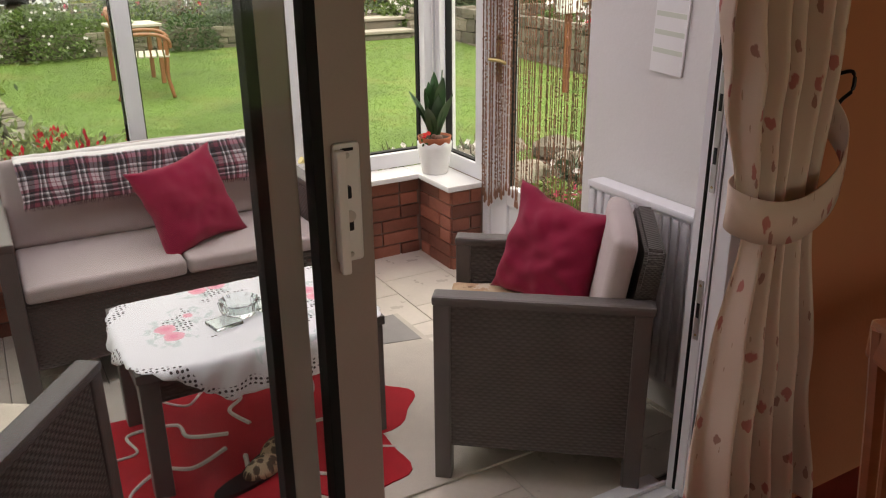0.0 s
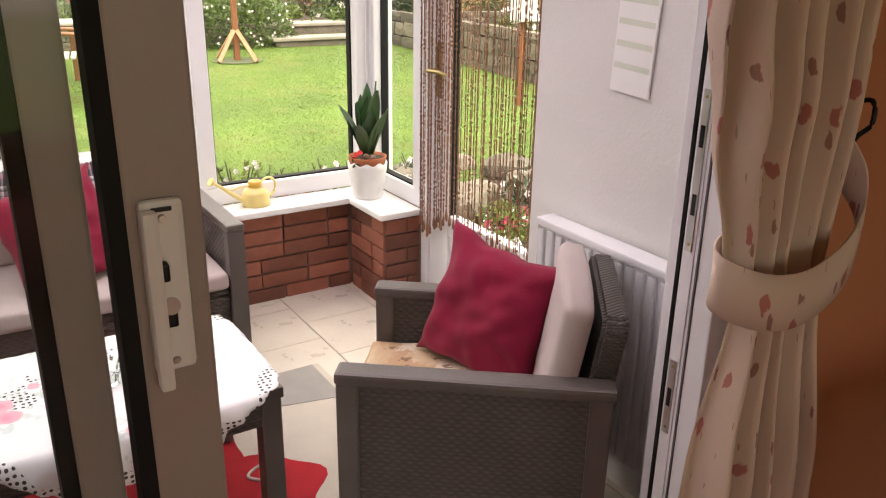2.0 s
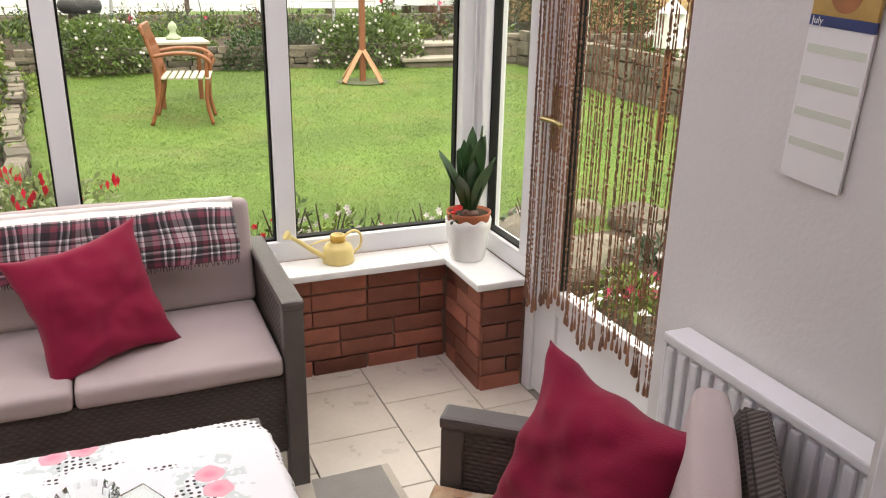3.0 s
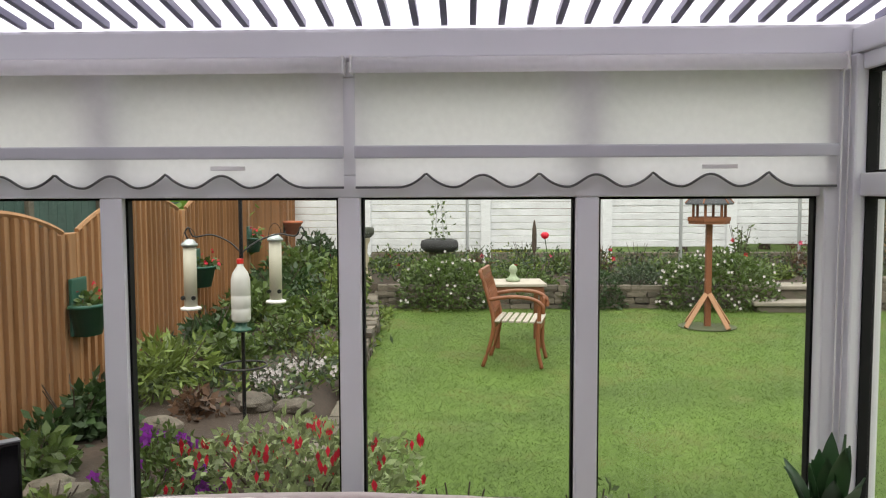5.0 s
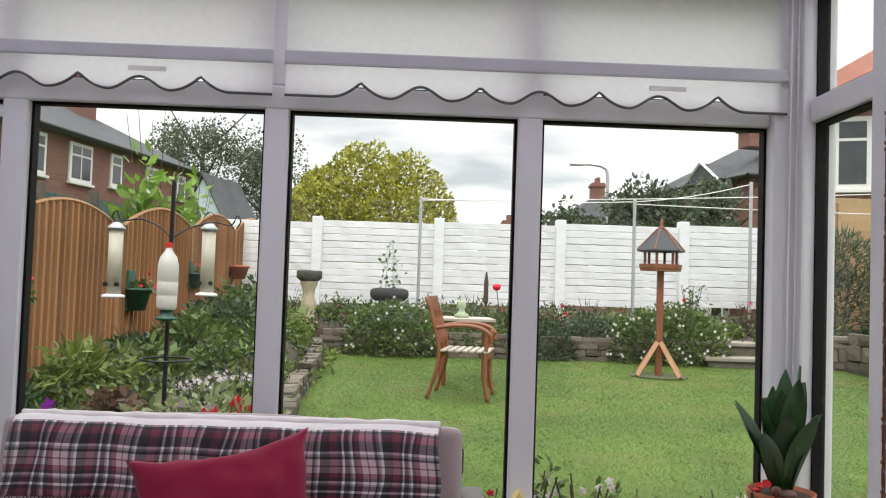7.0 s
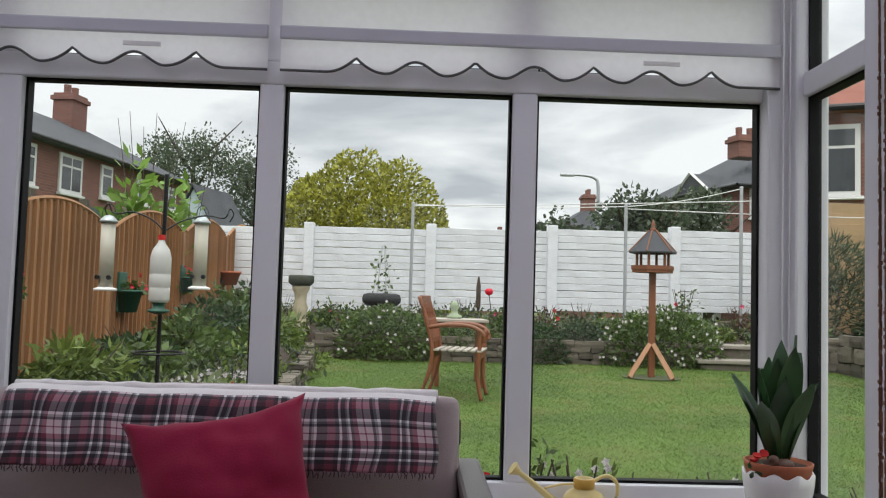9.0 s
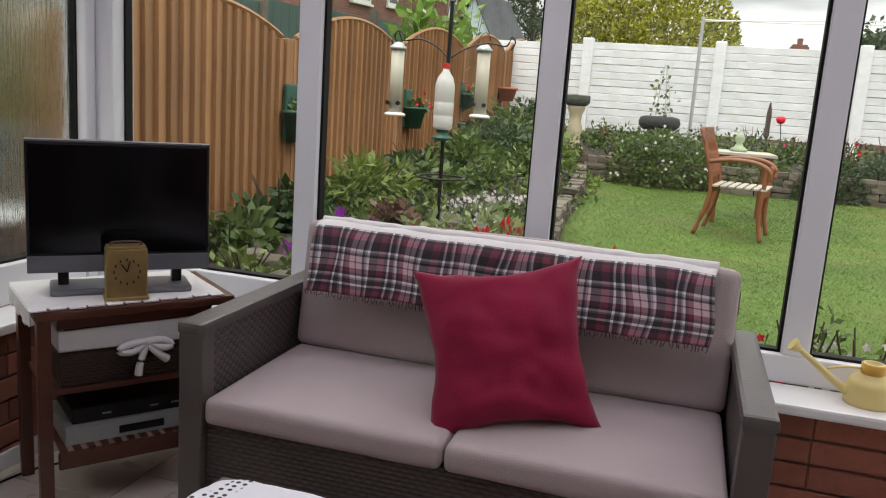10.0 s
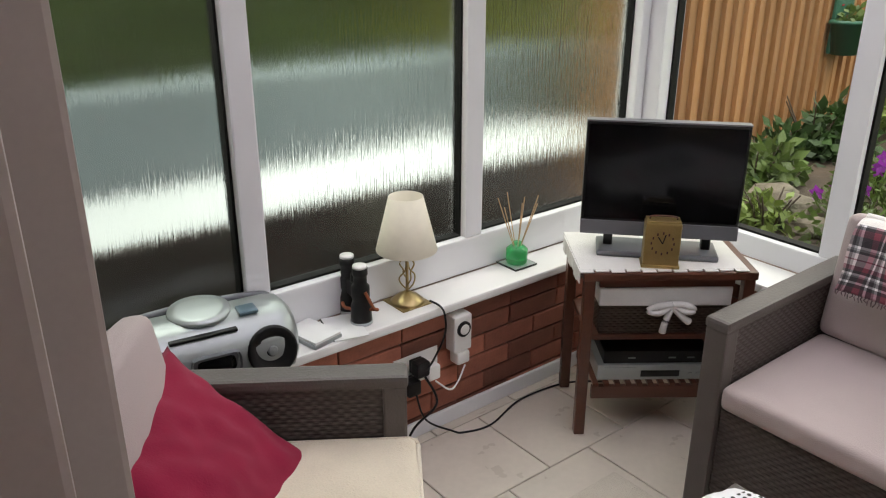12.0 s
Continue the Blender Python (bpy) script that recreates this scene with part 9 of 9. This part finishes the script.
# ---- laid pieces: floor tiles, bricks, wall stones ----
TS = 0.3425
tile_bm = rbox(-TS / 2 + 0.002, TS / 2 - 0.002, -TS / 2 + 0.002, TS / 2 - 0.002, -0.009, 0.0, 0.002, None, 1)
tile_me = bpy.data.meshes.new("tile")
tile_bm.to_mesh(tile_me)
tile_bm.free()
tile_me.materials.append(TILE)
for c in range(-2, 8):
    x = -0.272 + TS * (c + 0.5)
    off = 3.285 if c % 2 == 0 else 3.115
    for r in range(-6, 4):
        y = off + TS * (r + 0.5)
        x0, x1, y0, y1 = max(x - TS / 2, -0.66), min(x + TS / 2, 2.345), max(y - TS / 2, YH + 0.022), min(y + TS / 2, 3.945)
        if x1 - x0 < 0.03 or y1 - y0 < 0.03:
            continue
        ob = new("tile", tile_me)
        ob.parent = floor
        ob.matrix_basis = Matrix.Translation(((x0 + x1) / 2, (y0 + y1) / 2, 0)) @ Matrix.Diagonal(((x1 - x0) / TS, (y1 - y0) / TS, 1, 1))

brick_me = {}


def brick(parent, x, y, z, w, rz):
    key = round(w, 2)
    if key not in brick_me:
        bm = rbox(-key / 2 + 0.004, key / 2 - 0.004, -0.0, 0.05, 0.0, 0.064, 0.003, None, 1)
        me = bpy.data.meshes.new("brick")
        bm.to_mesh(me)
        bm.free()
        me.materials.append(BRICK)
        brick_me[key] = me
    ob = new("brick", brick_me[key])
    ob.parent = parent
    ob.matrix_basis = pose(x, y, z, 0, 0, rz)


rb = random.Random(2)
for row in range(6):
    z = -0.004 + row * 0.0715
    for a0, a1, kind in ((-0.66, 2.16, "back"), (YH, 3.93, "left"), (3.60, 3.93, "right")):
        u = a0 - (0.11 if row % 2 else 0.0)
        while u < a1 - 0.02:
            w = 0.225 if rb.random() > 0.1 else 0.1125
            lo, hi = max(u, a0), min(u + w, a1)
            if hi - lo > 0.04:
                m_ = (lo + hi) / 2
                j = rb.uniform(-0.0015, 0.0015)
                if kind == "back":
                    brick(dado_back, m_, 3.933 + j, z, hi - lo, 0)
                elif kind == "left":
                    brick(dado_left, -0.660 + j, m_, z, hi - lo, 90)
                else:
                    brick(dado_right, 2.160 + j, m_, z, hi - lo, -90)
            u += w
    for lo, hi in ((2.162, 2.275), (2.275, 2.345)) if row % 2 else ((2.162, 2.345),):
        brick(dado_right, (lo + hi) / 2, 3.586, z, hi - lo, 0)

stone_me = []
for k in range(10):
    bm = bmesh.new()
    box(bm, -0.5, 0.5, -0.5, 0.5, 0, 1)
    bmesh.ops.subdivide_edges(bm, edges=list(bm.edges), cuts=1, use_grid_fill=True)
    for v in bm.verts:
        c = Vector((v.co.x, v.co.y, v.co.z - 0.5))
        q = c.normalized() * 0.56
        v.co = Vector((c.x * 0.82 + q.x * 0.2, c.y * 0.7 + q.y * 0.28, c.z * 0.8 + q.z * 0.2 + 0.5)) + Vector([noise.noise(v.co * 2.3 + Vector((k * 7, i * 3, 0))) * 0.10 for i in range(3)])
    me = bpy.data.meshes.new("stone")
    bmesh.ops.recalc_face_normals(bm, faces=bm.faces)
    bm.to_mesh(me)
    bm.free()
    me.materials.append(STONE)
    stone_me.append(me)
rs = random.Random(4)


def stone_run(parent, p0, p1, z0, z1, depth, wlo, whi, hlo, hhi):
    p0, p1 = Vector(p0), Vector(p1)
    d = p1 - p0
    ln, ang = d.length, math.degrees(math.atan2(d.y, d.x))
    z = z0
    while z < z1 - 0.02:
        h = min(rs.uniform(hlo, hhi), z1 - z + 0.01)
        u = -rs.uniform(0, 0.1)
        while u < ln:
            w = rs.uniform(wlo, whi)
            c = p0 + d * ((u + w / 2) / ln)
            ob = new("stone", rs.choice(stone_me))
            ob.parent = parent
            ob.matrix_basis = pose(c.x, c.y, z + rs.uniform(-0.006, 0.006), rs.uniform(-3, 3), rs.uniform(-3, 3), ang + rs.uniform(-4, 4)) @ Matrix.Diagonal((w * 0.99, depth * rs.uniform(0.85, 1.2), h * 0.99, 1))
            u += w
        z += h


stone_run(core, (0.12, 10.92), (4.40, 10.88), 0.20, 0.62, 0.12, 0.09, 0.30, 0.035, 0.09)
stone_run(core, (5.7, 10.75), (8.6, 10.1), 0.20, 0.72, 0.14, 0.12, 0.34, 0.06, 0.15)
stone_run(core3, (6.02, 10.6), (6.02, 4.6), 0.10, 0.76, 0.14, 0.18, 0.40, 0.10, 0.18)
for k in range(12):
    y = 5.5 + k * 0.44
    z = lawn_z(0.3, y)
    stone_run(core2, (lawn_edge(y) - 0.10, y), (lawn_edge(y + 0.44) - 0.10, y + 0.44), z - 0.03, z + 0.17, 0.13, 0.12, 0.26, 0.07, 0.11)
